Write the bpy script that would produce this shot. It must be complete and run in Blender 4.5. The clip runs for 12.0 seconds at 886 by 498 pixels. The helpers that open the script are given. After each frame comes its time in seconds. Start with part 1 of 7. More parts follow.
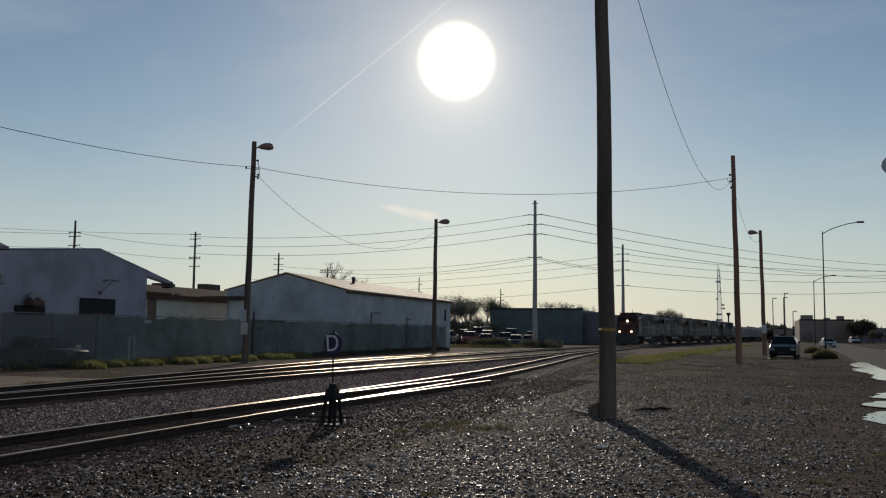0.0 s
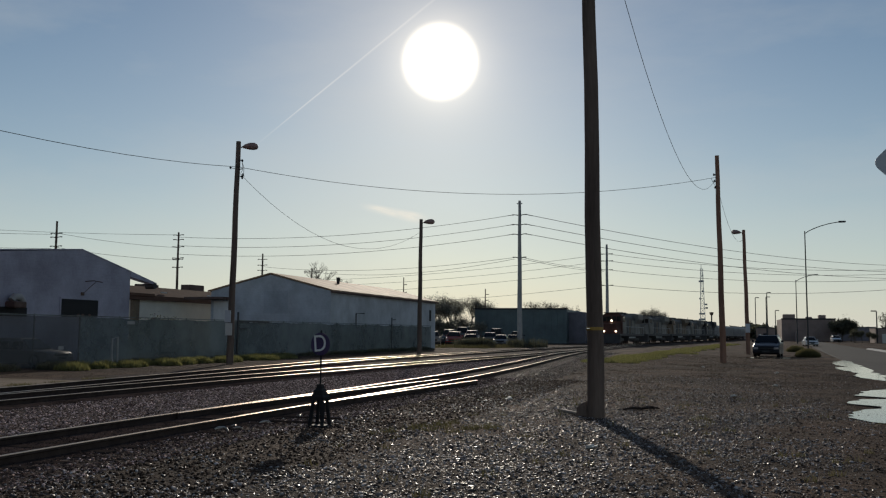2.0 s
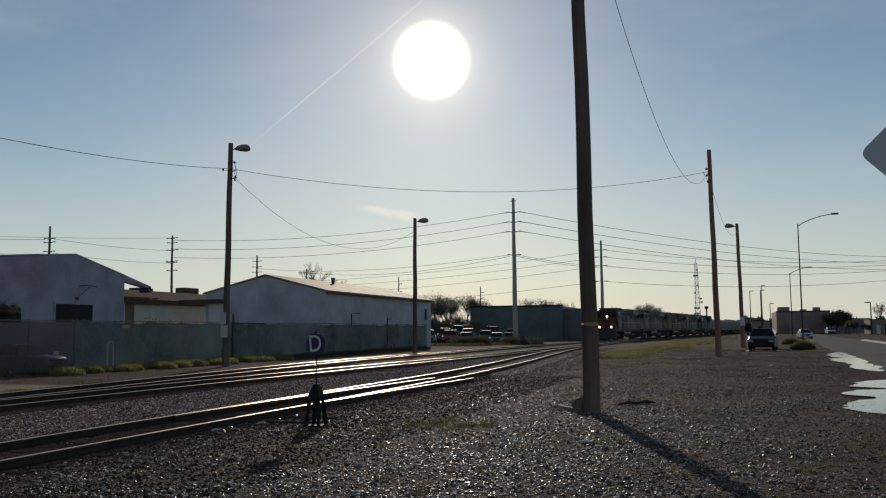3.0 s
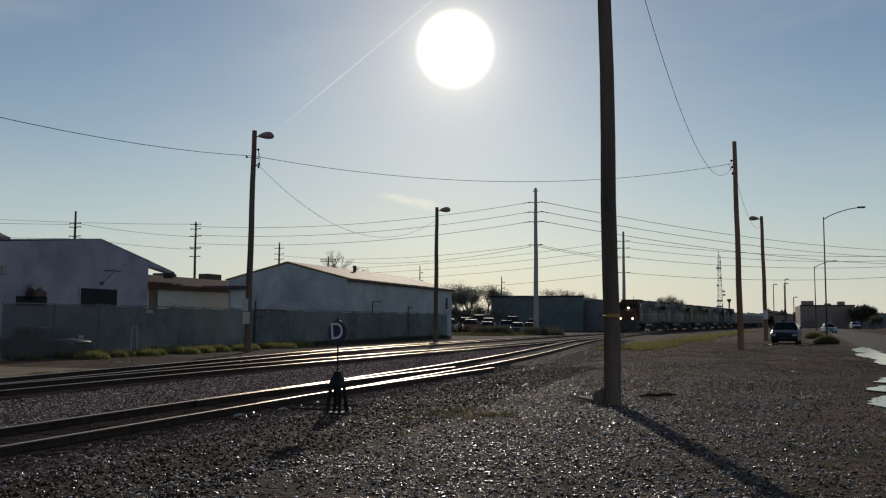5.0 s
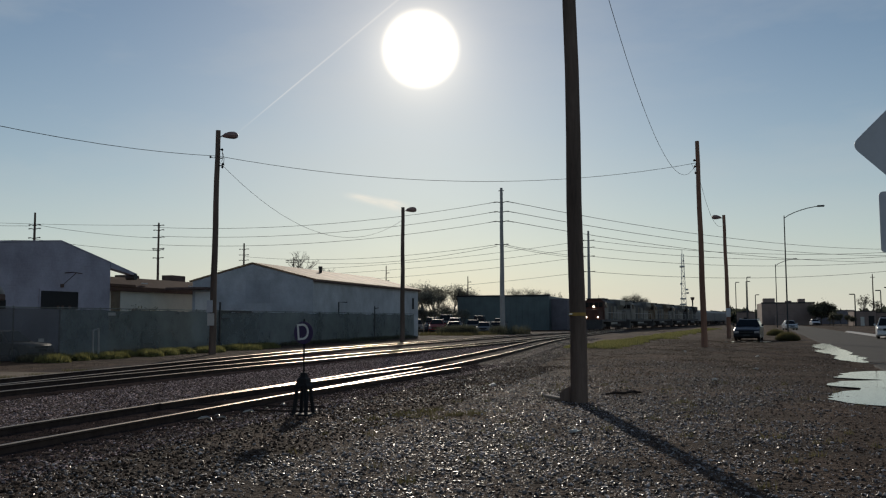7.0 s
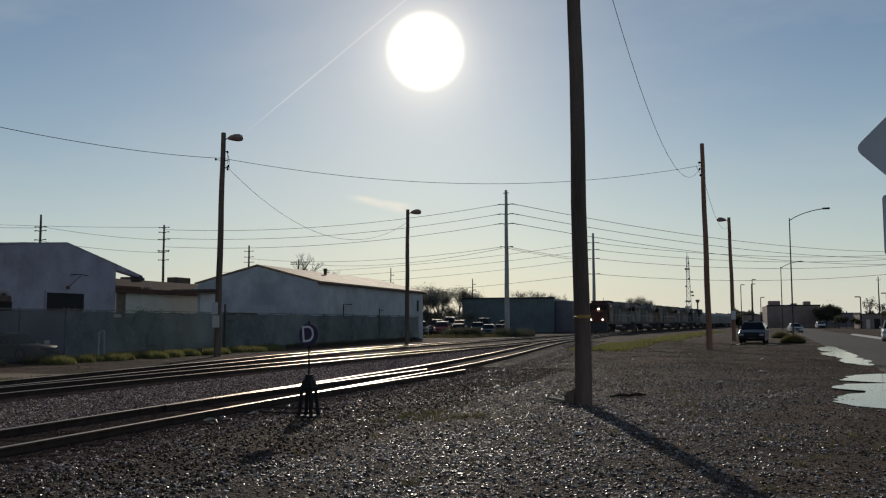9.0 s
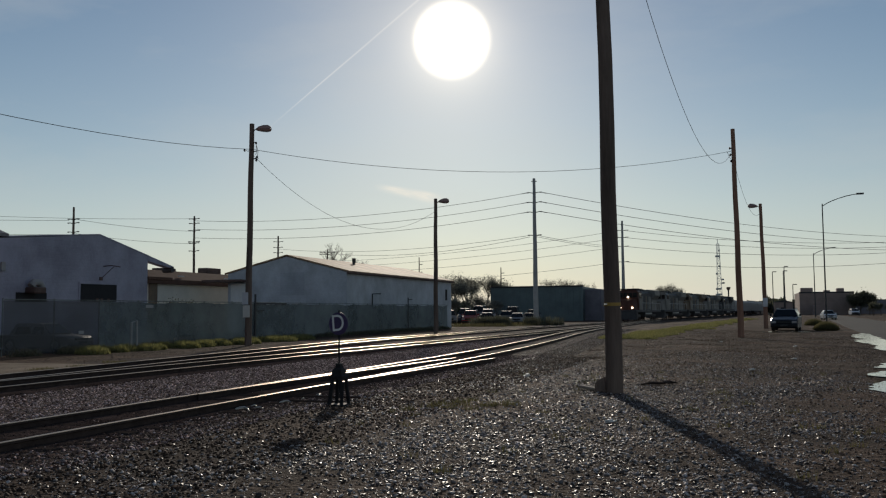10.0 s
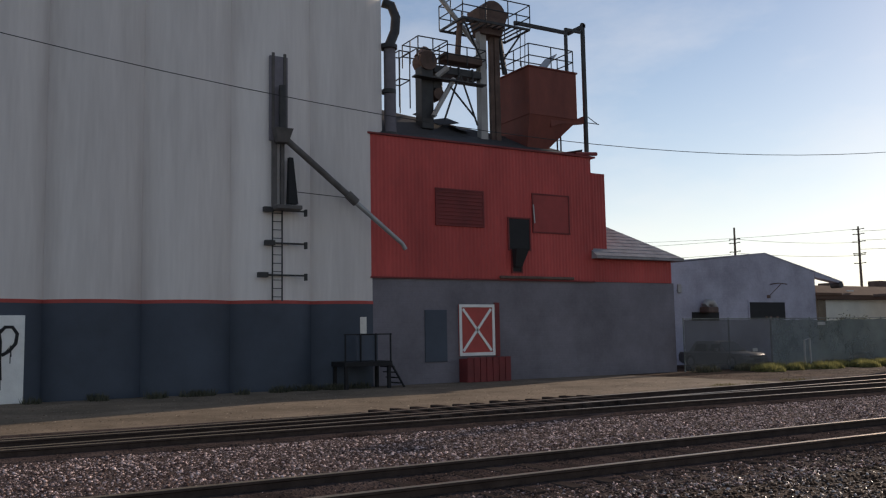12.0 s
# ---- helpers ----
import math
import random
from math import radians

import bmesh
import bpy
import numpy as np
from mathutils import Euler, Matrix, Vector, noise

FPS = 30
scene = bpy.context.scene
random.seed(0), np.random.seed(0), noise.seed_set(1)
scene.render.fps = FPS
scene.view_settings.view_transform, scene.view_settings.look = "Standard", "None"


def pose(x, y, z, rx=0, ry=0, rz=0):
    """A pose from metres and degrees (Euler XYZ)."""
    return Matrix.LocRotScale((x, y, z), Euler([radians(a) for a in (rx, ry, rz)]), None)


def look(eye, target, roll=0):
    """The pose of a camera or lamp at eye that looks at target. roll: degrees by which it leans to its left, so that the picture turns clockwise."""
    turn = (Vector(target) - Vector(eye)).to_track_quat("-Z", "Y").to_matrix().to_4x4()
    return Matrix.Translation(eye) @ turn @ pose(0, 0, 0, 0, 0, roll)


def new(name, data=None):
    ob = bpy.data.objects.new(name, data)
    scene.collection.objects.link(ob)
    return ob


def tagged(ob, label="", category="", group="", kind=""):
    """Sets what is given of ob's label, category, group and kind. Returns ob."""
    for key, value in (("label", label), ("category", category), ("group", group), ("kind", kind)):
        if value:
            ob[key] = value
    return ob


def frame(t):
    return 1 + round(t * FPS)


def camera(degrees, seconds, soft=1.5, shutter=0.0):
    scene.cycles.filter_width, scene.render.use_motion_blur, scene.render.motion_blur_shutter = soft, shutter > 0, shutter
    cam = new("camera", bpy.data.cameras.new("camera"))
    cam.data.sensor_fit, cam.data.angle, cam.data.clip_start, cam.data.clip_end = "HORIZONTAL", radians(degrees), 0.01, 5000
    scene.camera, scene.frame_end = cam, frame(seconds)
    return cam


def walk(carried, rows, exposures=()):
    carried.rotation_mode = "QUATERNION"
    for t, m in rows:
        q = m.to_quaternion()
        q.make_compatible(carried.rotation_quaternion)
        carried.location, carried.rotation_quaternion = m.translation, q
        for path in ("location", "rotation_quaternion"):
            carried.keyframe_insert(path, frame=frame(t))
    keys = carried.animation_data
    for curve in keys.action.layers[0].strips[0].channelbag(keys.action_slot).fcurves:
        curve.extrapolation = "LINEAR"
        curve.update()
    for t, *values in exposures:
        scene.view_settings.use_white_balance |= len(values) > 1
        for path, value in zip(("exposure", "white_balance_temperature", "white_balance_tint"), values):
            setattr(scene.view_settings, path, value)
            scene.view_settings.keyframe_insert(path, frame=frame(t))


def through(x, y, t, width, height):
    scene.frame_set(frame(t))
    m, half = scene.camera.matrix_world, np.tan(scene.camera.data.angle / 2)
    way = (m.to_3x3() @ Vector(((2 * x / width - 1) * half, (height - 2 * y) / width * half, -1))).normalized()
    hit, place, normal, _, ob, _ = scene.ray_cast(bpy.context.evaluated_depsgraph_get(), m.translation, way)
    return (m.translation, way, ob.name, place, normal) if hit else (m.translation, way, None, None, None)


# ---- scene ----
cam = camera(53.1, 12.0, 1.2)
PATH = [
    (0, (-0.853, -0.145, 1.807), (-1.493, 1.741, 1.993), 0.6),
    (0.5, (-0.916, -0.134, 1.793), (-1.581, 1.742, 1.984), 0.9),
    (1, (-0.945, -0.121, 1.771), (-1.607, 1.756, 1.965), 1.0),
    (1.5, (-0.963, -0.1, 1.781), (-1.601, 1.786, 1.974), 0.8),
    (2, (-0.951, -0.095, 1.796), (-1.557, 1.802, 1.983), 0.4),
    (2.5, (-0.94, -0.1, 1.794), (-1.53, 1.802, 1.978), -0.0),
    (3, (-0.923, -0.116, 1.782), (-1.517, 1.784, 1.966), -0.6),
    (5, (-0.941, -0.113, 1.784), (-1.582, 1.775, 1.944), 0.2),
    (5.5, (-0.963, -0.112, 1.783), (-1.59, 1.781, 1.932), 0.3),
    (6, (-0.955, -0.089, 1.781), (-1.559, 1.812, 1.928), 0.1),
    (6.5, (-0.962, -0.081, 1.781), (-1.534, 1.83, 1.934), -0.2),
    (8.5, (-0.951, -0.1, 1.776), (-1.518, 1.81, 1.952), -0.3),
    (9, (-0.949, -0.12, 1.78), (-1.527, 1.787, 1.945), -0.2),
    (9.5, (-0.974, -0.102, 1.775), (-1.568, 1.802, 1.926), -0.3),
    (10, (-0.977, -0.09, 1.768), (-1.616, 1.8, 1.909), -0.5),
    (10.5, (-1.003, -0.117, 1.766), (-1.746, 1.735, 1.906), -0.7),
    (10.8, (-1.02, -0.123, 1.784), (-1.859, 1.687, 1.927), -0.9),
    (11, (-1.014, -0.134, 1.78), (-1.938, 1.633, 1.93), -1.0),
    (11.2, (-1.005, -0.189, 1.794), (-2.042, 1.513, 1.954), -1.1),
    (11.5, (-0.973, -0.368, 1.81), (-2.235, 1.174, 1.985), -1.1),
    (11.8, (-0.956, -0.578, 1.809), (-2.486, 0.696, 1.999), -1.2),
    (12, (-0.965, -0.732, 1.834), (-2.68, 0.278, 2.031), -1.0),
]
EXPOSURES = [(0, 0.0, 6500, 10), (10.5, 0.0, 6500, 10), (11.2, 0.0, 6500, 10), (11.5, 0.05, 6550, 11), (11.8, 0.5, 6800, 14), (12, 0.9, 7050, 19)]
walk(cam, [(t, look(eye, target, roll)) for t, eye, target, roll in PATH], EXPOSURES)

# ---- world, sun, exposure ----
SUN = Vector((-0.2948, 0.9082, 0.2974)).normalized()
SUN_EL = math.asin(SUN.z)
SUN_ROT = math.atan2(SUN.x, SUN.y)

world = bpy.data.worlds.new("sky")
scene.world = world
world.use_nodes = True
wn, wl = world.node_tree.nodes, world.node_tree.links
wn.clear()
w_out = wn.new("ShaderNodeOutputWorld")
w_bg = wn.new("ShaderNodeBackground")
w_sky = wn.new("ShaderNodeTexSky")
w_sky.sky_type = "NISHITA"
w_sky.sun_disc = False
w_sky.sun_elevation = SUN_EL
w_sky.sun_rotation = SUN_ROT
w_sky.air_density, w_sky.dust_density, w_sky.ozone_density = 1.0, 0.14, 1.6
w_bg.inputs["Strength"].default_value = 0.06
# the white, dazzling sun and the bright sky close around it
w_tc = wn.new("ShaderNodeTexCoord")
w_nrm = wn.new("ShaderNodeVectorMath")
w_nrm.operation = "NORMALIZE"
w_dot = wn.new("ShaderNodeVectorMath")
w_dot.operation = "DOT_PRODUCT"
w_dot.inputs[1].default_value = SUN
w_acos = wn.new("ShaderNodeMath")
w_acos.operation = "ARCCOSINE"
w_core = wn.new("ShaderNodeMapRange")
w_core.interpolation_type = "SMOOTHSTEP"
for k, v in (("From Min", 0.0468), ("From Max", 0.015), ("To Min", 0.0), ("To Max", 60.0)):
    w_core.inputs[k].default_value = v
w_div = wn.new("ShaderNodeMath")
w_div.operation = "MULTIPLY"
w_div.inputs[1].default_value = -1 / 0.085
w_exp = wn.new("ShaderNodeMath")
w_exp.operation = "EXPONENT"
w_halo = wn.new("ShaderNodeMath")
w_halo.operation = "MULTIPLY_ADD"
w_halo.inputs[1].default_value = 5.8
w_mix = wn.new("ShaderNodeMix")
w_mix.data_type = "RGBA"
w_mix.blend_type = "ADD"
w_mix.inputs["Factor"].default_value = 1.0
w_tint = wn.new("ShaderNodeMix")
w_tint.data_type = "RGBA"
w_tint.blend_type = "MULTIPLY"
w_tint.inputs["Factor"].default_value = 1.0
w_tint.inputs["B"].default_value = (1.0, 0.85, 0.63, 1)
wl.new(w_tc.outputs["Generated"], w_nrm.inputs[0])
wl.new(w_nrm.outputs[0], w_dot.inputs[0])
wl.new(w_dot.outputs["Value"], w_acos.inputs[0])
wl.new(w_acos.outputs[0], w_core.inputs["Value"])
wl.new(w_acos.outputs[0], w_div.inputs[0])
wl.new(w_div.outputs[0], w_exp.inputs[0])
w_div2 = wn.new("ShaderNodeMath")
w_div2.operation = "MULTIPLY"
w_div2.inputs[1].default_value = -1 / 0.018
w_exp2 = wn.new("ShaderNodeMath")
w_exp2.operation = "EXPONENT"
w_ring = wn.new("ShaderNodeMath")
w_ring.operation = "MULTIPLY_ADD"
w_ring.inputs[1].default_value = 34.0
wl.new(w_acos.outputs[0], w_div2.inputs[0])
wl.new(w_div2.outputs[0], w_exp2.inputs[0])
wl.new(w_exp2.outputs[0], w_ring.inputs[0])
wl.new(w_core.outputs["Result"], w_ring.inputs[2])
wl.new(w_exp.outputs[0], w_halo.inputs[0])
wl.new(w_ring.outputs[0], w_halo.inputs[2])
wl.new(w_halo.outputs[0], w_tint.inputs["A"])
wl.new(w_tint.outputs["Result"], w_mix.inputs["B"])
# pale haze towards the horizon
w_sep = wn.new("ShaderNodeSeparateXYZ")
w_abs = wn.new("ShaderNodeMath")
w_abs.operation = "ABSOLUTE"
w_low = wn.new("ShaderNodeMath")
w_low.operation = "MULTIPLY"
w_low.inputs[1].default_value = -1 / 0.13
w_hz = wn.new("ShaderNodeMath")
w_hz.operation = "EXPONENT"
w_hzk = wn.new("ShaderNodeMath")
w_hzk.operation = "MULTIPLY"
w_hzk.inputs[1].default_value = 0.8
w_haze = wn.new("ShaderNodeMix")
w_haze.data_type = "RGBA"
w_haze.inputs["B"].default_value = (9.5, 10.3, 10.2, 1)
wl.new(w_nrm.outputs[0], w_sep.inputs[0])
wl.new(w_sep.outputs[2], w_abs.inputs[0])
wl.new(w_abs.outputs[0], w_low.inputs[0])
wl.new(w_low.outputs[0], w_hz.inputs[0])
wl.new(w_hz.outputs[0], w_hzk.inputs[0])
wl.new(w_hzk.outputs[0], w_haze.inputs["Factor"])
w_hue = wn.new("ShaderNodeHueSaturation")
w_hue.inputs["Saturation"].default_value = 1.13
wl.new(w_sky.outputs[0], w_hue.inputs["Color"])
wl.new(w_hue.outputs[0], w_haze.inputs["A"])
# faint streaks of high cirrus
w_map = wn.new("ShaderNodeMapping")
w_map.inputs["Scale"].default_value = (1.2, 2.0, 4.5)
w_map.inputs["Rotation"].default_value = (0.3, 0.5, 0.2)
w_noise = wn.new("ShaderNodeTexNoise")
w_noise.inputs["Scale"].default_value = 2.2
w_noise.inputs["Detail"].default_value = 6
w_noise.inputs["Roughness"].default_value = 0.6
w_veil = wn.new("ShaderNodeMapRange")
for k, v in (("From Min", 0.42), ("From Max", 0.75), ("To Min", 0.0), ("To Max", 0.28)):
    w_veil.inputs[k].default_value = v
w_cirrus = wn.new("ShaderNodeMix")
w_cirrus.data_type = "RGBA"
w_cirrus.inputs["B"].default_value = (9.0, 9.2, 9.0, 1)
wl.new(w_nrm.outputs[0], w_map.inputs["Vector"])
wl.new(w_map.outputs[0], w_noise.inputs["Vector"])
wl.new(w_noise.outputs["Fac"], w_veil.inputs["Value"])
wl.new(w_veil.outputs["Result"], w_cirrus.inputs["Factor"])
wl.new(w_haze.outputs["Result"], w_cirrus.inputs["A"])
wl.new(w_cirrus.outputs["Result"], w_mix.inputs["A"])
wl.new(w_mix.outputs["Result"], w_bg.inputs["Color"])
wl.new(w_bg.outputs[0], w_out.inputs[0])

sun_data = bpy.data.lights.new("sun", "SUN")
sun_data.energy = 1.9
sun_data.angle = radians(0.6)
sun_data.color = (1.0, 0.89, 0.74)
sun = new("sun", sun_data)
sun.matrix_world = look(SUN * 300, (0, 0, 0))


# ---- materials ----
def material(name, colour, rough=0.7, metal=0.0, spread=0.25, scale=3.0, fine=40.0, bump=0.2, tint=None, per_piece=0.0, spec=0.5, stretch=(1, 1, 1), pits=0.01):
    """A painted, mineral or metal surface with broad stains and fine grain, in metres."""
    m = bpy.data.materials.new(name)
    m.use_nodes = True
    n, l = m.node_tree.nodes, m.node_tree.links
    b = n["Principled BSDF"]
    b.inputs["Metallic"].default_value = metal
    b.inputs["Specular IOR Level"].default_value = spec
    tc = n.new("ShaderNodeTexCoord")
    mp = n.new("ShaderNodeMapping")
    mp.inputs["Scale"].default_value = stretch
    l.new(tc.outputs["Object"], mp.inputs["Vector"])
    big = n.new("ShaderNodeTexNoise")
    big.inputs["Scale"].default_value = scale
    big.inputs["Detail"].default_value = 5
    big.inputs["Roughness"].default_value = 0.65
    small = n.new("ShaderNodeTexNoise")
    small.inputs["Scale"].default_value = fine
    small.inputs["Detail"].default_value = 4
    l.new(mp.outputs[0], big.inputs["Vector"])
    l.new(mp.outputs[0], small.inputs["Vector"])
    ramp = n.new("ShaderNodeMix")
    ramp.data_type = "RGBA"
    dark = [c * (1 - spread) for c in colour]
    light = [min(0.95, c * (1 + spread)) for c in (tint or colour)]
    ramp.inputs["A"].default_value = (*dark, 1)
    ramp.inputs["B"].default_value = (*light, 1)
    add = n.new("ShaderNodeMath")
    add.operation = "MULTIPLY_ADD"
    add.inputs[1].default_value = 0.45
    st = n.new("ShaderNodeMapRange")
    for k, v in (("From Min", 0.3), ("From Max", 0.7), ("To Min", 0.0), ("To Max", 0.75)):
        st.inputs[k].default_value = v
    l.new(big.outputs["Fac"], st.inputs["Value"])
    l.new(small.outputs["Fac"], add.inputs[0])
    sub = n.new("ShaderNodeMath")
    sub.operation = "SUBTRACT"
    sub.inputs[1].default_value = 0.12
    l.new(st.outputs[0], sub.inputs[0])
    l.new(sub.outputs[0], add.inputs[2])
    fac = add
    if per_piece:
        oi = n.new("ShaderNodeObjectInfo")
        rnd = n.new("ShaderNodeMath")
        rnd.operation = "MULTIPLY_ADD"
        rnd.inputs[1].default_value = per_piece
        l.new(oi.outputs["Random"], rnd.inputs[0])
        l.new(add.outputs[0], rnd.inputs[2])
        fac = rnd
    l.new(fac.outputs[0], ramp.inputs["Factor"])
    l.new(ramp.outputs["Result"], b.inputs["Base Color"])
    rr = n.new("ShaderNodeMapRange")
    for k, v in (("To Min", max(0.02, rough - 0.12)), ("To Max", min(1.0, rough + 0.12))):
        rr.inputs[k].default_value = v
    l.new(small.outputs["Fac"], rr.inputs["Value"])
    l.new(rr.outputs[0], b.inputs["Roughness"])
    bp = n.new("ShaderNodeBump")
    bp.inputs["Strength"].default_value = bump
    bp.inputs["Distance"].default_value = pits
    l.new(small.outputs["Fac"], bp.inputs["Height"])
    l.new(bp.outputs[0], b.inputs["Normal"])
    return m


def stone_material(name, dark, light, rough=0.45, spec=0.6):
    """Loose broken stones, each of its own shade."""
    m = bpy.data.materials.new(name)
    m.use_nodes = True
    n, l = m.node_tree.nodes, m.node_tree.links
    b = n["Principled BSDF"]
    g = n.new("ShaderNodeNewGeometry")
    mix = n.new("ShaderNodeMix")
    mix.data_type = "RGBA"
    mix.inputs["A"].default_value = (*dark, 1)
    mix.inputs["B"].default_value = (*light, 1)
    pw = n.new("ShaderNodeMath")
    pw.operation = "POWER"
    pw.inputs[1].default_value = 2.6
    l.new(g.outputs["Random Per Island"], pw.inputs[0])
    l.new(pw.outputs[0], mix.inputs["Factor"])
    l.new(mix.outputs["Result"], b.inputs["Base Color"])
    b.inputs["Specular IOR Level"].default_value = spec
    rr = n.new("ShaderNodeMapRange")
    rr.inputs["To Min"].default_value = rough - 0.2
    rr.inputs["To Max"].default_value = rough + 0.25
    l.new(g.outputs["Random Per Island"], rr.inputs["Value"])
    l.new(rr.outputs[0], b.inputs["Roughness"])
    return m


def leaf_material(name, dark, light, through=0.45):
    m = bpy.data.materials.new(name)
    m.use_nodes = True
    n, l = m.node_tree.nodes, m.node_tree.links
    b = n["Principled BSDF"]
    g = n.new("ShaderNodeNewGeometry")
    mix = n.new("ShaderNodeMix")
    mix.data_type = "RGBA"
    mix.inputs["A"].default_value = (*dark, 1)
    mix.inputs["B"].default_value = (*light, 1)
    l.new(g.outputs["Random Per Island"], mix.inputs["Factor"])
    l.new(mix.outputs["Result"], b.inputs["Base Color"])
    b.inputs["Roughness"].default_value = 0.6
    tr = n.new("ShaderNodeBsdfTranslucent")
    l.new(mix.outputs["Result"], tr.inputs["Color"])
    ms = n.new("ShaderNodeMixShader")
    ms.inputs[0].default_value = through
    l.new(b.outputs[0], ms.inputs[1])
    l.new(tr.outputs[0], ms.inputs[2])
    l.new(ms.outputs[0], n["Material Output"].inputs[0])
    return m


def glow_material(name, colour, power):
    m = bpy.data.materials.new(name)
    m.use_nodes = True
    b = m.node_tree.nodes["Principled BSDF"]
    b.inputs["Base Color"].default_value = (*colour, 1)
    b.inputs["Emission Color"].default_value = (*colour, 1)
    b.inputs["Emission Strength"].default_value = power
    return m


def block_material(name, colour, width=0.4, height=0.2):
    """Painted blockwork: shallow joints in relief."""
    m = material(name, colour, 0.85, 0, 0.34, 0.45, 8, 0.2)
    n, l = m.node_tree.nodes, m.node_tree.links
    tc = n.new("ShaderNodeTexCoord")
    sp = n.new("ShaderNodeSeparateXYZ")
    cb = n.new("ShaderNodeCombineXYZ")
    br = n.new("ShaderNodeTexBrick")
    br.inputs["Scale"].default_value = 1.0
    br.inputs["Brick Width"].default_value = width
    br.inputs["Row Height"].default_value = height
    br.inputs["Mortar Size"].default_value = 0.012
    ad = n.new("ShaderNodeMath")
    l.new(tc.outputs["Object"], sp.inputs[0])
    l.new(sp.outputs[0], ad.inputs[0])
    l.new(sp.outputs[1], ad.inputs[1])
    l.new(ad.outputs[0], cb.inputs[0])
    l.new(sp.outputs[2], cb.inputs[1])
    l.new(cb.outputs[0], br.inputs["Vector"])
    bp = n.new("ShaderNodeBump")
    bp.invert = True
    bp.inputs["Strength"].default_value = 0.6
    bp.inputs["Distance"].default_value = 0.01
    l.new(br.outputs["Fac"], bp.inputs["Height"])
    old = next(x for x in n if x.type == "BUMP" and x != bp)
    l.new(old.outputs[0], bp.inputs["Normal"])
    l.new(bp.outputs[0], n["Principled BSDF"].inputs["Normal"])
    return m


def veil_material(name, colour, power, cover):
    """A thin streak of high cloud with soft edges; its emission stands in for the sun behind it (u along, v across)."""
    m = bpy.data.materials.new(name)
    m.use_nodes = True
    n, l = m.node_tree.nodes, m.node_tree.links
    n.clear()
    out = n.new("ShaderNodeOutputMaterial")
    tc = n.new("ShaderNodeTexCoord")
    sp = n.new("ShaderNodeSeparateXYZ")
    l.new(tc.outputs["UV"], sp.inputs[0])
    acc = None
    for k in (0, 1):
        a = n.new("ShaderNodeMath")
        a.operation = "MULTIPLY_ADD"
        a.inputs[1].default_value, a.inputs[2].default_value = 2, -1
        l.new(sp.outputs[k], a.inputs[0])
        q = n.new("ShaderNodeMath")
        q.operation = "ABSOLUTE"
        l.new(a.outputs[0], q.inputs[0])
        r = n.new("ShaderNodeMapRange")
        r.interpolation_type = "SMOOTHERSTEP"
        for key, v in (("From Min", 1.0), ("From Max", 0.0 if k else 0.3), ("To Min", 0.0), ("To Max", 1.0)):
            r.inputs[key].default_value = v
        l.new(q.outputs[0], r.inputs["Value"])
        if acc is None:
            acc = r
        else:
            mu = n.new("ShaderNodeMath")
            mu.operation = "MULTIPLY"
            l.new(acc.outputs[0], mu.inputs[0])
            l.new(r.outputs[0], mu.inputs[1])
            acc = mu
    ns = n.new("ShaderNodeTexNoise")
    ns.inputs["Scale"].default_value = 5
    ns.inputs["Detail"].default_value = 4
    l.new(tc.outputs["UV"], ns.inputs["Vector"])
    m2 = n.new("ShaderNodeMath")
    m2.operation = "MULTIPLY"
    l.new(acc.outputs[0], m2.inputs[0])
    l.new(ns.outputs["Fac"], m2.inputs[1])
    m3 = n.new("ShaderNodeMath")
    m3.operation = "MULTIPLY"
    m3.inputs[1].default_value = cover
    m3.use_clamp = True
    l.new(m2.outputs[0], m3.inputs[0])
    em = n.new("ShaderNodeEmission")
    em.inputs[0].default_value = (*colour, 1)
    em.inputs[1].default_value = power
    tr = n.new("ShaderNodeBsdfTransparent")
    ms = n.new("ShaderNodeMixShader")
    l.new(m3.outputs[0], ms.inputs[0])
    l.new(tr.outputs[0], ms.inputs[1])
    l.new(em.outputs[0], ms.inputs[2])
    l.new(ms.outputs[0], out.inputs[0])
    return m


M_EARTH = material("gravelly_earth", (0.044, 0.029, 0.022), 0.97, 0, 0.75, 0.42, 13, 1.0, (0.082, 0.056, 0.043), pits=0.075, spec=0.08)
en, el = M_EARTH.node_tree.nodes, M_EARTH.node_tree.links
e_tc = en.new("ShaderNodeTexCoord")
e_broad = en.new("ShaderNodeTexNoise")
e_broad.inputs["Scale"].default_value = 0.16
e_broad.inputs["Detail"].default_value = 7
e_broad.inputs["Roughness"].default_value = 0.62
e_range = en.new("ShaderNodeMapRange")
for k, v in (("From Min", 0.36), ("From Max", 0.66), ("To Min", 0.0), ("To Max", 1.0)):
    e_range.inputs[k].default_value = v
e_tone = en.new("ShaderNodeMix")
e_tone.data_type = "RGBA"
e_tone.inputs["A"].default_value = (0.62, 0.58, 0.55, 1)
e_tone.inputs["B"].default_value = (1.62, 1.5, 1.32, 1)
e_mul = en.new("ShaderNodeMix")
e_mul.data_type = "RGBA"
e_mul.blend_type = "MULTIPLY"
e_mul.inputs["Factor"].default_value = 1.0
el.new(e_tc.outputs["Object"], e_broad.inputs["Vector"])
el.new(e_broad.outputs["Fac"], e_range.inputs["Value"])
el.new(e_range.outputs[0], e_tone.inputs["Factor"])
el.new(en["Principled BSDF"].inputs["Base Color"].links[0].from_socket, e_mul.inputs["A"])
el.new(e_tone.outputs["Result"], e_mul.inputs["B"])
el.new(e_mul.outputs["Result"], en["Principled BSDF"].inputs["Base Color"])
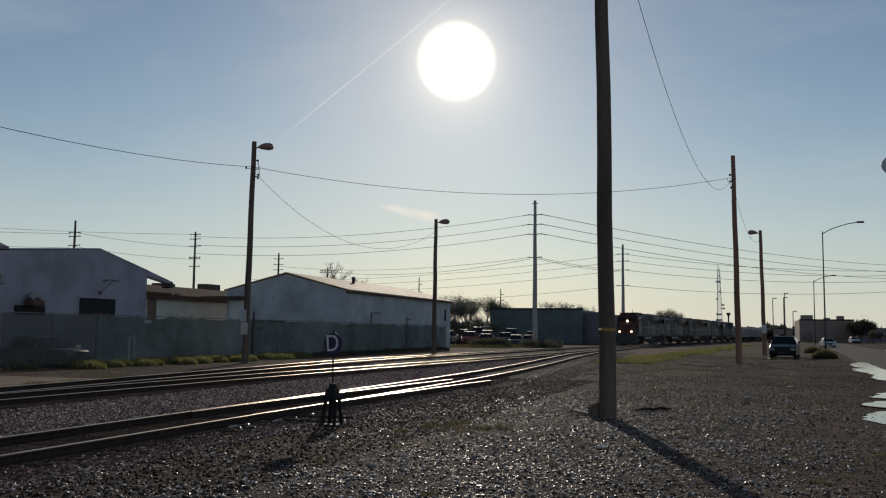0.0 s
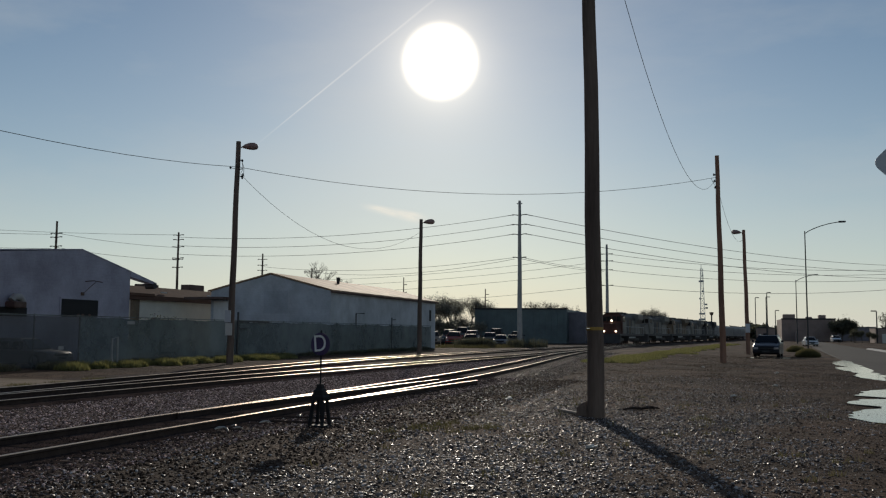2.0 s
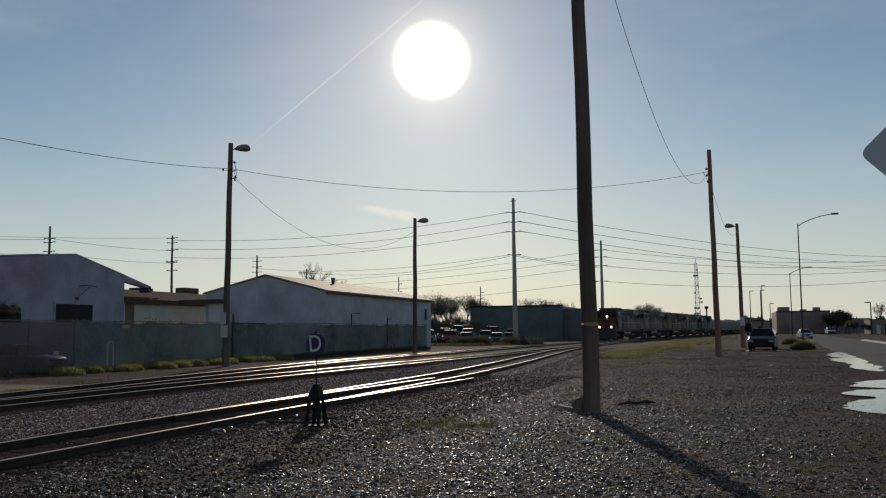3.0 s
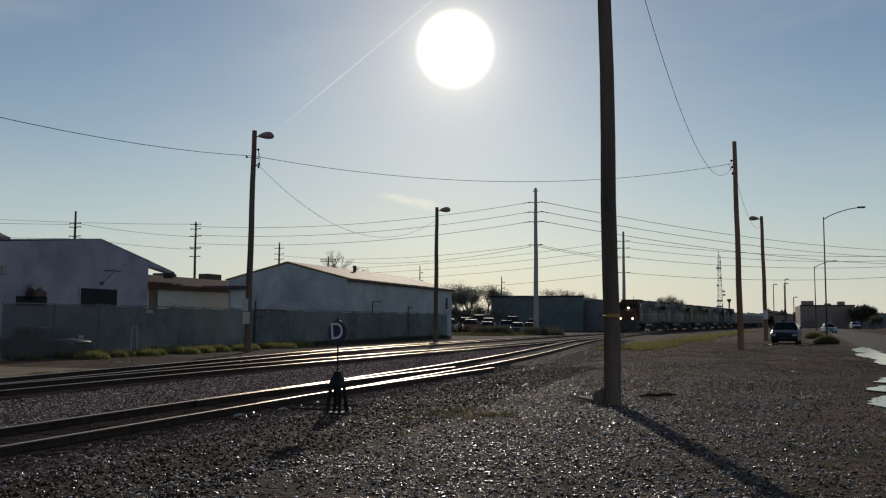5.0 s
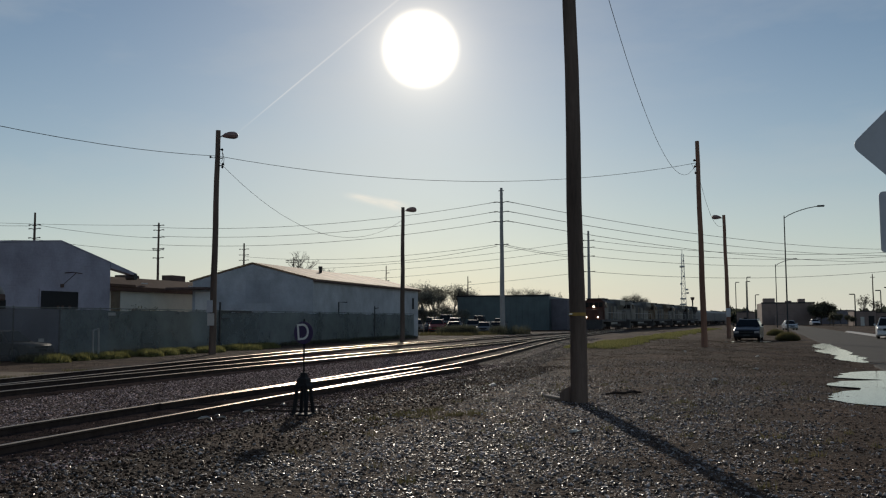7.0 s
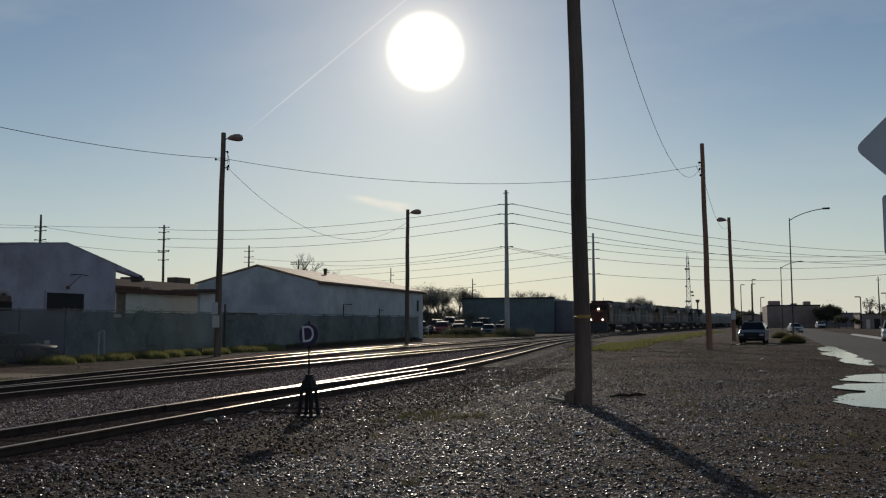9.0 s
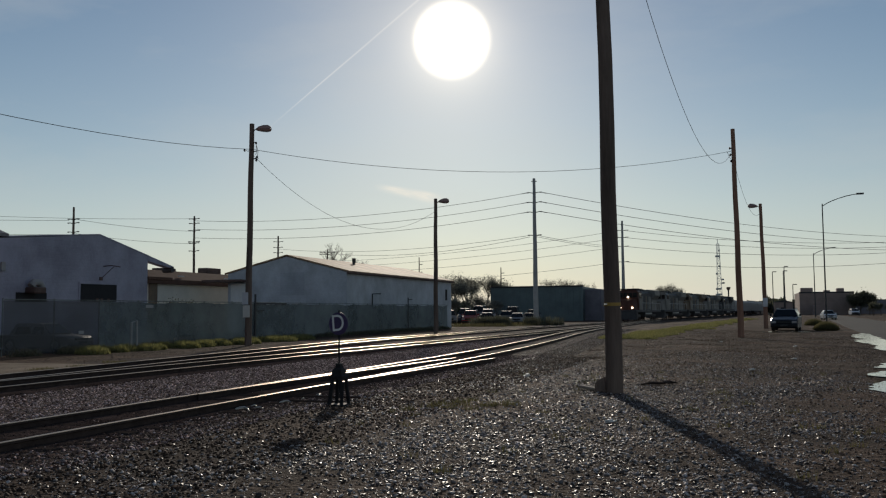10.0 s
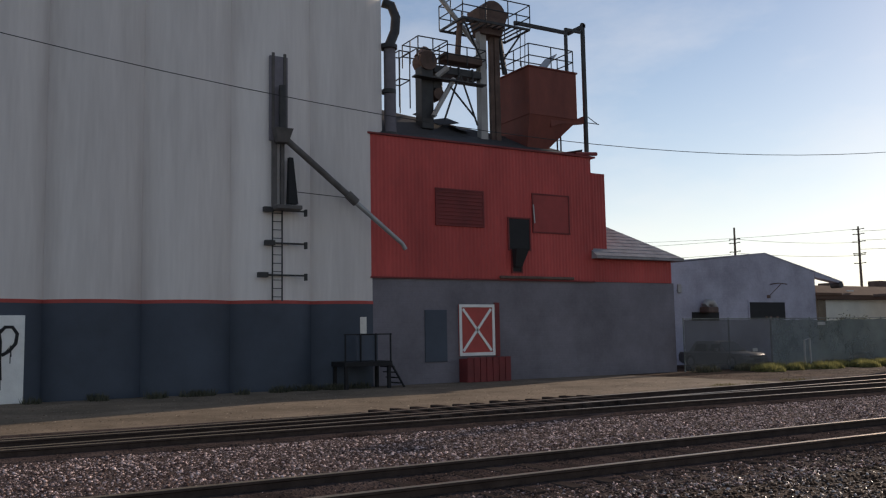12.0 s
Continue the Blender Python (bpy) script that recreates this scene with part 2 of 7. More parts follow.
M_BALLAST = material("ballast", (0.045, 0.032, 0.027), 0.97, 0, 0.4, 0.8, 22, 1.0, (0.095, 0.07, 0.062), pits=0.05, spec=0.05)
M_DARKBED = material("dark_ballast", (0.045, 0.034, 0.03), 0.97, 0, 0.5, 0.9, 18, 0.9, (0.085, 0.063, 0.057), pits=0.05, spec=0.0)
M_ASPHALT = material("asphalt", (0.043, 0.038, 0.035), 0.9, 0, 0.3, 0.5, 50, 0.4, spec=0.2)
M_TAN = material("tan_earth", (0.17, 0.132, 0.092), 0.97, 0, 0.35, 0.5, 9, 0.6, (0.22, 0.17, 0.122), pits=0.03, spec=0.12)
M_CONC = material("concrete", (0.42, 0.40, 0.37), 0.85, 0, 0.2, 1.0, 25, 0.3)
M_STONE = stone_material("crushed_stone", (0.038, 0.028, 0.025), (0.56, 0.515, 0.51), 0.5, 0.24)
M_CLOD = stone_material("brown_earth_clods", (0.045, 0.03, 0.022), (0.15, 0.105, 0.082), 0.75, 0.06)
M_SHOULDER = stone_material("brown_grey_crushed_stone", (0.045, 0.032, 0.026), (0.36, 0.3, 0.27), 0.6, 0.15)
M_STONE_RED = stone_material("reddish_crushed_stone", (0.075, 0.048, 0.042), (0.85, 0.66, 0.62), 0.9, 0.0)
M_RAIL = material("rail_side", (0.065, 0.046, 0.039), 0.9, 0.0, 0.4, 4, 60, 0.3, spec=0.1)
M_RAILTOP = material("polished_rail_head", (0.52, 0.365, 0.235), 0.34, 1.0, 0.12, 6, 80, 0.04)
M_TIE = material("creosoted_tie", (0.05, 0.039, 0.034), 0.95, 0, 0.4, 3, 30, 0.6, per_piece=0.3, spec=0.0)
M_WOOD = material("pole_wood", (0.125, 0.092, 0.075), 0.92, 0, 0.4, 2.5, 30, 0.8, (0.16, 0.118, 0.096), spec=0.15, stretch=(1, 1, 0.12))
M_WOODPALE = material("bleached_plank", (0.30, 0.25, 0.2), 0.85, 0, 0.3, 3, 30, 0.5, stretch=(0.2, 1, 1))
M_WOODR = material("reddish_pole_wood", (0.27, 0.15, 0.105), 0.92, 0, 0.35, 2.5, 30, 0.8, spec=0.15, stretch=(1, 1, 0.12))
M_GALV = material("galvanised_steel", (0.38, 0.39, 0.40), 0.5, 0.7, 0.2, 3, 40, 0.1)
M_STEELPOLE = material("weathered_steel_pole", (0.36, 0.35, 0.34), 0.7, 0.2, 0.2, 1, 30, 0.1)
M_DKSTEEL = material("dark_steel", (0.05, 0.05, 0.052), 0.6, 0.5, 0.3, 3, 40, 0.2)
M_WEATHERED = material("weathered_dark_grey_steel", (0.105, 0.097, 0.094), 0.8, 0.1, 0.4, 2, 30, 0.3)
M_TANGRIT = stone_material("tan_grit", (0.1, 0.075, 0.05), (0.5, 0.41, 0.31), 0.8, 0.05)
M_BROWNSTEEL = material("rusty_brown_steel", (0.13, 0.085, 0.07), 0.8, 0.2, 0.4, 2, 30, 0.3)
M_LAMPHEAD = material("faded_brown_lamp_casing", (0.30, 0.19, 0.165), 0.6, 0, 0.25, 5, 40, 0.05)
M_WIRE = material("wire", (0.03, 0.03, 0.03), 0.6, 0.2, 0.2, 3, 30, 0.0)
M_WHITE = material("white_paint", (0.74, 0.74, 0.72), 0.6, 0, 0.12, 2, 30, 0.1)
M_SIGNBLUE = material("dark_purple_sign_paint", (0.045, 0.025, 0.09), 0.5, 0, 0.2, 4, 40, 0.05)
M_SIGNBACK = material("dull_aluminium", (0.55, 0.56, 0.59), 0.6, 0.1, 0.12, 2, 30, 0.05)
M_YELLOW = material("faded_yellow_band", (0.42, 0.25, 0.05), 0.6, 0, 0.25, 6, 40, 0.1)
M_SILO = material("white_painted_silo", (0.70, 0.65, 0.63), 0.8, 0, 0.27, 0.5, 7, 0.25, (0.62, 0.59, 0.575), stretch=(1, 1, 0.1), pits=0.02)
M_SILOBASE = material("dark_blue_grey_paint", (0.05, 0.064, 0.088), 0.75, 0, 0.25, 0.6, 9, 0.2)
M_STRIPE = material("red_stripe", (0.40, 0.06, 0.05), 0.7, 0, 0.2, 2, 30, 0.1)
M_RED = material("red_corrugated_metal", (0.42, 0.043, 0.038), 0.65, 0.0, 0.28, 0.5, 10, 0.1, (0.46, 0.062, 0.054), stretch=(1, 1, 0.3))
M_DKRED = material("dark_red_shutter", (0.17, 0.022, 0.022), 0.7, 0, 0.35, 1, 20, 0.2)
M_RUSTBIN = material("rust_red_bin", (0.15, 0.036, 0.028), 0.75, 0.1, 0.35, 0.6, 12, 0.2, (0.19, 0.052, 0.036), stretch=(1, 1, 0.4))
M_BLOCK = block_material("grey_painted_block", (0.165, 0.153, 0.175))
M_MIDRED = material("faded_red_panel", (0.33, 0.045, 0.04), 0.7, 0, 0.25, 1, 20, 0.1)
M_SHINGLE = material("grey_shingles", (0.27, 0.26, 0.27), 0.85, 0, 0.3, 2.0, 14, 0.3)
M_ROOF = material("old_metal_roof", (0.27, 0.165, 0.095), 0.75, 0.0, 0.45, 0.5, 12, 0.15, (0.4, 0.26, 0.155), spec=0.22)
M_DKROOF = material("dark_tar_roof", (0.035, 0.034, 0.037), 0.8, 0, 0.3, 0.8, 12, 0.3)
M_BROWNROOF = material("brown_flat_roof", (0.13, 0.08, 0.06), 0.97, 0, 0.25, 0.8, 12, 0.2, spec=0.05)
M_WAREHOUSE = block_material("bluish_grey_wall", (0.36, 0.355, 0.43))
M_WAREHOUSE2 = block_material("pale_grey_wall", (0.45, 0.475, 0.505))
M_PATCH = block_material("repainted_grey_wall", (0.40, 0.425, 0.46))
M_CREAM = material("cream_wall", (0.70, 0.67, 0.58), 0.8, 0, 0.12, 0.8, 12, 0.1)
# the next two wall colours are lifted to include the haze of distance
M_GREENWALL = material("dark_green_metal_wall", (0.1, 0.135, 0.142), 0.6, 0, 0.25, 0.6, 8, 0.1)
M_BRICKFAR = material("brown_brick", (0.27, 0.2, 0.175), 0.85, 0, 0.25, 0.5, 8, 0.1)
M_FENCE = material("green_grey_fence_fabric", (0.15, 0.178, 0.172), 0.9, 0, 0.45, 0.3, 22, 0.3, (0.215, 0.24, 0.23), spec=0.1)
fn, fl = M_FENCE.node_tree.nodes, M_FENCE.node_tree.links
f_geo = fn.new("ShaderNodeNewGeometry")
for f_map in [x for x in fn if x.type == "MAPPING"]:
    fl.new(f_geo.outputs["Position"], f_map.inputs["Vector"])
f_tr = fn.new("ShaderNodeBsdfTransparent")
f_ms = fn.new("ShaderNodeMixShader")
f_ms.inputs[0].default_value = 0.36
fl.new(fn["Principled BSDF"].outputs[0], f_ms.inputs[1])
fl.new(f_tr.outputs[0], f_ms.inputs[2])
fl.new(f_ms.outputs[0], fn["Material Output"].inputs[0])
M_BLACK = material("dark_opening", (0.012, 0.012, 0.014), 0.8, 0, 0.3, 2, 20, 0.0)
M_GLASS = material("tinted_glass", (0.008, 0.009, 0.011), 0.06, 0, 0.2, 2, 20, 0.0, spec=0.25)
M_BLACKPAINT = material("chipped_black_paint", (0.018, 0.018, 0.02), 0.7, 0.0, 0.4, 4, 40, 0.2, spec=0.2)
M_TYRE = material("tyre_rubber", (0.018, 0.018, 0.018), 0.85, 0, 0.2, 6, 60, 0.2)
M_RIM = material("alloy_rim", (0.4, 0.4, 0.41), 0.35, 0.9, 0.1, 6, 40, 0.0)
M_CLIP = material("bright_worn_steel", (0.45, 0.41, 0.36), 0.4, 0.8, 0.2, 6, 40, 0.1)
M_CHROME = material("chrome", (0.6, 0.6, 0.61), 0.15, 1.0, 0.05, 5, 40, 0.0)
M_LAMPGLASS = material("headlamp_glass", (0.3, 0.3, 0.32), 0.12, 0.1, 0.1, 5, 40, 0.0, spec=0.9)
M_LOCO = material("dusty_grey_loco_paint", (0.2, 0.187, 0.17), 0.6, 0.0, 0.3, 0.8, 12, 0.1, spec=0.12)
# dark paint raised in tone for the haze before the far train
M_LOCODK = material("dark_loco_paint", (0.06, 0.058, 0.06), 0.6, 0.0, 0.3, 0.8, 12, 0.1, spec=0.12)
M_LOCOTAN = material("faded_tan_loco_paint", (0.16, 0.12, 0.085), 0.6, 0.0, 0.3, 0.8, 12, 0.1, spec=0.12)
M_LOCORED = material("dusty_red_loco_nose", (0.085, 0.04, 0.032), 0.6, 0.0, 0.3, 0.8, 12, 0.1, spec=0.12)
M_HEADLIGHT = glow_material("lit_headlight", (1.0, 0.80, 0.58), 3.5)
M_WATER = material("puddle_water", (0.045, 0.042, 0.038), 0.04, 0, 0.2, 1, 6, 0.02, spec=0.5)
M_GRASS = leaf_material("backlit_grass", (0.12, 0.125, 0.045), (0.33, 0.31, 0.12), 0.6)
M_DRYGRASS = leaf_material("dry_grass", (0.09, 0.085, 0.03), (0.20, 0.17, 0.08), 0.45)
M_STUBBLE = leaf_material("dead_stubble", (0.07, 0.05, 0.035), (0.17, 0.125, 0.085), 0.3)
M_TWIG = leaf_material("dusty_twigs_and_buds", (0.16, 0.155, 0.125), (0.32, 0.31, 0.25), 0.55)
M_LEAF = leaf_material("dark_foliage", (0.06, 0.063, 0.04), (0.14, 0.137, 0.09), 0.5)
M_BARK = material("bark", (0.09, 0.07, 0.055), 0.9, 0, 0.3, 4, 40, 0.5)
M_LITTER = material("pale_litter", (0.6, 0.58, 0.54), 0.5, 0, 0.1, 5, 40, 0.1)
M_CLOUD = veil_material("thin_cloud", (1.0, 0.93, 0.80), 0.9, 1.1)
M_TRAIL = veil_material("vapour_trail", (1.0, 0.97, 0.92), 0.9, 0.62)


# ---- building blocks ----
class Geo:
    """Collects corners and faces of one mesh."""

    def __init__(self):
        self.v, self.f = [], []

    def add(self, verts, faces):
        o = len(self.v)
        self.v += [tuple(p) for p in verts]
        self.f += [tuple(i + o for i in q) for q in faces]
        return self

    def box(self, x0, y0, z0, x1, y1, z1, bevel=0.0, m=None):
        c, h = Vector(((x0 + x1) / 2, (y0 + y1) / 2, (z0 + z1) / 2)), Vector((abs(x1 - x0) / 2, abs(y1 - y0) / 2, abs(z1 - z0) / 2))
        b = min(bevel, 0.45 * min(h) * 2) if bevel else 0
        vs, fs = [], []
        if not b:
            for sx in (-1, 1):
                for sy in (-1, 1):
                    for sz in (-1, 1):
                        vs.append(c + Vector((sx * h.x, sy * h.y, sz * h.z)))
            fs = [(0, 1, 3, 2), (4, 6, 7, 5), (0, 4, 5, 1), (2, 3, 7, 6), (0, 2, 6, 4), (1, 5, 7, 3)]
        else:
            idx = {}
            for sx in (-1, 1):
                for sy in (-1, 1):
                    for sz in (-1, 1):
                        s = (sx, sy, sz)
                        for a in range(3):
                            d = [h[k] - (0 if k == a else b) for k in range(3)]
                            idx[s, a] = len(vs)
                            vs.append(c + Vector([s[k] * d[k] for k in range(3)]))
            for a in range(3):
                u, w = (a + 1) % 3, (a + 2) % 3
                for sg in (-1, 1):
                    q = []
                    for su, sw in ((-1, -1), (1, -1), (1, 1), (-1, 1)):
                        s = [0, 0, 0]
                        s[a], s[u], s[w] = sg, su, sw
                        q.append(idx[tuple(s), a])
                    fs.append(tuple(q) if sg > 0 else tuple(reversed(q)))
                for su in (-1, 1):
                    for sw in (-1, 1):
                        s0, s1 = [0, 0, 0], [0, 0, 0]
                        s0[a], s1[a] = -1, 1
                        s0[u] = s1[u] = su
                        s0[w] = s1[w] = sw
                        q = (idx[tuple(s0), u], idx[tuple(s1), u], idx[tuple(s1), w], idx[tuple(s0), w])
                        fs.append(q if su * sw < 0 else tuple(reversed(q)))
            for s in [(i, j, k) for i in (-1, 1) for j in (-1, 1) for k in (-1, 1)]:
                q = (idx[s, 0], idx[s, 1], idx[s, 2])
                fs.append(q if s[0] * s[1] * s[2] > 0 else tuple(reversed(q)))
        if m is not None:
            vs = [m @ p for p in vs]
        return self.add(vs, fs)

    def tube(self, pts, r, n=8, cap=True):
        """A round bar along points; r one radius or one for each point."""
        pts = [Vector(p) for p in pts]
        rs = r if isinstance(r, (list, tuple)) else [r] * len(pts)
        vs, fs = [], []
        ref = None
        for i, p in enumerate(pts):
            d = (pts[min(i + 1, len(pts) - 1)] - pts[max(i - 1, 0)]).normalized()
            if ref is None:
                ref = Vector((1, 0, 0)) if abs(d.x) < 0.8 else Vector((0, 1, 0))
            u = d.cross(ref).normalized()
            w = d.cross(u).normalized()
            ref = -w if ref.dot(w) < 0 else w
            ref = u.cross(d).normalized()
            for k in range(n):
                a = 2 * math.pi * k / n
                vs.append(p + (u * math.cos(a) + w * math.sin(a)) * rs[i])
        for i in range(len(pts) - 1):
            for k in range(n):
                k2 = (k + 1) % n
                fs.append((i * n + k, i * n + k2, (i + 1) * n + k2, (i + 1) * n + k))
        if cap:
            fs.append(tuple(reversed(range(n))))
            fs.append(tuple((len(pts) - 1) * n + k for k in range(n)))
        return self.add(vs, fs)

    def prism(self, poly, axis, a, b):
        """A flat outline pushed from a to b along an axis; the outline's two numbers are the other axes in order."""
        def at(p, s):
            q = list(p)
            q.insert("xyz".index(axis), s)
            return q
        n = len(poly)
        vs = [at(p, a) for p in poly] + [at(p, b) for p in poly]
        fs = [tuple(reversed(range(n))), tuple(range(n, 2 * n))] + [(k, (k + 1) % n, n + (k + 1) % n, n + k) for k in range(n)]
        return self.add(vs, fs)

    def loft(self, rings, cap=True):
        n = len(rings[0])
        vs = [p for r in rings for p in r]
        fs = [(i * n + k, i * n + (k + 1) % n, (i + 1) * n + (k + 1) % n, (i + 1) * n + k) for i in range(len(rings) - 1) for k in range(n)]
        if cap:
            fs += [tuple(reversed(range(n))), tuple((len(rings) - 1) * n + k for k in range(n))]
        return self.add(vs, fs)

    def mesh(self, name, mat, smooth=False):
        me = bpy.data.meshes.new(name)
        me.from_pydata(self.v, [], self.f)
        bm = bmesh.new()
        bm.from_mesh(me)
        bmesh.ops.recalc_face_normals(bm, faces=bm.faces)
        bm.to_mesh(me)
        bm.free()
        me.materials.append(mat)
        if smooth:
            me.polygons.foreach_set("use_smooth", [True] * len(me.polygons))
            me.set_sharp_from_angle(angle=radians(40))
        return me


def part(name, geo, mat, parent, label="", smooth=False):
    ob = new(name, geo.mesh(name, mat, smooth) if isinstance(geo, Geo) else geo)
    ob.parent = parent
    if label:
        tagged(ob, label)
    return ob


def thing(name, label, category, m=None, group="", kind=""):
    ob = new(name)
    if m is not None:
        ob.matrix_world = m
    ob.empty_display_size = 0.2
    return tagged(ob, label, category, group, kind)


def solid(name, geo, mat, label, category, group="", kind="", smooth=False):
    return tagged(new(name, geo.mesh(name, mat, smooth)), label, category, group, kind)


def raw_mesh(name, verts, faces, mat):
    """A large mesh from number arrays; all faces have the same count of corners."""
    me = bpy.data.meshes.new(name)
    nf, k = faces.shape
    me.vertices.add(len(verts))
    me.vertices.foreach_set("co", verts.astype(np.float32).ravel())
    me.loops.add(nf * k)
    me.loops.foreach_set("vertex_index", faces.astype(np.int32).ravel())
    me.polygons.add(nf)
    me.polygons.foreach_set("loop_start", np.arange(0, nf * k, k, dtype=np.int32))
    me.update(calc_edges=True)
    me.materials.append(mat)
    return me


rng = np.random.default_rng(7)


# ---- ground, road, tracks ----
def ground_height(x, y):
    h = 0.025 * noise.noise((x * 0.35, y * 0.35, 3.1)) + 0.02 * noise.noise((x * 1.3, y * 1.3, 8.2))
    keep = min(1.0, max(0.0, (x + 8.6) / 1.5)) * min(1.0, max(0.0, (60 - y) / 20))
    return h * keep


gx = sorted({*np.linspace(-1500, -120, 8), *np.linspace(-110, -10, 21), *np.linspace(-9, 9, 91), *np.linspace(14, 110, 20), *np.linspace(130, 1500, 8)})
gy = sorted({*np.linspace(-1500, -40, 8), *np.linspace(-30, -2, 8), *np.linspace(0, 45, 181), *np.linspace(48, 150, 35), *np.linspace(160, 2800, 12)})
gv = np.array([(x, y, ground_height(x, y)) for y in gy for x in gx])
w = len(gx)
gf = np.array([(j * w + i, j * w + i + 1, (j + 1) * w + i + 1, (j + 1) * w + i) for j in range(len(gy) - 1) for i in range(w - 1)])
ground = tagged(new("ground", raw_mesh("ground", gv, gf, M_EARTH)), "brown gravelly earth of the railway yard", "ground", kind="structure")
ground.data.polygons.foreach_set("use_smooth", [True] * len(ground.data.polygons))


def strip(name, left, right, ys, z, mat, label, category, thick=0.25):
    """A band of ground between two lines x(y), with sunken sides."""
    g = Geo()
    rings = [[(left(y) - 0.35, y, z - thick), (left(y), y, z), (right(y), y, z), (right(y) + 0.35, y, z - thick)] for y in ys]
    return solid(name, g.loft(rings), mat, label, category, kind="structure")


def ease(y, a, b):
    """A soft step from 0 at a to 1 at b."""
    k = min(1.0, max(0.0, (y - a) / (b - a)))
    return k * k * (3 - 2 * k)


def train_line(y):
    """Middle of the far stretch of track on which the train stands."""
    if y < 105:
        return -17.75
    if y < 150:
        return -17.75 + 0.114 * (y - 105) ** 2 / 90
    return -15.185 + 0.114 * (y - 150)


def main_line(y):
    """Middle of the through track, which swings towards the near one and meets the train's track far off."""
    return max(-17.75 + 2.85 * ease(y, 20, 85), train_line(y))


def side_line(y):
    """Middle of the siding, which leaves the through track in front of the elevator and runs on to the train."""
    if y < -12:
        return -17.75
    if y < 8.5:
        return -17.75 - 0.0022 * (y + 12) ** 2
    if y < 40:
        return -18.675 - 0.09 * (y - 8.5)
    x = -21.51 - 0.09 * (y - 40) + 0.0025 * (y - 40) ** 2 if y < 58 else -22.32
    x += 1.8 * ease(y, 40, 85)
    return x + (train_line(y) - x) * ease(y, 80, 128)


def near_line(y):
    """Middle of the track nearest to the camera."""
    return -10.75 - 3.1 * ease(y, 27, 85)


def stations(a, b, step):
    n = max(2, int(round((b - a) / step)) + 1)
    return [a + (b - a) * i / (n - 1) for i in range(n)]


strip("ballast_bed", lambda y: train_line(y) - 6.3, lambda y: near_line(y) + 1.9 if y < 120 else main_line(y) + 3.2, stations(-40, 300, 5), 0.012, M_BALLAST, "reddish grey crushed stone bed between the tracks", "ballast")
strip("track_bed", lambda y: near_line(y) - 1.35, lambda y: near_line(y) + 1.0, stations(-40, 35, 5), 0.03, M_DARKBED, "dark stone bed under the near track", "ballast")
strip("track_bed", lambda y: side_line(y) - 1.5, lambda y: main_line(y) + 1.5, stations(-40, 45, 5), 0.03, M_DARKBED, "dark stone bed under the far tracks", "ballast")
strip("pavement", lambda y: -31.4, lambda y: -21.0 - max(0, (y - 15)) * 0.06, stations(-40, 26, 3), 0.02, M_TAN, "tan bare earth apron along the grain elevator", "pavement")
strip("road", lambda y: 2.9 + 0.057 * y, lambda y: 10.2 + 0.047 * y, stations(-60, 620, 20), 0.02, M_ASPHALT, "worn grey asphalt road beside the yard", "road", 0.2)
strip("kerb", lambda y: 10.2 + 0.047 * y, lambda y: 10.2 + 0.047 * y + 0.45, stations(84, 124, 5), 0.15, M_CONC, "pale concrete kerb along the road", "kerb", 0.2)


def rail_geo(line, offset, ys):
    body, head = Geo(), Geo()
    prof = [(-0.07, -0.03), (0.07, -0.03), (0.07, 0.0), (0.012, 0.02), (0.012, 0.10), (0.036, 0.112), (0.036, 0.142), (-0.036, 0.142), (-0.036, 0.112), (-0.012, 0.10), (-0.012, 0.02), (-0.07, 0.0)]
    body.loft([[(line(y) + offset + p, y, 0.006 + z) for p, z in prof] for y in ys])
    top = [(-0.034, 0.1425), (0.034, 0.1425), (0.0315, 0.148), (0.022, 0.1525), (0.0, 0.154), (-0.022, 0.1525), (-0.0315, 0.148)]
    head.loft([[(line(y) + offset + p, y, 0.006 + z) for p, z in top] for y in ys])
    return body, head


TIE = Geo().box(-1.3, -0.11, -0.15, 1.3, 0.11, 0.0, 0.015).mesh("tie", M_TIE)


def track(label, line, ys, ties, skip=None):
    t = thing("railway_track", label, "track", kind="structure")
    for off in (-0.75, 0.75):
        b, h = rail_geo(line, off, ys)
        r = part("rail", b, M_RAIL, t, "rusty brown steel rail", True)
        part("rail_head", h, M_RAILTOP, r, "polished running surface", True)
    for y in ties:
        o = part("tie", TIE, None, t)
        a = math.atan2(line(y + 0.5) - line(y - 0.5), 1.0)
        o.matrix_local = Matrix.Translation((line(y) + random.uniform(-0.05, 0.05), y + random.uniform(-0.03, 0.03), (0.03 if y < 26 else 0.008) + random.uniform(-0.012, 0.008))) @ Matrix.Rotation(-a + random.uniform(-0.02, 0.02), 4, "Z")
    return t


track("near railway track with polished rails on dark stone", near_line, stations(-40, 138, 2), stations(-6, 62, 0.55))
track("through railway track with polished rails", main_line, stations(-40, 420, 3), stations(-6, 70, 0.55))
siding = track("siding track parting from the through track", side_line, stations(-11.5, 420, 3), stations(9, 60, 0.55))
for y in stations(8.6, 15.4, 0.62):
    o = part("tie", TIE, None, siding)
    o.matrix_local = Matrix.Translation((side_line(y) - 0.35, y + random.uniform(-0.04, 0.04), 0.14 + random.uniform(-0.015, 0.01)))

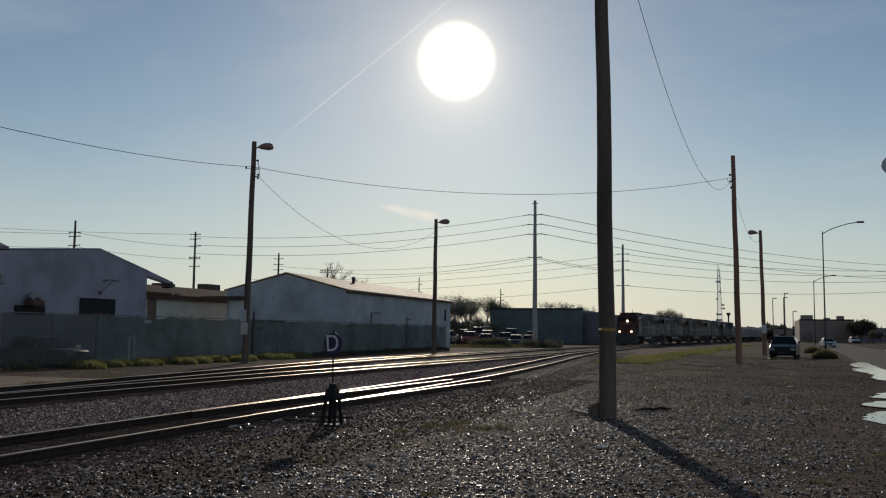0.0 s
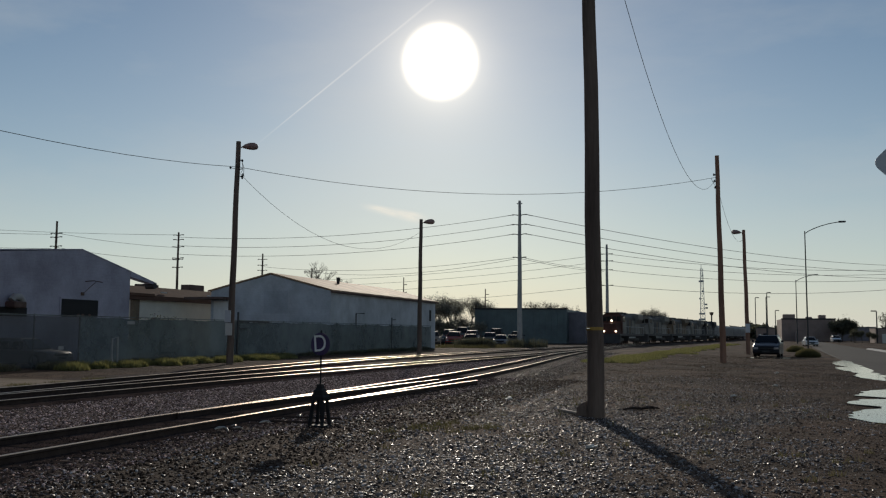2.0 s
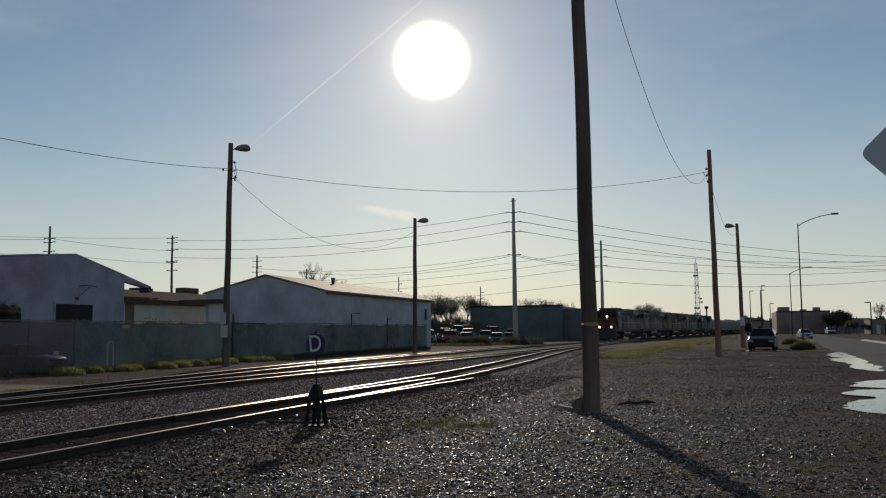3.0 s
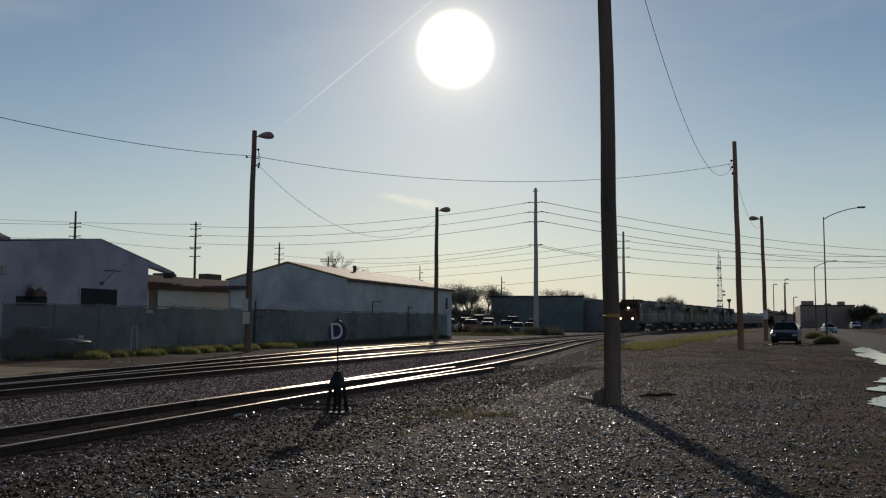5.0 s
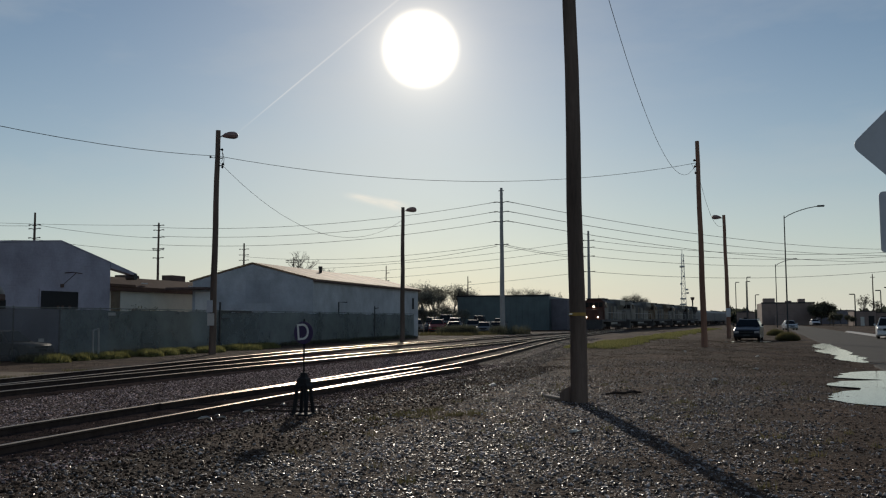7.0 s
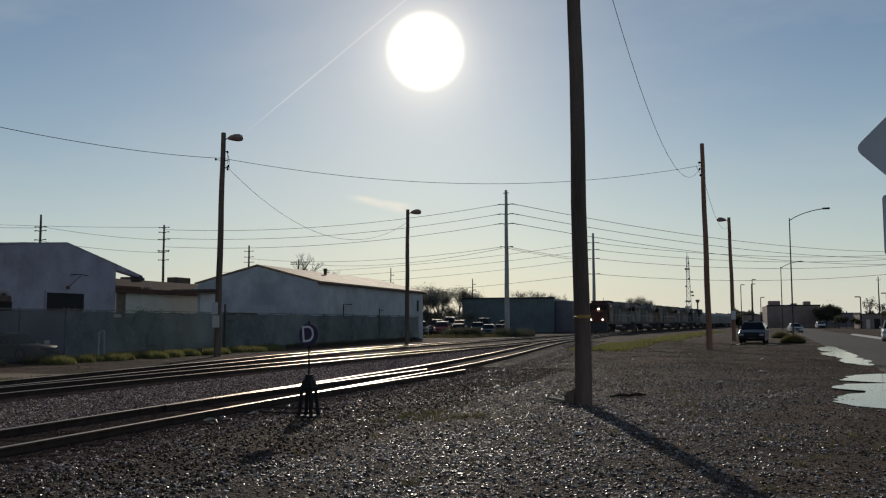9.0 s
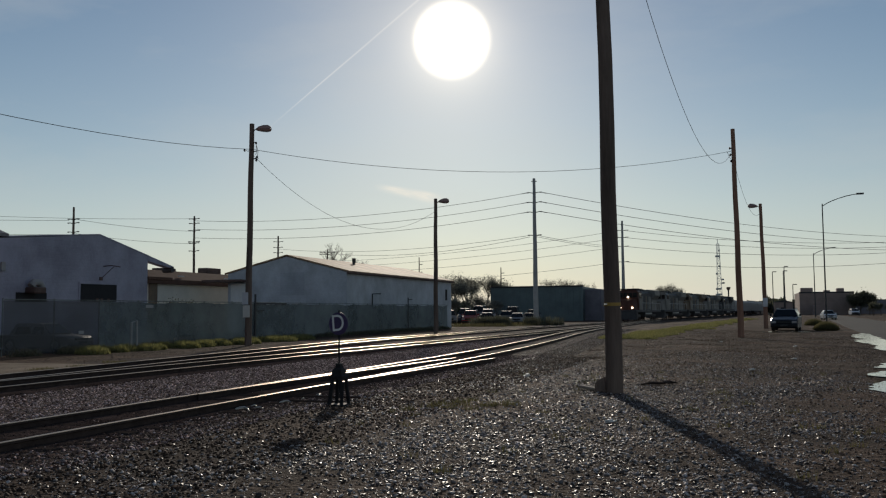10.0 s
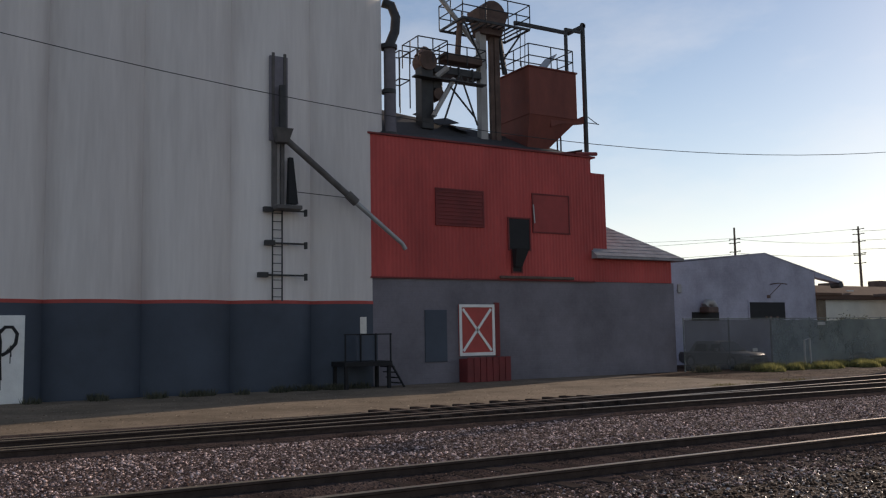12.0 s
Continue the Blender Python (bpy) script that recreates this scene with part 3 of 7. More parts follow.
# the derail: two short switch rails that lead off the near track
derail = thing("derail", "derail with two short polished switch rails", "derail")
for off in (-0.69, 0.69):
    b, h = rail_geo(lambda y: -10.75 + 0.85 * ((y - 15.4) / 14.3) ** 1.5 * 1.0, off * 1.02, stations(15.4, 29.7, 1.4))
    r = part("switch_rail", b, M_RAIL, derail, "short rusty switch rail", True)
    part("rail_head", h, M_RAILTOP, r, "polished running surface", True)
for y in (15.6, 16.5):
    part("rod", Geo().tube([(-12, y, 0.03), (-8.4, y + 0.05, 0.05)], 0.02, 6), M_RAIL, derail, "steel throw rod", True)


# ---- switch stand with the round target ----
def text_geo(word, size, depth):
    cu = bpy.data.curves.new("letter", "FONT")
    cu.body, cu.size, cu.extrude, cu.align_x, cu.align_y = word, size, depth, "CENTER", "CENTER"
    ob = bpy.data.objects.new("letter", cu)
    scene.collection.objects.link(ob)
    bpy.context.view_layer.update()
    me = bpy.data.meshes.new_from_object(ob.evaluated_get(bpy.context.evaluated_depsgraph_get()))
    bpy.data.objects.remove(ob)
    return me


stand = thing("switch_stand", "black switch stand with a round dark target marked D", "switch stand", pose(-8.34, 15.43, 0.0, 0, 0, -8))
for x, y in ((-1, -1), (1, -1), (-1, 1), (1, 1)):
    part("leg", Geo().tube([(x * 0.14, y * 0.13, 0.0), (x * 0.085, y * 0.08, 0.6)], 0.036, 6), M_BLACKPAINT, stand)
part("base_plate", Geo().box(-0.19, -0.17, 0.0, 0.19, 0.17, 0.035, 0.01), M_BLACKPAINT, stand)
part("housing", Geo().loft([[(sx * r, sy * r * 0.8, z) for sx, sy in ((-1, -1), (1, -1), (1, 1), (-1, 1))] for r, z in ((0.14, 0.5), (0.15, 0.56), (0.11, 0.6), (0.10, 0.68), (0.06, 0.72), (0.05, 0.8))]), M_BLACKPAINT, stand)
part("lever", Geo().tube([(0.1, -0.1, 0.5), (0.2, -0.16, 0.46), (0.19, -0.18, 0.1)], 0.018, 6), M_BLACKPAINT, stand, "throw lever hanging down", True)
part("staff", Geo().tube([(0, 0, 0.7), (0, 0, 1.78)], 0.017, 8), M_BLACKPAINT, stand, "", True)
target = part("target", Geo().tube([(0, -0.028, 1.555), (0, -0.022, 1.555)], [0.215, 0.215], 40), M_SIGNBLUE, stand, "round dark purple target disc")
lm = text_geo("D", 0.41, 0.003)
lm.materials.append(M_WHITE)
letter = part("letter", lm, M_WHITE, target, "white letter D")
letter.matrix_local = pose(-0.01, -0.032, 1.555, 90, 0, 0) @ Matrix.Rotation(radians(5), 4, "Z") @ Matrix.Diagonal((1.0, 1.1, 1, 1))
part("finial", Geo().tube([(0, 0, 1.76), (0, 0, 1.80), (0, 0, 1.82)], [0.02, 0.02, 0.005], 8), M_BLACKPAINT, stand, "", True)


# ---- poles ----
def pole(name, label, x, y, h, r0, r1, mat, dx=0.0, dy=0.0, lamp=None, category="utility pole", group=""):
    t = thing(name, label, category, pose(x, y, 0), group)
    n = 9
    pts = [(dx * (i / n) ** 1.2 + 0.015 * math.sin(i * 1.7), dy * i / n, -0.1 + (h + 0.1) * i / n) for i in range(n + 1)]
    part("shaft", Geo().tube(pts, [r0 + (r1 - r0) * i / n for i in range(n + 1)], 14), mat, t, "", True)
    if lamp:
        sx, sy, z, reach = lamp
        d = Vector((sx, sy, 0)).normalized()
        b = Vector((dx * 0.97, dy, z))
        part("lamp_arm", Geo().tube([b, b + d * reach * 0.45 + Vector((0, 0, 0.22)), b + d * reach * 0.7 + Vector((0, 0, 0.26))], 0.03, 7), M_DKSTEEL, t, "", True)
        c = b + d * reach + Vector((0, 0, 0.2))
        a = math.atan2(d.y, d.x)
        rings = []
        for s, wd, top, bot in ((-0.42, 0.06, 0.0, -0.1), (-0.3, 0.14, 0.12, -0.13), (-0.05, 0.2, 0.22, -0.17), (0.2, 0.2, 0.24, -0.18), (0.36, 0.14, 0.17, -0.13), (0.42, 0.05, 0.06, -0.05)):
            rings.append([c + Matrix.Rotation(a, 3, "Z") @ Vector((s, wd * math.cos(k * math.pi / 4), (top if math.sin(k * math.pi / 4) > 0 else -bot) * math.sin(k * math.pi / 4))) for k in range(8)])
        part("lamp_head", Geo().loft(rings), M_LAMPHEAD, t, "brownish drop-shaped street lamp head", True)
    return t


pn = pole("utility_pole", "thick weathered wooden utility pole on gravel", -3.65, 19.17, 13.2, 0.185, 0.13, M_WOOD, -0.12, 0.05)
part("band", Geo().tube([(-0.01, 0, 1.86), (-0.01, 0, 1.93)], 0.184, 18), M_YELLOW, pn, "yellow tape band round the pole")
part("knob", Geo().tube([(-0.1, -0.17, 1.9), (-0.16, -0.2, 1.9)], 0.02, 6), M_CHROME, pn, "", True)
pa = pole("utility_pole", "wooden utility pole with a street lamp and paper notices", -26.5, 42.25, 12.2, 0.19, 0.13, M_WOOD, 0.1, 0.1, (1, 0.65, 11.75, 0.65), group="lamp poles")
part("notice", Geo().box(-0.18, -0.25, 1.55, 0.22, -0.2, 2.2, 0.005), M_LITTER, pa, "pale sheet nailed to the pole")
part("notice", Geo().box(-0.22, -0.26, 2.25, 0.12, -0.2, 2.9, 0.005), M_SIGNBACK, pa, "grey plate nailed to the pole")
for z in (10.6, 10.2, 11.1):
    part("bracket", Geo().tube([(0.05, 0, z), (0.4, 0.1, z + 0.06)], 0.03, 6), M_DKSTEEL, pa)
for x0, z0, x1, z1 in ((0.38, 11.1, 0.5, 10.35), (0.5, 10.35, 0.42, 10.2), (-0.05, 10.72, -0.3, 10.75), (0.4, 10.95, 0.36, 10.45)):
    part("jumper_wire", Geo().tube([(x0, 0.05, z0), ((x0 + x1) / 2 + 0.08, 0.05, (z0 + z1) / 2 - 0.06), (x1, 0.05, z1)], 0.014, 5), M_WIRE, pa, "", True)
for x, z in ((0.4, 11.1), (0.46, 10.32), (0.42, 10.15), (-0.32, 10.75)):
    part("insulator", Geo().tube([(x, 0.05, z - 0.07), (x, 0.05, z), (x, 0.05, z + 0.07)], [0.03, 0.07, 0.03], 8), M_DKSTEEL, pa, "", True)
pb = pole("utility_pole", "wooden utility pole with a street lamp beside the warehouse", -23.65, 65.1, 10.6, 0.19, 0.13, M_WOOD, 0.05, 0, (1, 0.4, 10.2, 0.65), group="lamp poles")
pe = pole("utility_pole", "bare reddish wooden utility pole in the yard", -1.2, 58.4, 13.15, 0.2, 0.13, M_WOODR, -0.12, 0)
for z in (11.9, 11.5):
    part("bracket", Geo().tube([(-0.08, 0, z), (-0.3, 0, z + 0.03)], 0.04, 6), M_DKSTEEL, pe)
part("jumper_wire", Geo().tube([(-0.5, -0.1, 11.72), (-0.35, -0.1, 11.35), (-0.2, -0.1, 11.1), (-0.12, -0.1, 11.5)], 0.014, 5), M_WIRE, pe, "", True)
for x, z in ((-0.32, 11.92), (-0.3, 11.5), (-0.26, 11.1)):
    part("insulator", Geo().tube([(x, -0.05, z - 0.08), (x, -0.05, z), (x, -0.05, z + 0.08)], [0.03, 0.07, 0.03], 8), M_DKSTEEL, pe, "", True)
pf = pole("utility_pole", "reddish wooden utility pole with a street lamp", 0.85, 85.0, 11.3, 0.2, 0.14, M_WOODR, -0.15, 0, (-1, -0.1, 10.9, 0.65), group="lamp poles")
part("service_box", Geo().box(-0.2, -0.34, 1.95, 0.2, -0.19, 2.75, 0.03), M_SIGNBACK, pf, "grey service box")


def power_pole(x, y, h, arms, mat, label, r=0.3, both=True):
    t = pole("power_pole", label, x, y, h, r, r * 0.5, mat, group="power poles")
    for z, wd in arms:
        for s in ((-1, 1) if both else (1,)):
            a = part("insulator_arm", Geo().tube([(0, 0, z), (s * wd * 0.6, 0, z + 0.12), (s * wd, 0, z + 0.1)], [0.07, 0.05, 0.09], 7), M_DKSTEEL, t, "", True)
    return t


steel_pole = power_pole(-27.0, 115, 19.4, ((17.4, 1.0), (16.1, 1.0), (14.8, 1.0), (11.7, 0.9), (18.9, 0.35)), M_STEELPOLE, "tall tapered grey steel power pole", 0.36)
for z in (17.5, 16.2, 14.9):
    part("insulator", Geo().tube([(-1.0, 0, z), (-1.75, 0, z - 0.1)], 0.042, 7), M_DKSTEEL, steel_pole, "dark strain insulator", True)
    part("insulator", Geo().tube([(1.0, 0, z), (1.5, 0.75, z - 0.1)], 0.042, 7), M_DKSTEEL, steel_pole, "dark strain insulator", True)
power_pole(-25.0, 190, 20.7, ((18.6, 1.3), (17.1, 1.3), (15.2, 1.3), (11.9, 1.3)), M_STEELPOLE, "tall tapered grey steel power pole", 0.42)
power_pole(-79.8, 115, 16.6, ((16.1, 0.9), (15.4, 0.9), (14.3, 1.0), (12.6, 1.0), (12.4, -0.9), (11.2, 0.9)), M_WOOD, "wooden power pole with stacked arms", 0.25)
power_pole(-84.6, 94.8, 16.0, ((14.3, 0.9), (13.8, 0.9), (12.6, 0.9)), M_WOOD, "wooden power pole with stacked arms", 0.25)
power_pole(-85.0, 150, 16.5, ((15.3, 1.0), (14.2, 1.0), (13.2, 1.0)), M_WOOD, "wooden power pole behind the warehouse", 0.28)
power_pole(-74.6, 150, 13.6, ((12.9, 1.6), (12.6, 1.6)), M_WOOD, "wooden power pole with a crossarm", 0.22)
power_pole(-56.3, 150, 11.6, ((10.2, 0.6), (8.8, 0.6)), M_WOOD, "thin distant wooden power pole", 0.16, False)
power_pole(-41.6, 152, 9.5, ((8.4, 0.6), (7.4, 0.6)), M_WOOD, "thin distant wooden power pole", 0.16, False)
power_pole(52.0, 225, 19.0, ((17.6, 1.1), (16.2, 1.1), (14.9, 1.1)), M_STEELPOLE, "tall tapered grey steel power pole beyond the road", 0.4)


def wire(a, b, sag, r=0.014, label="thin dark overhead wire", n=22):
    a, b = Vector(a), Vector(b)
    pts = [a.lerp(b, i / n) - Vector((0, 0, sag * 4 * (i / n) * (1 - i / n))) for i in range(n + 1)]
    return solid("overhead_wire", Geo().tube(pts, r, 5), M_WIRE, label, "wire", "overhead wires", smooth=True)


wire((-28.0, -8.5, 12.0), (-26.3, 42.2, 10.75), 2.2)
pole("utility_pole", "wooden utility pole beside the silos", -28.0, -8.6, 12.6, 0.19, 0.13, M_WOOD)
wire((-26.3, 42.2, 10.75), (-1.35, 58.4, 11.75), 1.3)
wire((-26.3, 42.2, 10.5), (-23.6, 65.0, 9.6), 2.6, 0.011)
wire((-3.75, 19.1, 12.6), (-1.4, 58.3, 11.7), 3.3, 0.0095)
wire((-1.4, 58.3, 11.6), (0.75, 84.9, 10.6), 1.7, 0.011)
for dz, sg in ((17.5, 1.3), (16.2, 1.3), (14.9, 1.3)):
    wire((-28, 115, dz), (-80, 115, dz - 1.6), sg, 0.028)
    wire((-26, 115, dz), (52, 225, dz + 0.1), 2.4, 0.035)
wire((-27.6, 115, 11.8), (-85, 150, 14.0), 1.2, 0.026)
wire((-27.6, 115, 11.6), (-74, 150, 12.8), 1.2, 0.026)
wire((-26.8, 115, 11.8), (-25.6, 190, 15.3), 0.3, 0.03)
wire((-26.8, 115, 11.6), (-25.6, 190, 14.9), 0.3, 0.03)
for dz in (14.3, 12.4):
    wire((-80, 115, dz), (-85, 95, dz + 0.2), 0.3, 0.024)
    wire((-85.5, 95, dz), (-150, 70, dz + 4), 1.0, 0.024)
wire((-79, 115, 16.2), (-150, 90, 20.5), 1.2, 0.024)
for dz in (18.7, 17.2, 15.3, 12.0):
    wire((-25, 190, dz), (52, 225, 17.6 - (18.7 - dz) * 0.55), 2.2, 0.042)
    wire((-25, 190, dz), (-140, 230, dz - 2), 2.0, 0.036)


def street_light(x, y, h, reach, sgn=1, r=0.1, label="tall galvanised street light with a curved arm"):
    t = thing("street_lamp", label, "street lamp", pose(x, y, 0), "street lights")
    part("pole", Geo().tube([(0, 0, 0), (0, 0, h)], [r, r * 0.6], 10), M_DKSTEEL, t, "", True)
    part("arm", Geo().tube([(0, 0, h - 0.3)] + [(sgn * reach * s, 0, h - 0.3 + 1.3 * math.sin(s * math.pi / 2) ** 0.8) for s in (0.12, 0.25, 0.4, 0.6, 0.8, 0.92)], r * 0.5, 7), M_DKSTEEL, t, "", True)
    part("lamp_head", Geo().box(sgn * reach * 0.84, -0.16, h + 0.9, sgn * reach * 1.03, 0.16, h + 1.1, 0.05), M_DKSTEEL, t)
    return t


street_light(8.15, 113, 14.1, 4.4)
street_light(12.4, 190, 12.7, 4.0, 1, 0.12)
for x, y, h, s in ((7.9, 300, 13.4, 1), (11.4, 300, 15.0, 1), (10.8, 292, 13.3, 1), (13.8, 300, 9.3, 1), (31.5, 222, 7.2, -1), (40.0, 240, 8.5, -1), (37.5, 214, 8.4, -1)):
    t = thing("street_lamp", "slim street light with a short arm, far along the road", "street lamp", pose(x, y, 0), "street lights")
    part("pole", Geo().tube([(0, 0, 0), (0, 0, h)], [0.15, 0.12], 8), M_DKSTEEL, t, "", True)
    part("lamp_head", Geo().box(0, -0.2, h - 0.05, s * 1.2, 0.2, h + 0.2, 0.06), M_DKSTEEL, t)
power_pole(37.0, 232, 12.3, ((11.4, 0.5),), M_WOOD, "plain wooden pole beyond the road", 0.2)

# road sign seen from behind
sign = thing("road_sign", "dull metal diamond road sign with a plate below, seen from behind", "road sign", pose(0.79, 8.0, 0.05, 0, 0, 3))
part("post", Geo().box(-0.03, 0.0, 0, 0.03, 0.05, 3.75, 0.008), M_GALV, sign)


def rounded(poly, r, k=5):
    out = []
    n = len(poly)
    for i in range(n):
        p, a, b = Vector(poly[i]), Vector(poly[i - 1]), Vector(poly[(i + 1) % n])
        u, w_ = (a - p).normalized() * r, (b - p).normalized() * r
        for j in range(k + 1):
            s = j / k
            out.append(tuple(p + u * (1 - s) ** 2 + w_ * s ** 2))
    return out


part("diamond_plate", Geo().prism(rounded([(-0.56, 3.18), (0, 2.62), (0.56, 3.18), (0, 3.74)], 0.08), "y", -0.012, -0.008), M_SIGNBACK, sign, "grey back of a diamond plate")
part("lower_plate", Geo().prism(rounded([(-0.36, 2.27), (0.36, 2.27), (0.36, 2.78), (-0.36, 2.78)], 0.04), "y", -0.012, -0.008), M_SIGNBACK, sign, "grey back of a square plate")


# ---- grain elevator ----
EX = -31.5
elevator = thing("grain_elevator", "grain elevator with white silos and a red metal headhouse", "grain elevator", kind="")
GROOVES = [14.8 - 3.05 * i for i in range(13)]
for y1, y0 in zip(GROOVES[:-1], GROOVES[1:]):
    arc = []
    for k in range(21):
        s = k / 20
        arc.append((EX - 0.45 + 0.64 * max(0.0, math.sin(math.pi * s)) ** 0.85, y0 + (y1 - y0) * s))
    back = [(EX - 3.0, y1), (EX - 3.0, y0)]
    silo = part("silo", Geo().prism(arc + back, "z", 3.24, 27.0), M_SILO, elevator, "white painted concrete silo", True)
    part("stripe", Geo().prism([(x + 0.012, y) for x, y in arc] + back, "z", 3.12, 3.24), M_STRIPE, silo, "red painted stripe", True)
    part("base_band", Geo().prism([(x + 0.004, y) for x, y in arc] + back, "z", 0, 3.12), M_SILOBASE, silo, "dark blue-grey painted foot", True)


def corrugated(y0, y1, z0, z1, x, mat, pitch=0.17, deep=0.009):
    n = int((y1 - y0) / pitch * 4)
    front = [(x + deep * math.sin(2 * math.pi * (y0 + (y1 - y0) * i / n) / pitch), y0 + (y1 - y0) * i / n) for i in range(n + 1)]
    return Geo().prism(front + [(x - 0.2, y1), (x - 0.2, y0)], "z", z0, z1)


part("lower_wall", Geo().box(EX - 9, 14.0, 0, EX, 29.85, 4.15, 0.01), M_BLOCK, elevator, "grey painted block wall")
part("red_wall", corrugated(14.0, 25.0, 4.15, 9.72, EX + 0.03, M_RED), M_RED, elevator, "red corrugated metal wall")
part("red_wall", corrugated(25.0, 25.9, 4.15, 9.08, EX - 0.1, M_RED), M_RED, elevator, "red corrugated metal wall")
part("red_wall", Geo().box(EX - 9, 14.05, 4.15, EX - 0.2, 24.95, 9.7), M_RED, elevator, "red metal-clad core")
part("red_wall", Geo().box(EX - 6, 24.95, 4.15, EX - 0.32, 25.88, 9.05), M_RED, elevator, "red metal side wall")
part("red_wall", corrugated(25.0, 29.7, 4.15, 5.35, EX + 0.03, M_RED), M_RED, elevator, "low red corrugated band")
part("drip_edge", Geo().box(EX - 0.3, 13.9, 9.72, EX + 0.1, 25.25, 9.80, 0.01), M_DKRED, elevator)
part("ledge", Geo().box(EX, 14.0, 4.12, EX + 0.09, 25.0, 4.18), M_DKRED, elevator)
part("conduit", Geo().box(EX + 0.05, 19.9, 4.2, EX + 0.16, 23.8, 4.32, 0.02), M_BROWNSTEEL, elevator)
# hipped annex roof
part("annex_roof", Geo().add([(EX + 0.4, 24.9, 5.3), (EX + 0.4, 30.2, 5.3), (-40, 30.2, 5.3), (-34.2, 26.6, 7.5), (-34.2, 24.9, 7.5), (-40, 24.9, 5.3), (EX + 0.4, 24.9, 5.18), (EX + 0.4, 30.2, 5.18), (-40, 30.2, 5.18), (-40, 24.9, 5.18)],
     [(0, 1, 3, 4), (1, 2, 3), (2, 5, 4, 3), (0, 6, 7, 1), (1, 7, 8, 2), (2, 8, 9, 5), (6, 9, 8, 7), (0, 4, 5, 9, 6)]), M_SHINGLE, elevator, "weathered grey shingle roof of the annex")
for i in range(13):
    s = i / 12
    part("shingle_course", Geo().tube([(EX + 0.4 - 3.1 * s, 24.95, 5.30 + 2.2 * s), (EX + 0.4 - 3.1 * s, 30.2 - 3.6 * s, 5.30 + 2.2 * s)], 0.014, 4), M_SHINGLE, elevator)


def opening(y0, y1, z0, z1, mat, name, label, depth=0.06, slats=0):
    o = part(name, Geo().box(EX + 0.02, y0, z0, EX + 0.02 + depth, y1, z1, 0.01), mat, elevator, label)
    fr = Geo()
    for a, b, c, d in ((y0 - 0.06, y1 + 0.06, z1, z1 + 0.06), (y0 - 0.06, y1 + 0.06, z0 - 0.06, z0), (y0 - 0.06, y0, z0, z1), (y1, y1 + 0.06, z0, z1)):
        fr.box(EX + 0.02, a, c, EX + 0.04 + depth, b, d)
    part("frame", fr, M_DKRED, o)
    for i in range(slats):
        z = z0 + (z1 - z0) * (i + 0.5) / slats
        part("slat", Geo().box(EX + 0.02 + depth, y0, z - 0.03, EX + 0.05 + depth, y1, z + 0.02), M_DKRED, o)
    return o


opening(16.95, 19.15, 6.35, 7.75, M_DKRED, "shutter", "dark red louvred shutter", 0.06, 9)
opening(21.75, 23.65, 6.25, 7.85, M_MIDRED, "shutter", "closed faded red metal shutter", 0.03, 0)
part("pipe", Geo().tube([(EX + 0.13, 21.75, 6.6), (EX + 0.13, 21.7, 7.4)], 0.03, 6), M_GALV, elevator, "", True)
opening(20.45, 21.5, 5.45, 6.75, M_BLACK, "hatch", "dark open hatch", 0.05)
opening(20.6, 21.05, 4.5, 5.35, M_BLACK, "hatch", "small dark hatch", 0.05)
part("chute", Geo().loft([[(EX + 0.1, 20.55, 5.45), (EX + 0.1, 21.2, 5.45), (EX + 0.45, 21.2, 5.45), (EX + 0.45, 20.55, 5.45)], [(EX + 0.1, 20.6, 4.7), (EX + 0.1, 20.95, 4.7), (EX + 0.25, 20.95, 4.7), (EX + 0.25, 20.6, 4.7)]]), M_BLACK, elevator)

door = part("barn_door", Geo().box(EX, 17.9, 1.05, EX + 0.07, 19.6, 3.12, 0.01), M_STRIPE, elevator, "red loading door with a white cross")
for a, b, c, d in ((17.9, 18.02, 1.05, 3.12), (19.48, 19.6, 1.05, 3.12), (18.02, 19.48, 1.05, 1.18), (18.02, 19.48, 3.0, 3.12)):
    part("board", Geo().box(EX + 0.072, a, c, EX + 0.11, b, d, 0.006), M_WHITE, door, "white trim board")
for s in (1, -1):
    part("board", Geo().box(EX + 0.074, -1.08, -0.055, EX + 0.104, 1.08, 0.055, 0.006, Matrix.Translation((0, 18.75, 2.09)) @ Matrix.Rotation(s * math.atan2(1.82, 1.46), 4, "X")), M_WHITE, door, "white diagonal board")
part("door_post", Geo().box(EX, 19.62, 1.0, EX + 0.1, 19.85, 3.2, 0.01), M_DKRED, elevator)
dock = part("dock_step", Geo().box(EX, 17.9, 0, EX + 0.6, 20.0, 0.95, 0.02), M_DKRED, elevator, "dark red timber loading step")
for i in range(7):
    part("plank", Geo().box(EX + 0.6, 17.92 + i * 0.3, 0.02, EX + 0.64, 18.18 + i * 0.3, 1.0, 0.006), M_DKRED, dock)
part("metal_door", Geo().box(EX, 16.35, 0.85, EX + 0.05, 17.35, 2.9, 0.01), M_SILOBASE, elevator, "blue-grey steel door")
white_door = part("white_door", Geo().box(EX, 0.55, 0.02, EX + 0.26, 2.05, 2.72, 0.015), M_WHITE, elevator, "white sheet door with black sprayed marks")
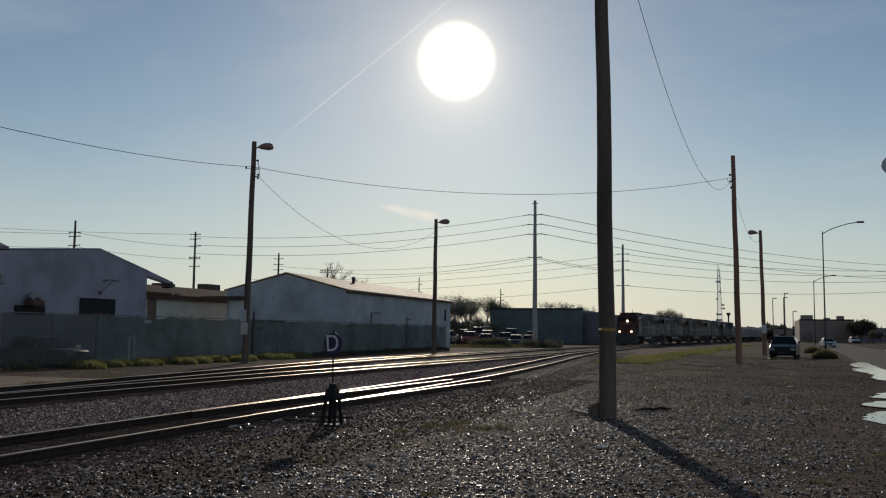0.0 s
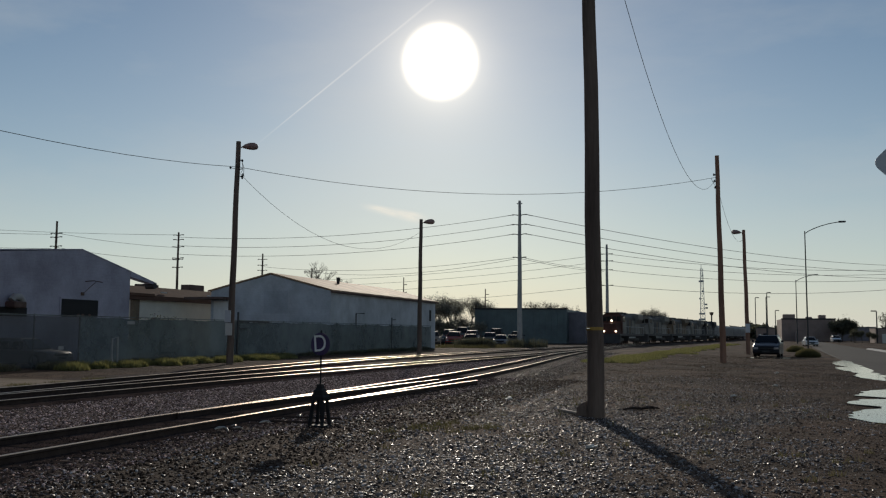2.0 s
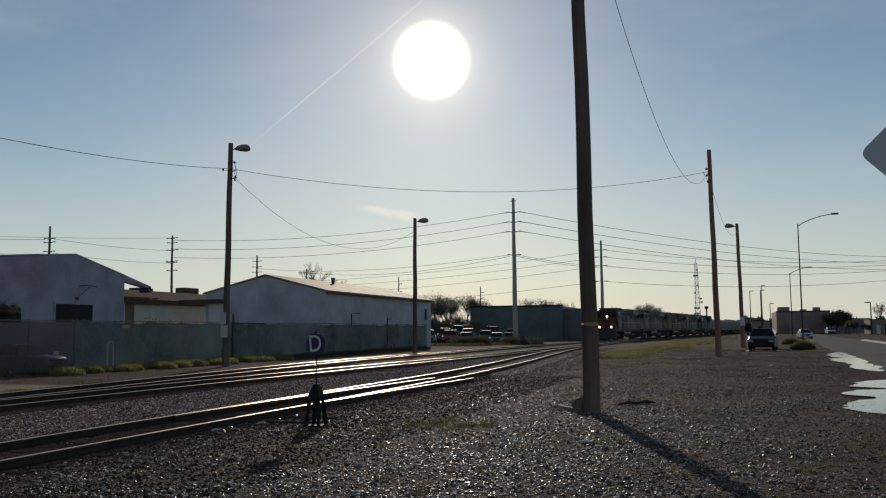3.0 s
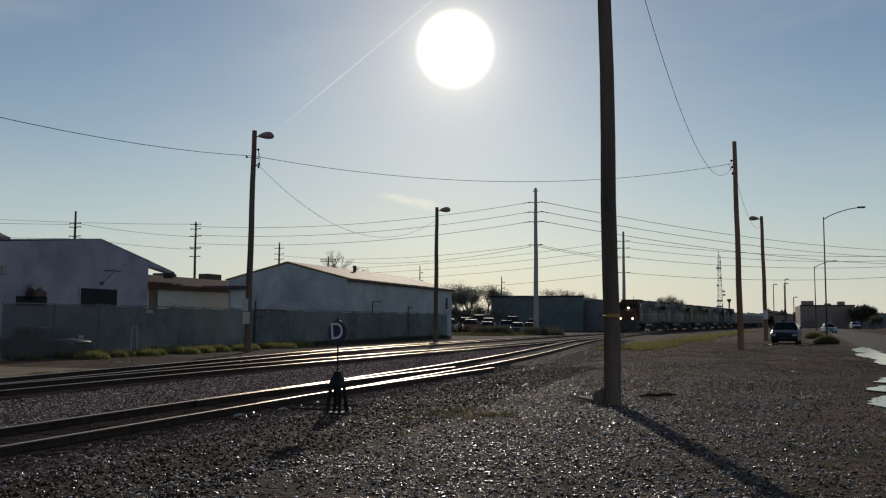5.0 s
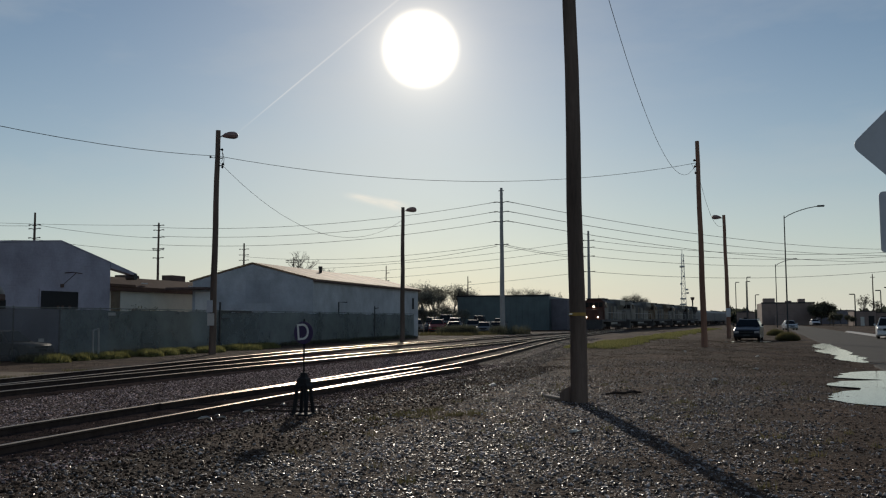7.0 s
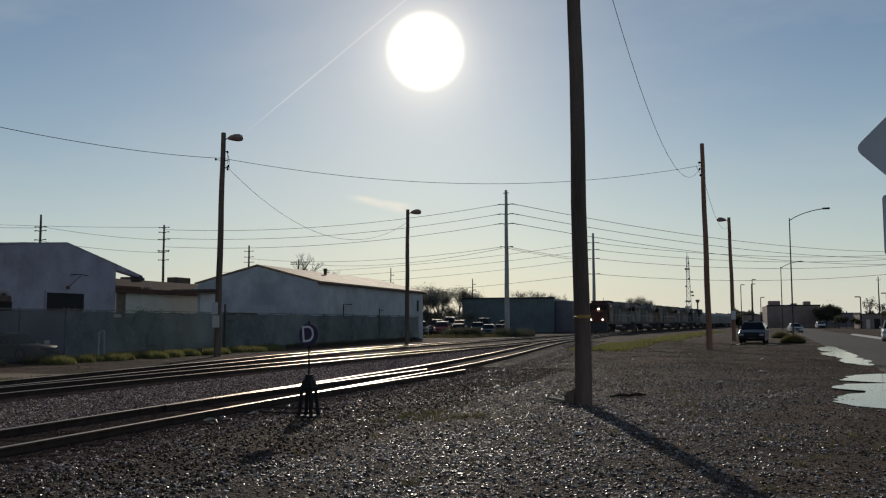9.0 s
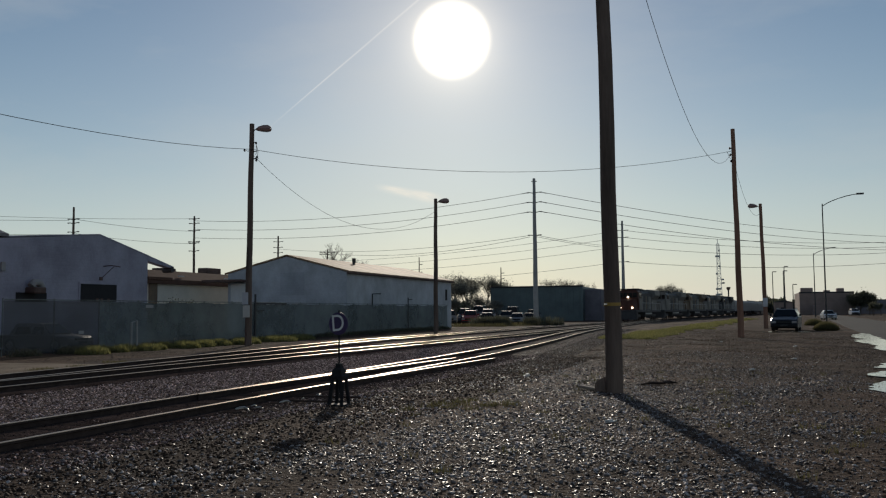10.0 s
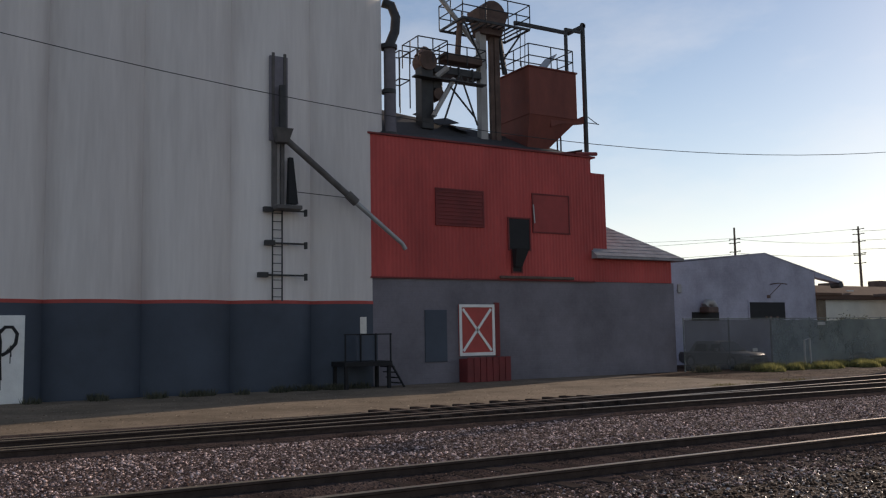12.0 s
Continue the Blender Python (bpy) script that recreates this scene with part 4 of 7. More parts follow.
for pts, r in ((((0.75, 2.25), (0.85, 2.32), (0.98, 2.2), (1.02, 1.7), (1.12, 1.45), (1.22, 1.6), (1.3, 2.1)), 0.05), (((1.32, 2.3), (1.38, 1.9), (1.37, 1.3), (1.4, 0.75)), 0.05), (((1.36, 2.2), (1.5, 2.36), (1.7, 2.36), (1.84, 2.15), (1.8, 1.85), (1.62, 1.62), (1.42, 1.5)), 0.055), (((1.55, 1.62), (1.66, 1.8), (1.68, 1.45)), 0.022), (((1.66, 1.5), (1.66, 1.25)), 0.016), (((1.4, 0.8), (1.41, 0.45)), 0.018)):
    part("paint_mark", Geo().tube([(EX + 0.255, y, z) for y, z in pts], r, 6), M_BLACK, white_door, "black spray paint", True)

# landing with steps in front of the last silo
landing = thing("steel_landing", "dark steel landing with legs and a rail at the elevator", "landing", pose(-30.6, 13.2, 0.0))
part("deck", Geo().box(-0.6, -0.95, 0.82, 0.6, 0.95, 1.0, 0.01), M_BLACKPAINT, landing)
for x in (-0.5, 0.5):
    for y in (-0.85, 0.85):
        part("leg", Geo().box(x - 0.06, y - 0.06, 0, x + 0.06, y + 0.06, 0.82, 0.005), M_BLACKPAINT, landing)
for y in (-0.9, -0.3, 0.3, 0.9):
    part("rail_post", Geo().box(0.53, y - 0.025, 1.0, 0.58, y + 0.025, 2.0, 0.005), M_BLACKPAINT, landing)
for z in (1.97,):
    part("hand_rail", Geo().tube([(0.555, -0.95, z), (0.555, 0.95, z)], 0.022, 6), M_BLACKPAINT, landing, "", True)
part("panel", Geo().box(0.5, -0.45, 1.05, 0.52, 0.4, 1.95), M_SILOBASE, landing, "blue-grey sheet on the rail")
part("paper", Geo().box(0.3, -0.2, 2.0, 0.32, 0.05, 2.6), M_LITTER, landing, "pale paper board")
for s in range(4):
    part("step", Geo().box(-0.45, 0.96 + s * 0.11, 0.75 - s * 0.2, 0.45, 1.12 + s * 0.11, 0.79 - s * 0.2, 0.005), M_BLACKPAINT, landing)
part("stringer", Geo().tube([(0.48, 0.95, 0.9), (0.48, 1.5, 0.0)], 0.04, 5), M_BLACKPAINT, landing)

# loading spout, its box and ladder on the silo wall
spout = thing("loading_spout", "rusty loading spout and ladder hung on the silo wall", "spout", pose(0, -0.13, 0))
part("back_board", Geo().box(EX + 0.25, 10.0, 9.0, EX + 0.35, 10.7, 12.15, 0.02), M_BLOCK, spout, "grey weathered backing board")
part("box_frame", Geo().box(EX + 0.35, 10.08, 9.4, EX + 0.4, 10.18, 12.25).box(EX + 0.35, 10.52, 9.4, EX + 0.4, 10.62, 12.25), M_WEATHERED, spout)
part("down_pipe", Geo().tube([(EX + 0.55, 10.42, 11.0), (EX + 0.5, 10.45, 9.2)], 0.14, 10), M_DKSTEEL, spout, "", True)
part("hopper", Geo().loft([[(EX + 0.3, 10.1, 9.4), (EX + 0.3, 10.75, 9.4), (EX + 0.8, 10.75, 9.4), (EX + 0.8, 10.1, 9.4)], [(EX + 0.3, 10.2, 8.9), (EX + 0.3, 10.6, 8.9), (EX + 0.7, 10.6, 8.9), (EX + 0.7, 10.2, 8.9)]]), M_WEATHERED, spout)
part("spout_pipe", Geo().tube([(EX + 0.6, 10.5, 9.05), (EX + 0.6, 13.15, 7.0)], 0.12, 10), M_WEATHERED, spout, "inclined rusty pipe", True)
part("collar", Geo().tube([(EX + 0.6, 12.95, 7.18), (EX + 0.6, 13.3, 6.88)], 0.17, 10), M_WEATHERED, spout, "", True)
part("spout_pipe", Geo().tube([(EX + 0.6, 13.2, 6.95), (EX + 0.62, 15.2, 5.42), (EX + 0.62, 15.35, 5.2)], [0.10, 0.085, 0.085], 10), M_GALV, spout, "slim lower pipe", True)
part("cable", Geo().tube([(EX + 0.5, 10.9, 7.15), (EX + 0.55, 13.1, 7.05)], 0.015, 5), M_WIRE, spout)
part("brace_board", Geo().box(EX + 0.28, 10.1, 6.6, EX + 0.4, 10.28, 9.0).box(EX + 0.28, 10.42, 6.6, EX + 0.4, 10.55, 9.0), M_WEATHERED, spout)
part("hood", Geo().loft([[(EX + 0.3, 10.7, 8.4), (EX + 0.3, 10.85, 8.4), (EX + 0.5, 10.85, 8.4), (EX + 0.5, 10.7, 8.4)], [(EX + 0.3, 10.65, 6.7), (EX + 0.3, 11.0, 6.7), (EX + 0.6, 11.0, 6.7), (EX + 0.6, 10.65, 6.7)]]), M_BLACK, spout, "dark sheet hood")
part("platform", Geo().box(EX + 0.2, 10.1, 6.45, EX + 0.9, 11.05, 6.6, 0.02), M_WEATHERED, spout)
for z, a, b in ((6.45, 9.85, 11.45), (5.25, 9.9, 11.45), (4.1, 9.65, 11.45)):
    part("bracket", Geo().box(EX + 0.22, a, z, EX + 0.3, b, z + 0.06).box(EX + 0.2, a - 0.05, z - 0.06, EX + 0.42, a + 0.3, z + 0.12).box(EX + 0.2, b - 0.08, z - 0.15, EX + 0.35, b, z + 0.1), M_DKSTEEL, spout)
ladder = part("ladder", Geo().tube([(EX + 0.35, 10.12, 3.2), (EX + 0.35, 10.12, 6.5)], 0.03, 6).tube([(EX + 0.35, 10.48, 3.2), (EX + 0.35, 10.48, 6.5)], 0.03, 6), M_DKSTEEL, spout, "dark steel ladder", True)
for i in range(11):
    part("rung", Geo().tube([(EX + 0.35, 10.12, 3.35 + i * 0.3), (EX + 0.35, 10.48, 3.35 + i * 0.3)], 0.015, 5), M_DKSTEEL, ladder)

# headhouse roof and machinery on the red block
part("headhouse_roof", Geo().add([(EX - 0.1, 14.2, 9.8), (EX - 0.1, 24.6, 9.8), (-34, 22.6, 10.9), (-34, 14.2, 11.6), (-40, 14.2, 9.8), (-40, 24.6, 9.8)], [(0, 1, 2, 3), (3, 2, 5, 4), (1, 5, 2), (0, 3, 4), (0, 4, 5, 1)]), M_DKROOF, elevator, "dark tarred headhouse roof")
part("round_duct", Geo().tube([(-32.0, 15.2, 9.85), (-32.0, 15.2, 13.6)], 0.24, 14), M_BLOCK, elevator, "weathered grey round duct up the wall", True)
for z, r in ((13.5, 0.36), (9.88, 0.36), (11.65, 0.29)):
    part("duct_collar", Geo().tube([(-32.0, 15.15, z - 0.08), (-32.0, 15.15, z + 0.08)], r, 14), M_DKSTEEL, elevator, "", True)
part("duct_bend", Geo().tube([(-32.2, 15.0, 15.4), (-32.1, 15.35, 15.3), (-32.0, 15.5, 14.8), (-32.0, 15.45, 14.2), (-32.0, 15.2, 13.6)], 0.2, 10), M_DKSTEEL, elevator, "", True)

bucket = thing("bucket_elevator_tower", "dark steel bucket elevator tower on the headhouse roof", "elevator tower")
XM = -33.2
for y, r in ((20.4, 0.18), (20.92, 0.1), (21.18, 0.13)):
    part("leg_casing", Geo().box(XM - r, y - r, 10.2, XM + r, y + r, 16.0, 0.02), M_STEELPOLE if y < 20.5 else M_BROWNSTEEL, bucket, "square leg casing")
part("leg_casing", Geo().tube([(XM, 21.66, 13.6), (XM, 21.34, 15.6)], 0.12, 8), M_DKSTEEL, bucket, "", True)
part("head_drum", Geo().tube([(XM - 0.45, 20.82, 16.1), (XM + 0.45, 20.82, 16.1)], 0.64, 18), M_BROWNSTEEL, bucket, "round brown head casing", True)
part("head_hood", Geo().loft([[(XM - 0.5, 20.0, 16.3), (XM + 0.5, 20.0, 16.3), (XM + 0.5, 21.6, 16.3), (XM - 0.5, 21.6, 16.3)], [(XM - 0.35, 20.25, 15.2), (XM + 0.35, 20.25, 15.2), (XM + 0.35, 21.3, 15.2), (XM - 0.35, 21.3, 15.2)]]), M_BROWNSTEEL, bucket)
part("spout_pipe", Geo().tube([(XM, 20.3, 15.9), (XM + 0.1, 19.25, 15.7), (XM + 0.1, 19.1, 14.0)], 0.13, 8), M_BROWNSTEEL, bucket, "", True)
part("spout_pipe", Geo().tube([(XM, 17.9, 17.0), (XM, 20.25, 14.6)], 0.11, 8), M_GALV, bucket, "", True)


def railing(parent, y0, y1, z, x0, x1, high=1.0, gap=0.9):
    corners = [(x1, y0), (x1, y1), (x0, y1), (x0, y0), (x1, y0)]
    for (ax, ay), (bx, by) in zip(corners[:-1], corners[1:]):
        for k in (0.5, 1.0):
            part("hand_rail", Geo().tube([(ax, ay, z + high * k), (bx, by, z + high * k)], 0.028, 5), M_DKSTEEL, parent, "", True)
        n = max(1, int(math.hypot(bx - ax, by - ay) / gap))
        for i in range(n):
            s = i / n
            part("rail_post", Geo().tube([(ax + (bx - ax) * s, ay + (by - ay) * s, z), (ax + (bx - ax) * s, ay + (by - ay) * s, z + high)], 0.028, 5), M_DKSTEEL, parent, "", True)


grate = part("platform", Geo().box(XM - 1.0, 18.85, 15.42, XM - 0.94, 22.4, 15.53).box(XM + 0.94, 18.85, 15.42, XM + 1.0, 22.4, 15.53).box(XM - 0.95, 18.85, 15.43, XM + 0.95, 18.9, 15.52).box(XM - 0.95, 22.35, 15.43, XM + 0.95, 22.4, 15.52), M_DKSTEEL, bucket, "open steel platform frame")
SLAT = Geo().box(XM - 0.94, 0.0, 15.45, XM + 0.94, 0.06, 15.5).mesh("slat", M_DKSTEEL)
for i in range(12):
    part("slat", SLAT, None, grate).location = (0, 18.9 + i * 0.31, 0)
for y in (22.0, 22.25):
    part("cable", Geo().tube([(XM + 0.8, y, 15.4), (XM + 0.8, y - 0.05, 13.8)], 0.02, 5), M_DKSTEEL, bucket)
railing(bucket, 18.85, 22.4, 15.5, XM - 1.0, XM + 1.0, 1.1)
for y0, z0, y1, z1 in ((19.2, 15.4, 20.2, 14.0), (22.2, 15.4, 21.2, 13.9)):
    part("brace", Geo().tube([(XM + 0.6, y0, z0), (XM + 0.3, y1, z1)], 0.045, 5), M_DKSTEEL, bucket)

small = thing("conveyor_head", "dark conveyor head with a railed platform on the roof", "conveyor")
part("casing", Geo().box(XM - 0.28, 17.18, 10.6, XM + 0.28, 17.76, 13.5, 0.02), M_DKSTEEL, small)
part("head", Geo().tube([(XM - 0.35, 17.5, 13.55), (XM + 0.35, 17.5, 13.55)], 0.42, 14), M_BROWNSTEEL, small, "", True)
part("cap", Geo().loft([[(XM - 0.34, 17.15, 13.85), (XM + 0.34, 17.15, 13.85), (XM + 0.34, 17.85, 13.85), (XM - 0.34, 17.85, 13.85)], [(XM - 0.1, 17.4, 14.22), (XM + 0.1, 17.4, 14.22), (XM + 0.1, 17.55, 14.22), (XM - 0.1, 17.55, 14.22)]]), M_BROWNSTEEL, small)
part("conveyor", Geo().box(XM - 0.3, 17.8, 13.1, XM + 0.3, 20.2, 13.42, 0.02), M_DKSTEEL, small, "level conveyor trough")
part("conveyor", Geo().box(XM - 0.2, 18.28, 13.68, XM + 0.4, 20.2, 14.02, 0.02), M_BROWNSTEEL, small, "upper conveyor trough")
for y in (18.3, 19.0, 19.7):
    part("flange", Geo().box(XM - 0.34, y, 13.06, XM + 0.34, y + 0.06, 13.46), M_DKSTEEL, small)
part("motor", Geo().box(XM - 0.3, 17.65, 12.3, XM + 0.3, 18.25, 12.9, 0.1), M_DKSTEEL, small)
part("gearbox", Geo().tube([(XM - 0.3, 18.0, 12.15), (XM + 0.35, 18.0, 12.15)], 0.26, 10), M_BROWNSTEEL, small, "", True)
part("walkway", Geo().box(XM + 0.3, 16.7, 12.7, XM + 0.7, 20.2, 12.76), M_DKSTEEL, small, "narrow steel walkway")
for y in (19.3, 19.55):
    part("bracket", Geo().box(XM + 0.5, y, 12.76, XM + 0.56, y + 0.06, 12.95), M_DKSTEEL, small)
railing(small, 16.8, 18.24, 13.38, XM - 0.7, XM + 0.7, 1.02, 0.7)
railing(small, 18.24, 20.2, 13.44, XM - 0.7, XM + 0.7, 0.82)
part("inclined_pipe", Geo().tube([(XM + 0.5, 17.6, 11.1), (XM + 0.5, 18.65, 12.85)], 0.11, 8), M_STEELPOLE, small, "", True)
part("chute", Geo().tube([(XM + 0.3, 17.9, 12.9), (XM + 0.5, 18.35, 13.3)], 0.12, 8), M_STEELPOLE, small, "pale feed chute", True)
for y0, z0, y1, z1 in ((18.1, 11.0, 18.9, 13.1), (19.75, 10.9, 18.9, 13.1), (18.4, 12.45, 19.65, 11.2)):
    part("brace", Geo().tube([(XM + 0.6, y0, z0), (XM + 0.6, y1, z1)], 0.045, 5), M_DKSTEEL, small)
railing(small, 16.0, 16.5, 11.3, XM - 0.4, XM + 0.5, 2.4, 0.6)
part("pale_panel", Geo().box(XM - 0.3, 15.9, 12.2, XM - 0.28, 16.2, 13.0), M_LITTER, small)
for y, z, w_, tl in ((18.6, 11.15, 1.0, 12), (19.4, 10.95, 0.8, -9), (17.7, 11.35, 0.6, 20)):
    part("loose_sheet", Geo().box(-0.5, -w_ / 2, 0, 0.5, w_ / 2, 0.03, 0.0, Matrix.Translation((-33.6, y, z)) @ Matrix.Rotation(radians(tl), 4, "X") @ Matrix.Rotation(radians(25), 4, "Y")), M_DKROOF, small, "bent loose roof sheet")

hopper = thing("rooftop_bin", "rust-red square steel bin with a hopper bottom on the roof", "bin")
part("bin_body", Geo().box(-34.6, 22.1, 11.55, -32.0, 24.8, 13.75, 0.03), M_RUSTBIN, hopper, "rust-red bin shell")
part("rim", Geo().box(-34.65, 22.05, 13.7, -31.95, 24.85, 13.78, 0.02), M_RUSTBIN, hopper)
part("cone", Geo().loft([[(-34.6, 22.1, 11.55), (-32.0, 22.1, 11.55), (-32.0, 24.8, 11.55), (-34.6, 24.8, 11.55)], [(-34.4, 22.2, 10.1), (-32.4, 22.2, 10.1), (-32.4, 23.3, 10.1), (-34.4, 23.3, 10.1)]]), M_RUSTBIN, hopper, "sloping bin bottom")
railing(hopper, 22.2, 24.7, 13.75, -34.4, -32.1, 1.05)
part("hatch_lid", Geo().box(-0.45, -0.02, 0, 0.45, 0.02, 1.1, 0.0, Matrix.Translation((-32.7, 23.2, 13.75)) @ Matrix.Rotation(radians(-40), 4, "X")), M_GALV, hopper, "tilted pale hatch lid")
part("gantry", Geo().box(-32.1, 25.2, 9.75, -31.95, 25.35, 16.2).box(-33.2, 22.2, 16.0, -33.05, 25.4, 16.15).box(-32.12, 24.24, 13.78, -32.0, 24.36, 15.7).box(-33.2, 25.25, 16.0, -31.95, 25.4, 16.15).box(-32.1, 24.24, 15.7, -31.98, 25.35, 15.82), M_DKSTEEL, hopper, "dark steel hoist gantry")
part("arm", Geo().prism([(23.3, 11.1), (23.8, 11.3), (24.9, 11.42), (25.34, 11.5), (25.34, 11.86), (24.82, 11.62), (23.3, 11.5)], "x", -32.38, -32.03), M_RUSTBIN, hopper, "bracket arm to the gantry post")
part("antenna", Geo().tube([(-32, 25.35, 11.5), (-32, 26.05, 11.5)], 0.02, 5).tube([(-32, 25.35, 11.8), (-32, 25.95, 11.5)], 0.02, 5), M_DKSTEEL, hopper)
for i, y in enumerate((23.9, 24.1)):
    part("pipe", Geo().tube([(-32.4, y, 9.75), (-32.4, y, 11.2)], 0.04, 6), M_DKSTEEL, hopper, "", True)
part("loose_plate", Geo().prism([(23.2, 9.85), (24.7, 9.9), (24.95, 10.2), (24.85, 9.98), (24.0, 10.0)], "x", -32.0, -31.9), M_DKRED, hopper, "bent plate on the roof edge")
part("ridge_cap", Geo().tube([(EX, 24.2, 9.85), (EX, 25.4, 9.95)], 0.09, 6), M_DKRED, hopper)


# ---- warehouses behind the fence ----
wh1 = thing("warehouse", "bluish grey block warehouse with a broad gabled front", "warehouse")
prof1 = [(28.0, 0.0), (48.8, 0.0), (48.8, 5.58), (44.15, 6.6), (36.5, 5.85), (28.0, 5.1)]
part("wall", Geo().prism(prof1, "x", -60, -38), M_WAREHOUSE, wh1)
for (ya, za), (yb, zb) in (((48.85, 5.57), (44.15, 6.6)), ((44.15, 6.6), (27.8, 5.1))):
    part("roof", Geo().prism([(ya, za), (yb, zb), (yb, zb + 0.07), (ya, za + 0.07)], "x", -60.3, -37.97), M_WAREHOUSE, wh1, "shallow metal roof slope")
part("eave_fin", Geo().prism([(48.8, 5.25), (51.6, 4.85), (51.6, 5.0), (48.8, 5.64)], "x", -38.5, -37.97), M_WAREHOUSE, wh1, "thin projecting eave")
part("canopy", Geo().box(-38.6, 48.8, 4.05, -37.9, 51.4, 4.25, 0.03), M_BROWNROOF, wh1, "grey canopy beside the eave")
part("vent_drum", Geo().tube([(-38.6, 51.35, 4.78), (-37.9, 51.35, 4.78)], 0.2, 14), M_DKSTEEL, wh1, "", True)
win = part("window", Geo().box(-38.0, 42.55, 2.55, -37.96, 45.75, 3.6), M_BLACK, wh1, "dark wide window opening")
fr = Geo()
for a, b, c, d in ((42.45, 45.85, 3.6, 3.7), (42.45, 45.85, 2.45, 2.55), (42.45, 42.55, 2.55, 3.6), (45.75, 45.85, 2.55, 3.6)):
    fr.box(-38.0, a, c, -37.95, b, d)
part("window_frame", fr, M_WAREHOUSE, win)
for y in (43.9, 44.3, 44.9):
    part("stored_box", Geo().box(-37.98, y, 2.56, -37.94, y + 0.2, 2.75), M_BROWNSTEEL, win)
win = part("window", Geo().box(-38.0, 37.7, 2.5, -37.96, 39.9, 3.0), M_BLACK, wh1, "low dark window opening")
cool = part("cooler", Geo().box(-38.0, 38.3, 2.95, -37.3, 39.2, 3.3, 0.06), M_BROWNSTEEL, wh1, "dull brown evaporative cooler")
part("cooler_top", Geo().tube([(-37.65, 38.4, 3.35), (-37.65, 38.6, 3.55), (-37.65, 39.0, 3.55), (-37.65, 39.2, 3.3)], 0.2, 10), M_STEELPOLE, cool, "", True)
part("lamp_bracket", Geo().tube([(-38, 44.55, 4.72), (-37.5, 44.7, 4.76), (-37.4, 45.35, 4.7)], 0.03, 6).tube([(-38, 44.35, 3.95), (-37.5, 44.9, 4.7)], 0.022, 6).box(-38.0, 44.2, 3.85, -37.94, 44.45, 4.05), M_BROWNSTEEL, wh1, "rusty wall bracket", True)
part("wall_lamp", Geo().box(-38.0, 36.6, 4.1, -37.9, 36.9, 4.6, 0.03), M_STEELPOLE, wh1)

low = thing("low_building", "low cream building with a brown flat roof", "building")
part("wall", Geo().box(-58, 59.5, 0, -46, 73.5, 4.3), M_CREAM, low)
part("roof_edge", Geo().prism([(-45.6, 4.22), (-45.6, 4.6), (-47.5, 5.45), (-58, 5.45), (-58, 4.22)], "y", 58.5, 77), M_BROWNROOF, low, "brown sloping roof edge")
part("tan_post", Geo().box(-46.0, 59.5, 0, -45.8, 60.4, 4.2), M_TAN, low)
for y in (63.5, 70.5):
    part("pale_strip", Geo().box(-46.1, y, 4.9, -46.0, y + 0.8, 5.0), M_LITTER, low)
part("roof_unit", Geo().box(-50, 65.2, 5.45, -48.9, 67.2, 5.8, 0.05), M_BROWNSTEEL, low, "grey rooftop air unit")
part("roof_unit", Geo().box(-50, 72.1, 5.45, -48.9, 74.4, 6.1, 0.05), M_BROWNSTEEL, low, "grey rooftop air unit")

wh2 = thing("warehouse", "long pale grey warehouse with a low pitched metal roof", "warehouse")
prof2 = [(-43.3, 0), (-32.0, 0), (-32.0, 5.12), (-37.6, 6.55), (-43.3, 5.2)]
part("wall", Geo().prism(prof2, "y", 66.8, 94.4), M_WAREHOUSE2, wh2)
part("roof", Geo().prism([(-31.75, 5.1), (-37.6, 6.6), (-37.6, 6.72), (-31.75, 5.22)], "y", 66.72, 94.8), M_ROOF, wh2, "sunlit metal roof slope")
part("roof", Geo().prism([(-43.6, 5.15), (-37.6, 6.6), (-37.6, 6.72), (-43.6, 5.27)], "y", 66.72, 94.8), M_ROOF, wh2, "metal roof slope")
part("gutter", Geo().box(-31.9, 66.5, 4.98, -31.7, 94.8, 5.12, 0.02), M_BROWNSTEEL, wh2, "rusty eave gutter")
part("side_canopy", Geo().box(-45.2, 65.6, 4.45, -41.4, 66.8, 4.66, 0.02), M_BROWNSTEEL, wh2)
part("pale_door", Geo().box(-43.0, 66.74, 0, -41.6, 66.8, 4.3), M_WHITE, wh2, "pale tall sliding door")
part("window", Geo().box(-32.0, 92.3, 3.0, -31.96, 92.9, 4.2), M_BLACK, wh2, "small dark window")
part("vent", Geo().tube([(-36.0, 77, 6.1), (-36.0, 77, 6.9)], [0.12, 0.2], 8), M_DKSTEEL, wh2, "", True)
part("wall_patch", Geo().box(-38.2, 66.77, 3.3, -35.9, 66.8, 5.2, 0.01), M_PATCH, wh2, "patched darker wall panel")
part("meter_pipe", Geo().tube([(-31.95, 72, 0), (-31.95, 72, 3.4), (-31.6, 73, 3.4)], 0.05, 6), M_DKSTEEL, wh2, "", True)

# ---- fence ----
fence = tagged(thing("fence", "grey-green screened chain-link fence along the yard", "fence"), kind="structure")
FX = -31.0
PANELS = []
n = 12
for v_ in range(4):
    rings = []
    for i in range(n + 1):
        e = math.sin(math.pi * i / n)
        y, top = i * 3.0 / n, 2.42 - e * (0.04, 0.09, 0.02, 0.06)[v_] + 0.02 * e * math.sin(i * 1.9 + v_)
        rings.append([(0, y, 0.05), (0.012, y, 0.05), (0.012, y, top), (0, y, top)])
    PANELS.append(Geo().loft(rings).mesh("fabric_panel", M_FENCE))
M_LINK = material("bare_chain_link", (0.12, 0.12, 0.12), 0.7, 0.3, 0.2, 3, 40, 0.1)
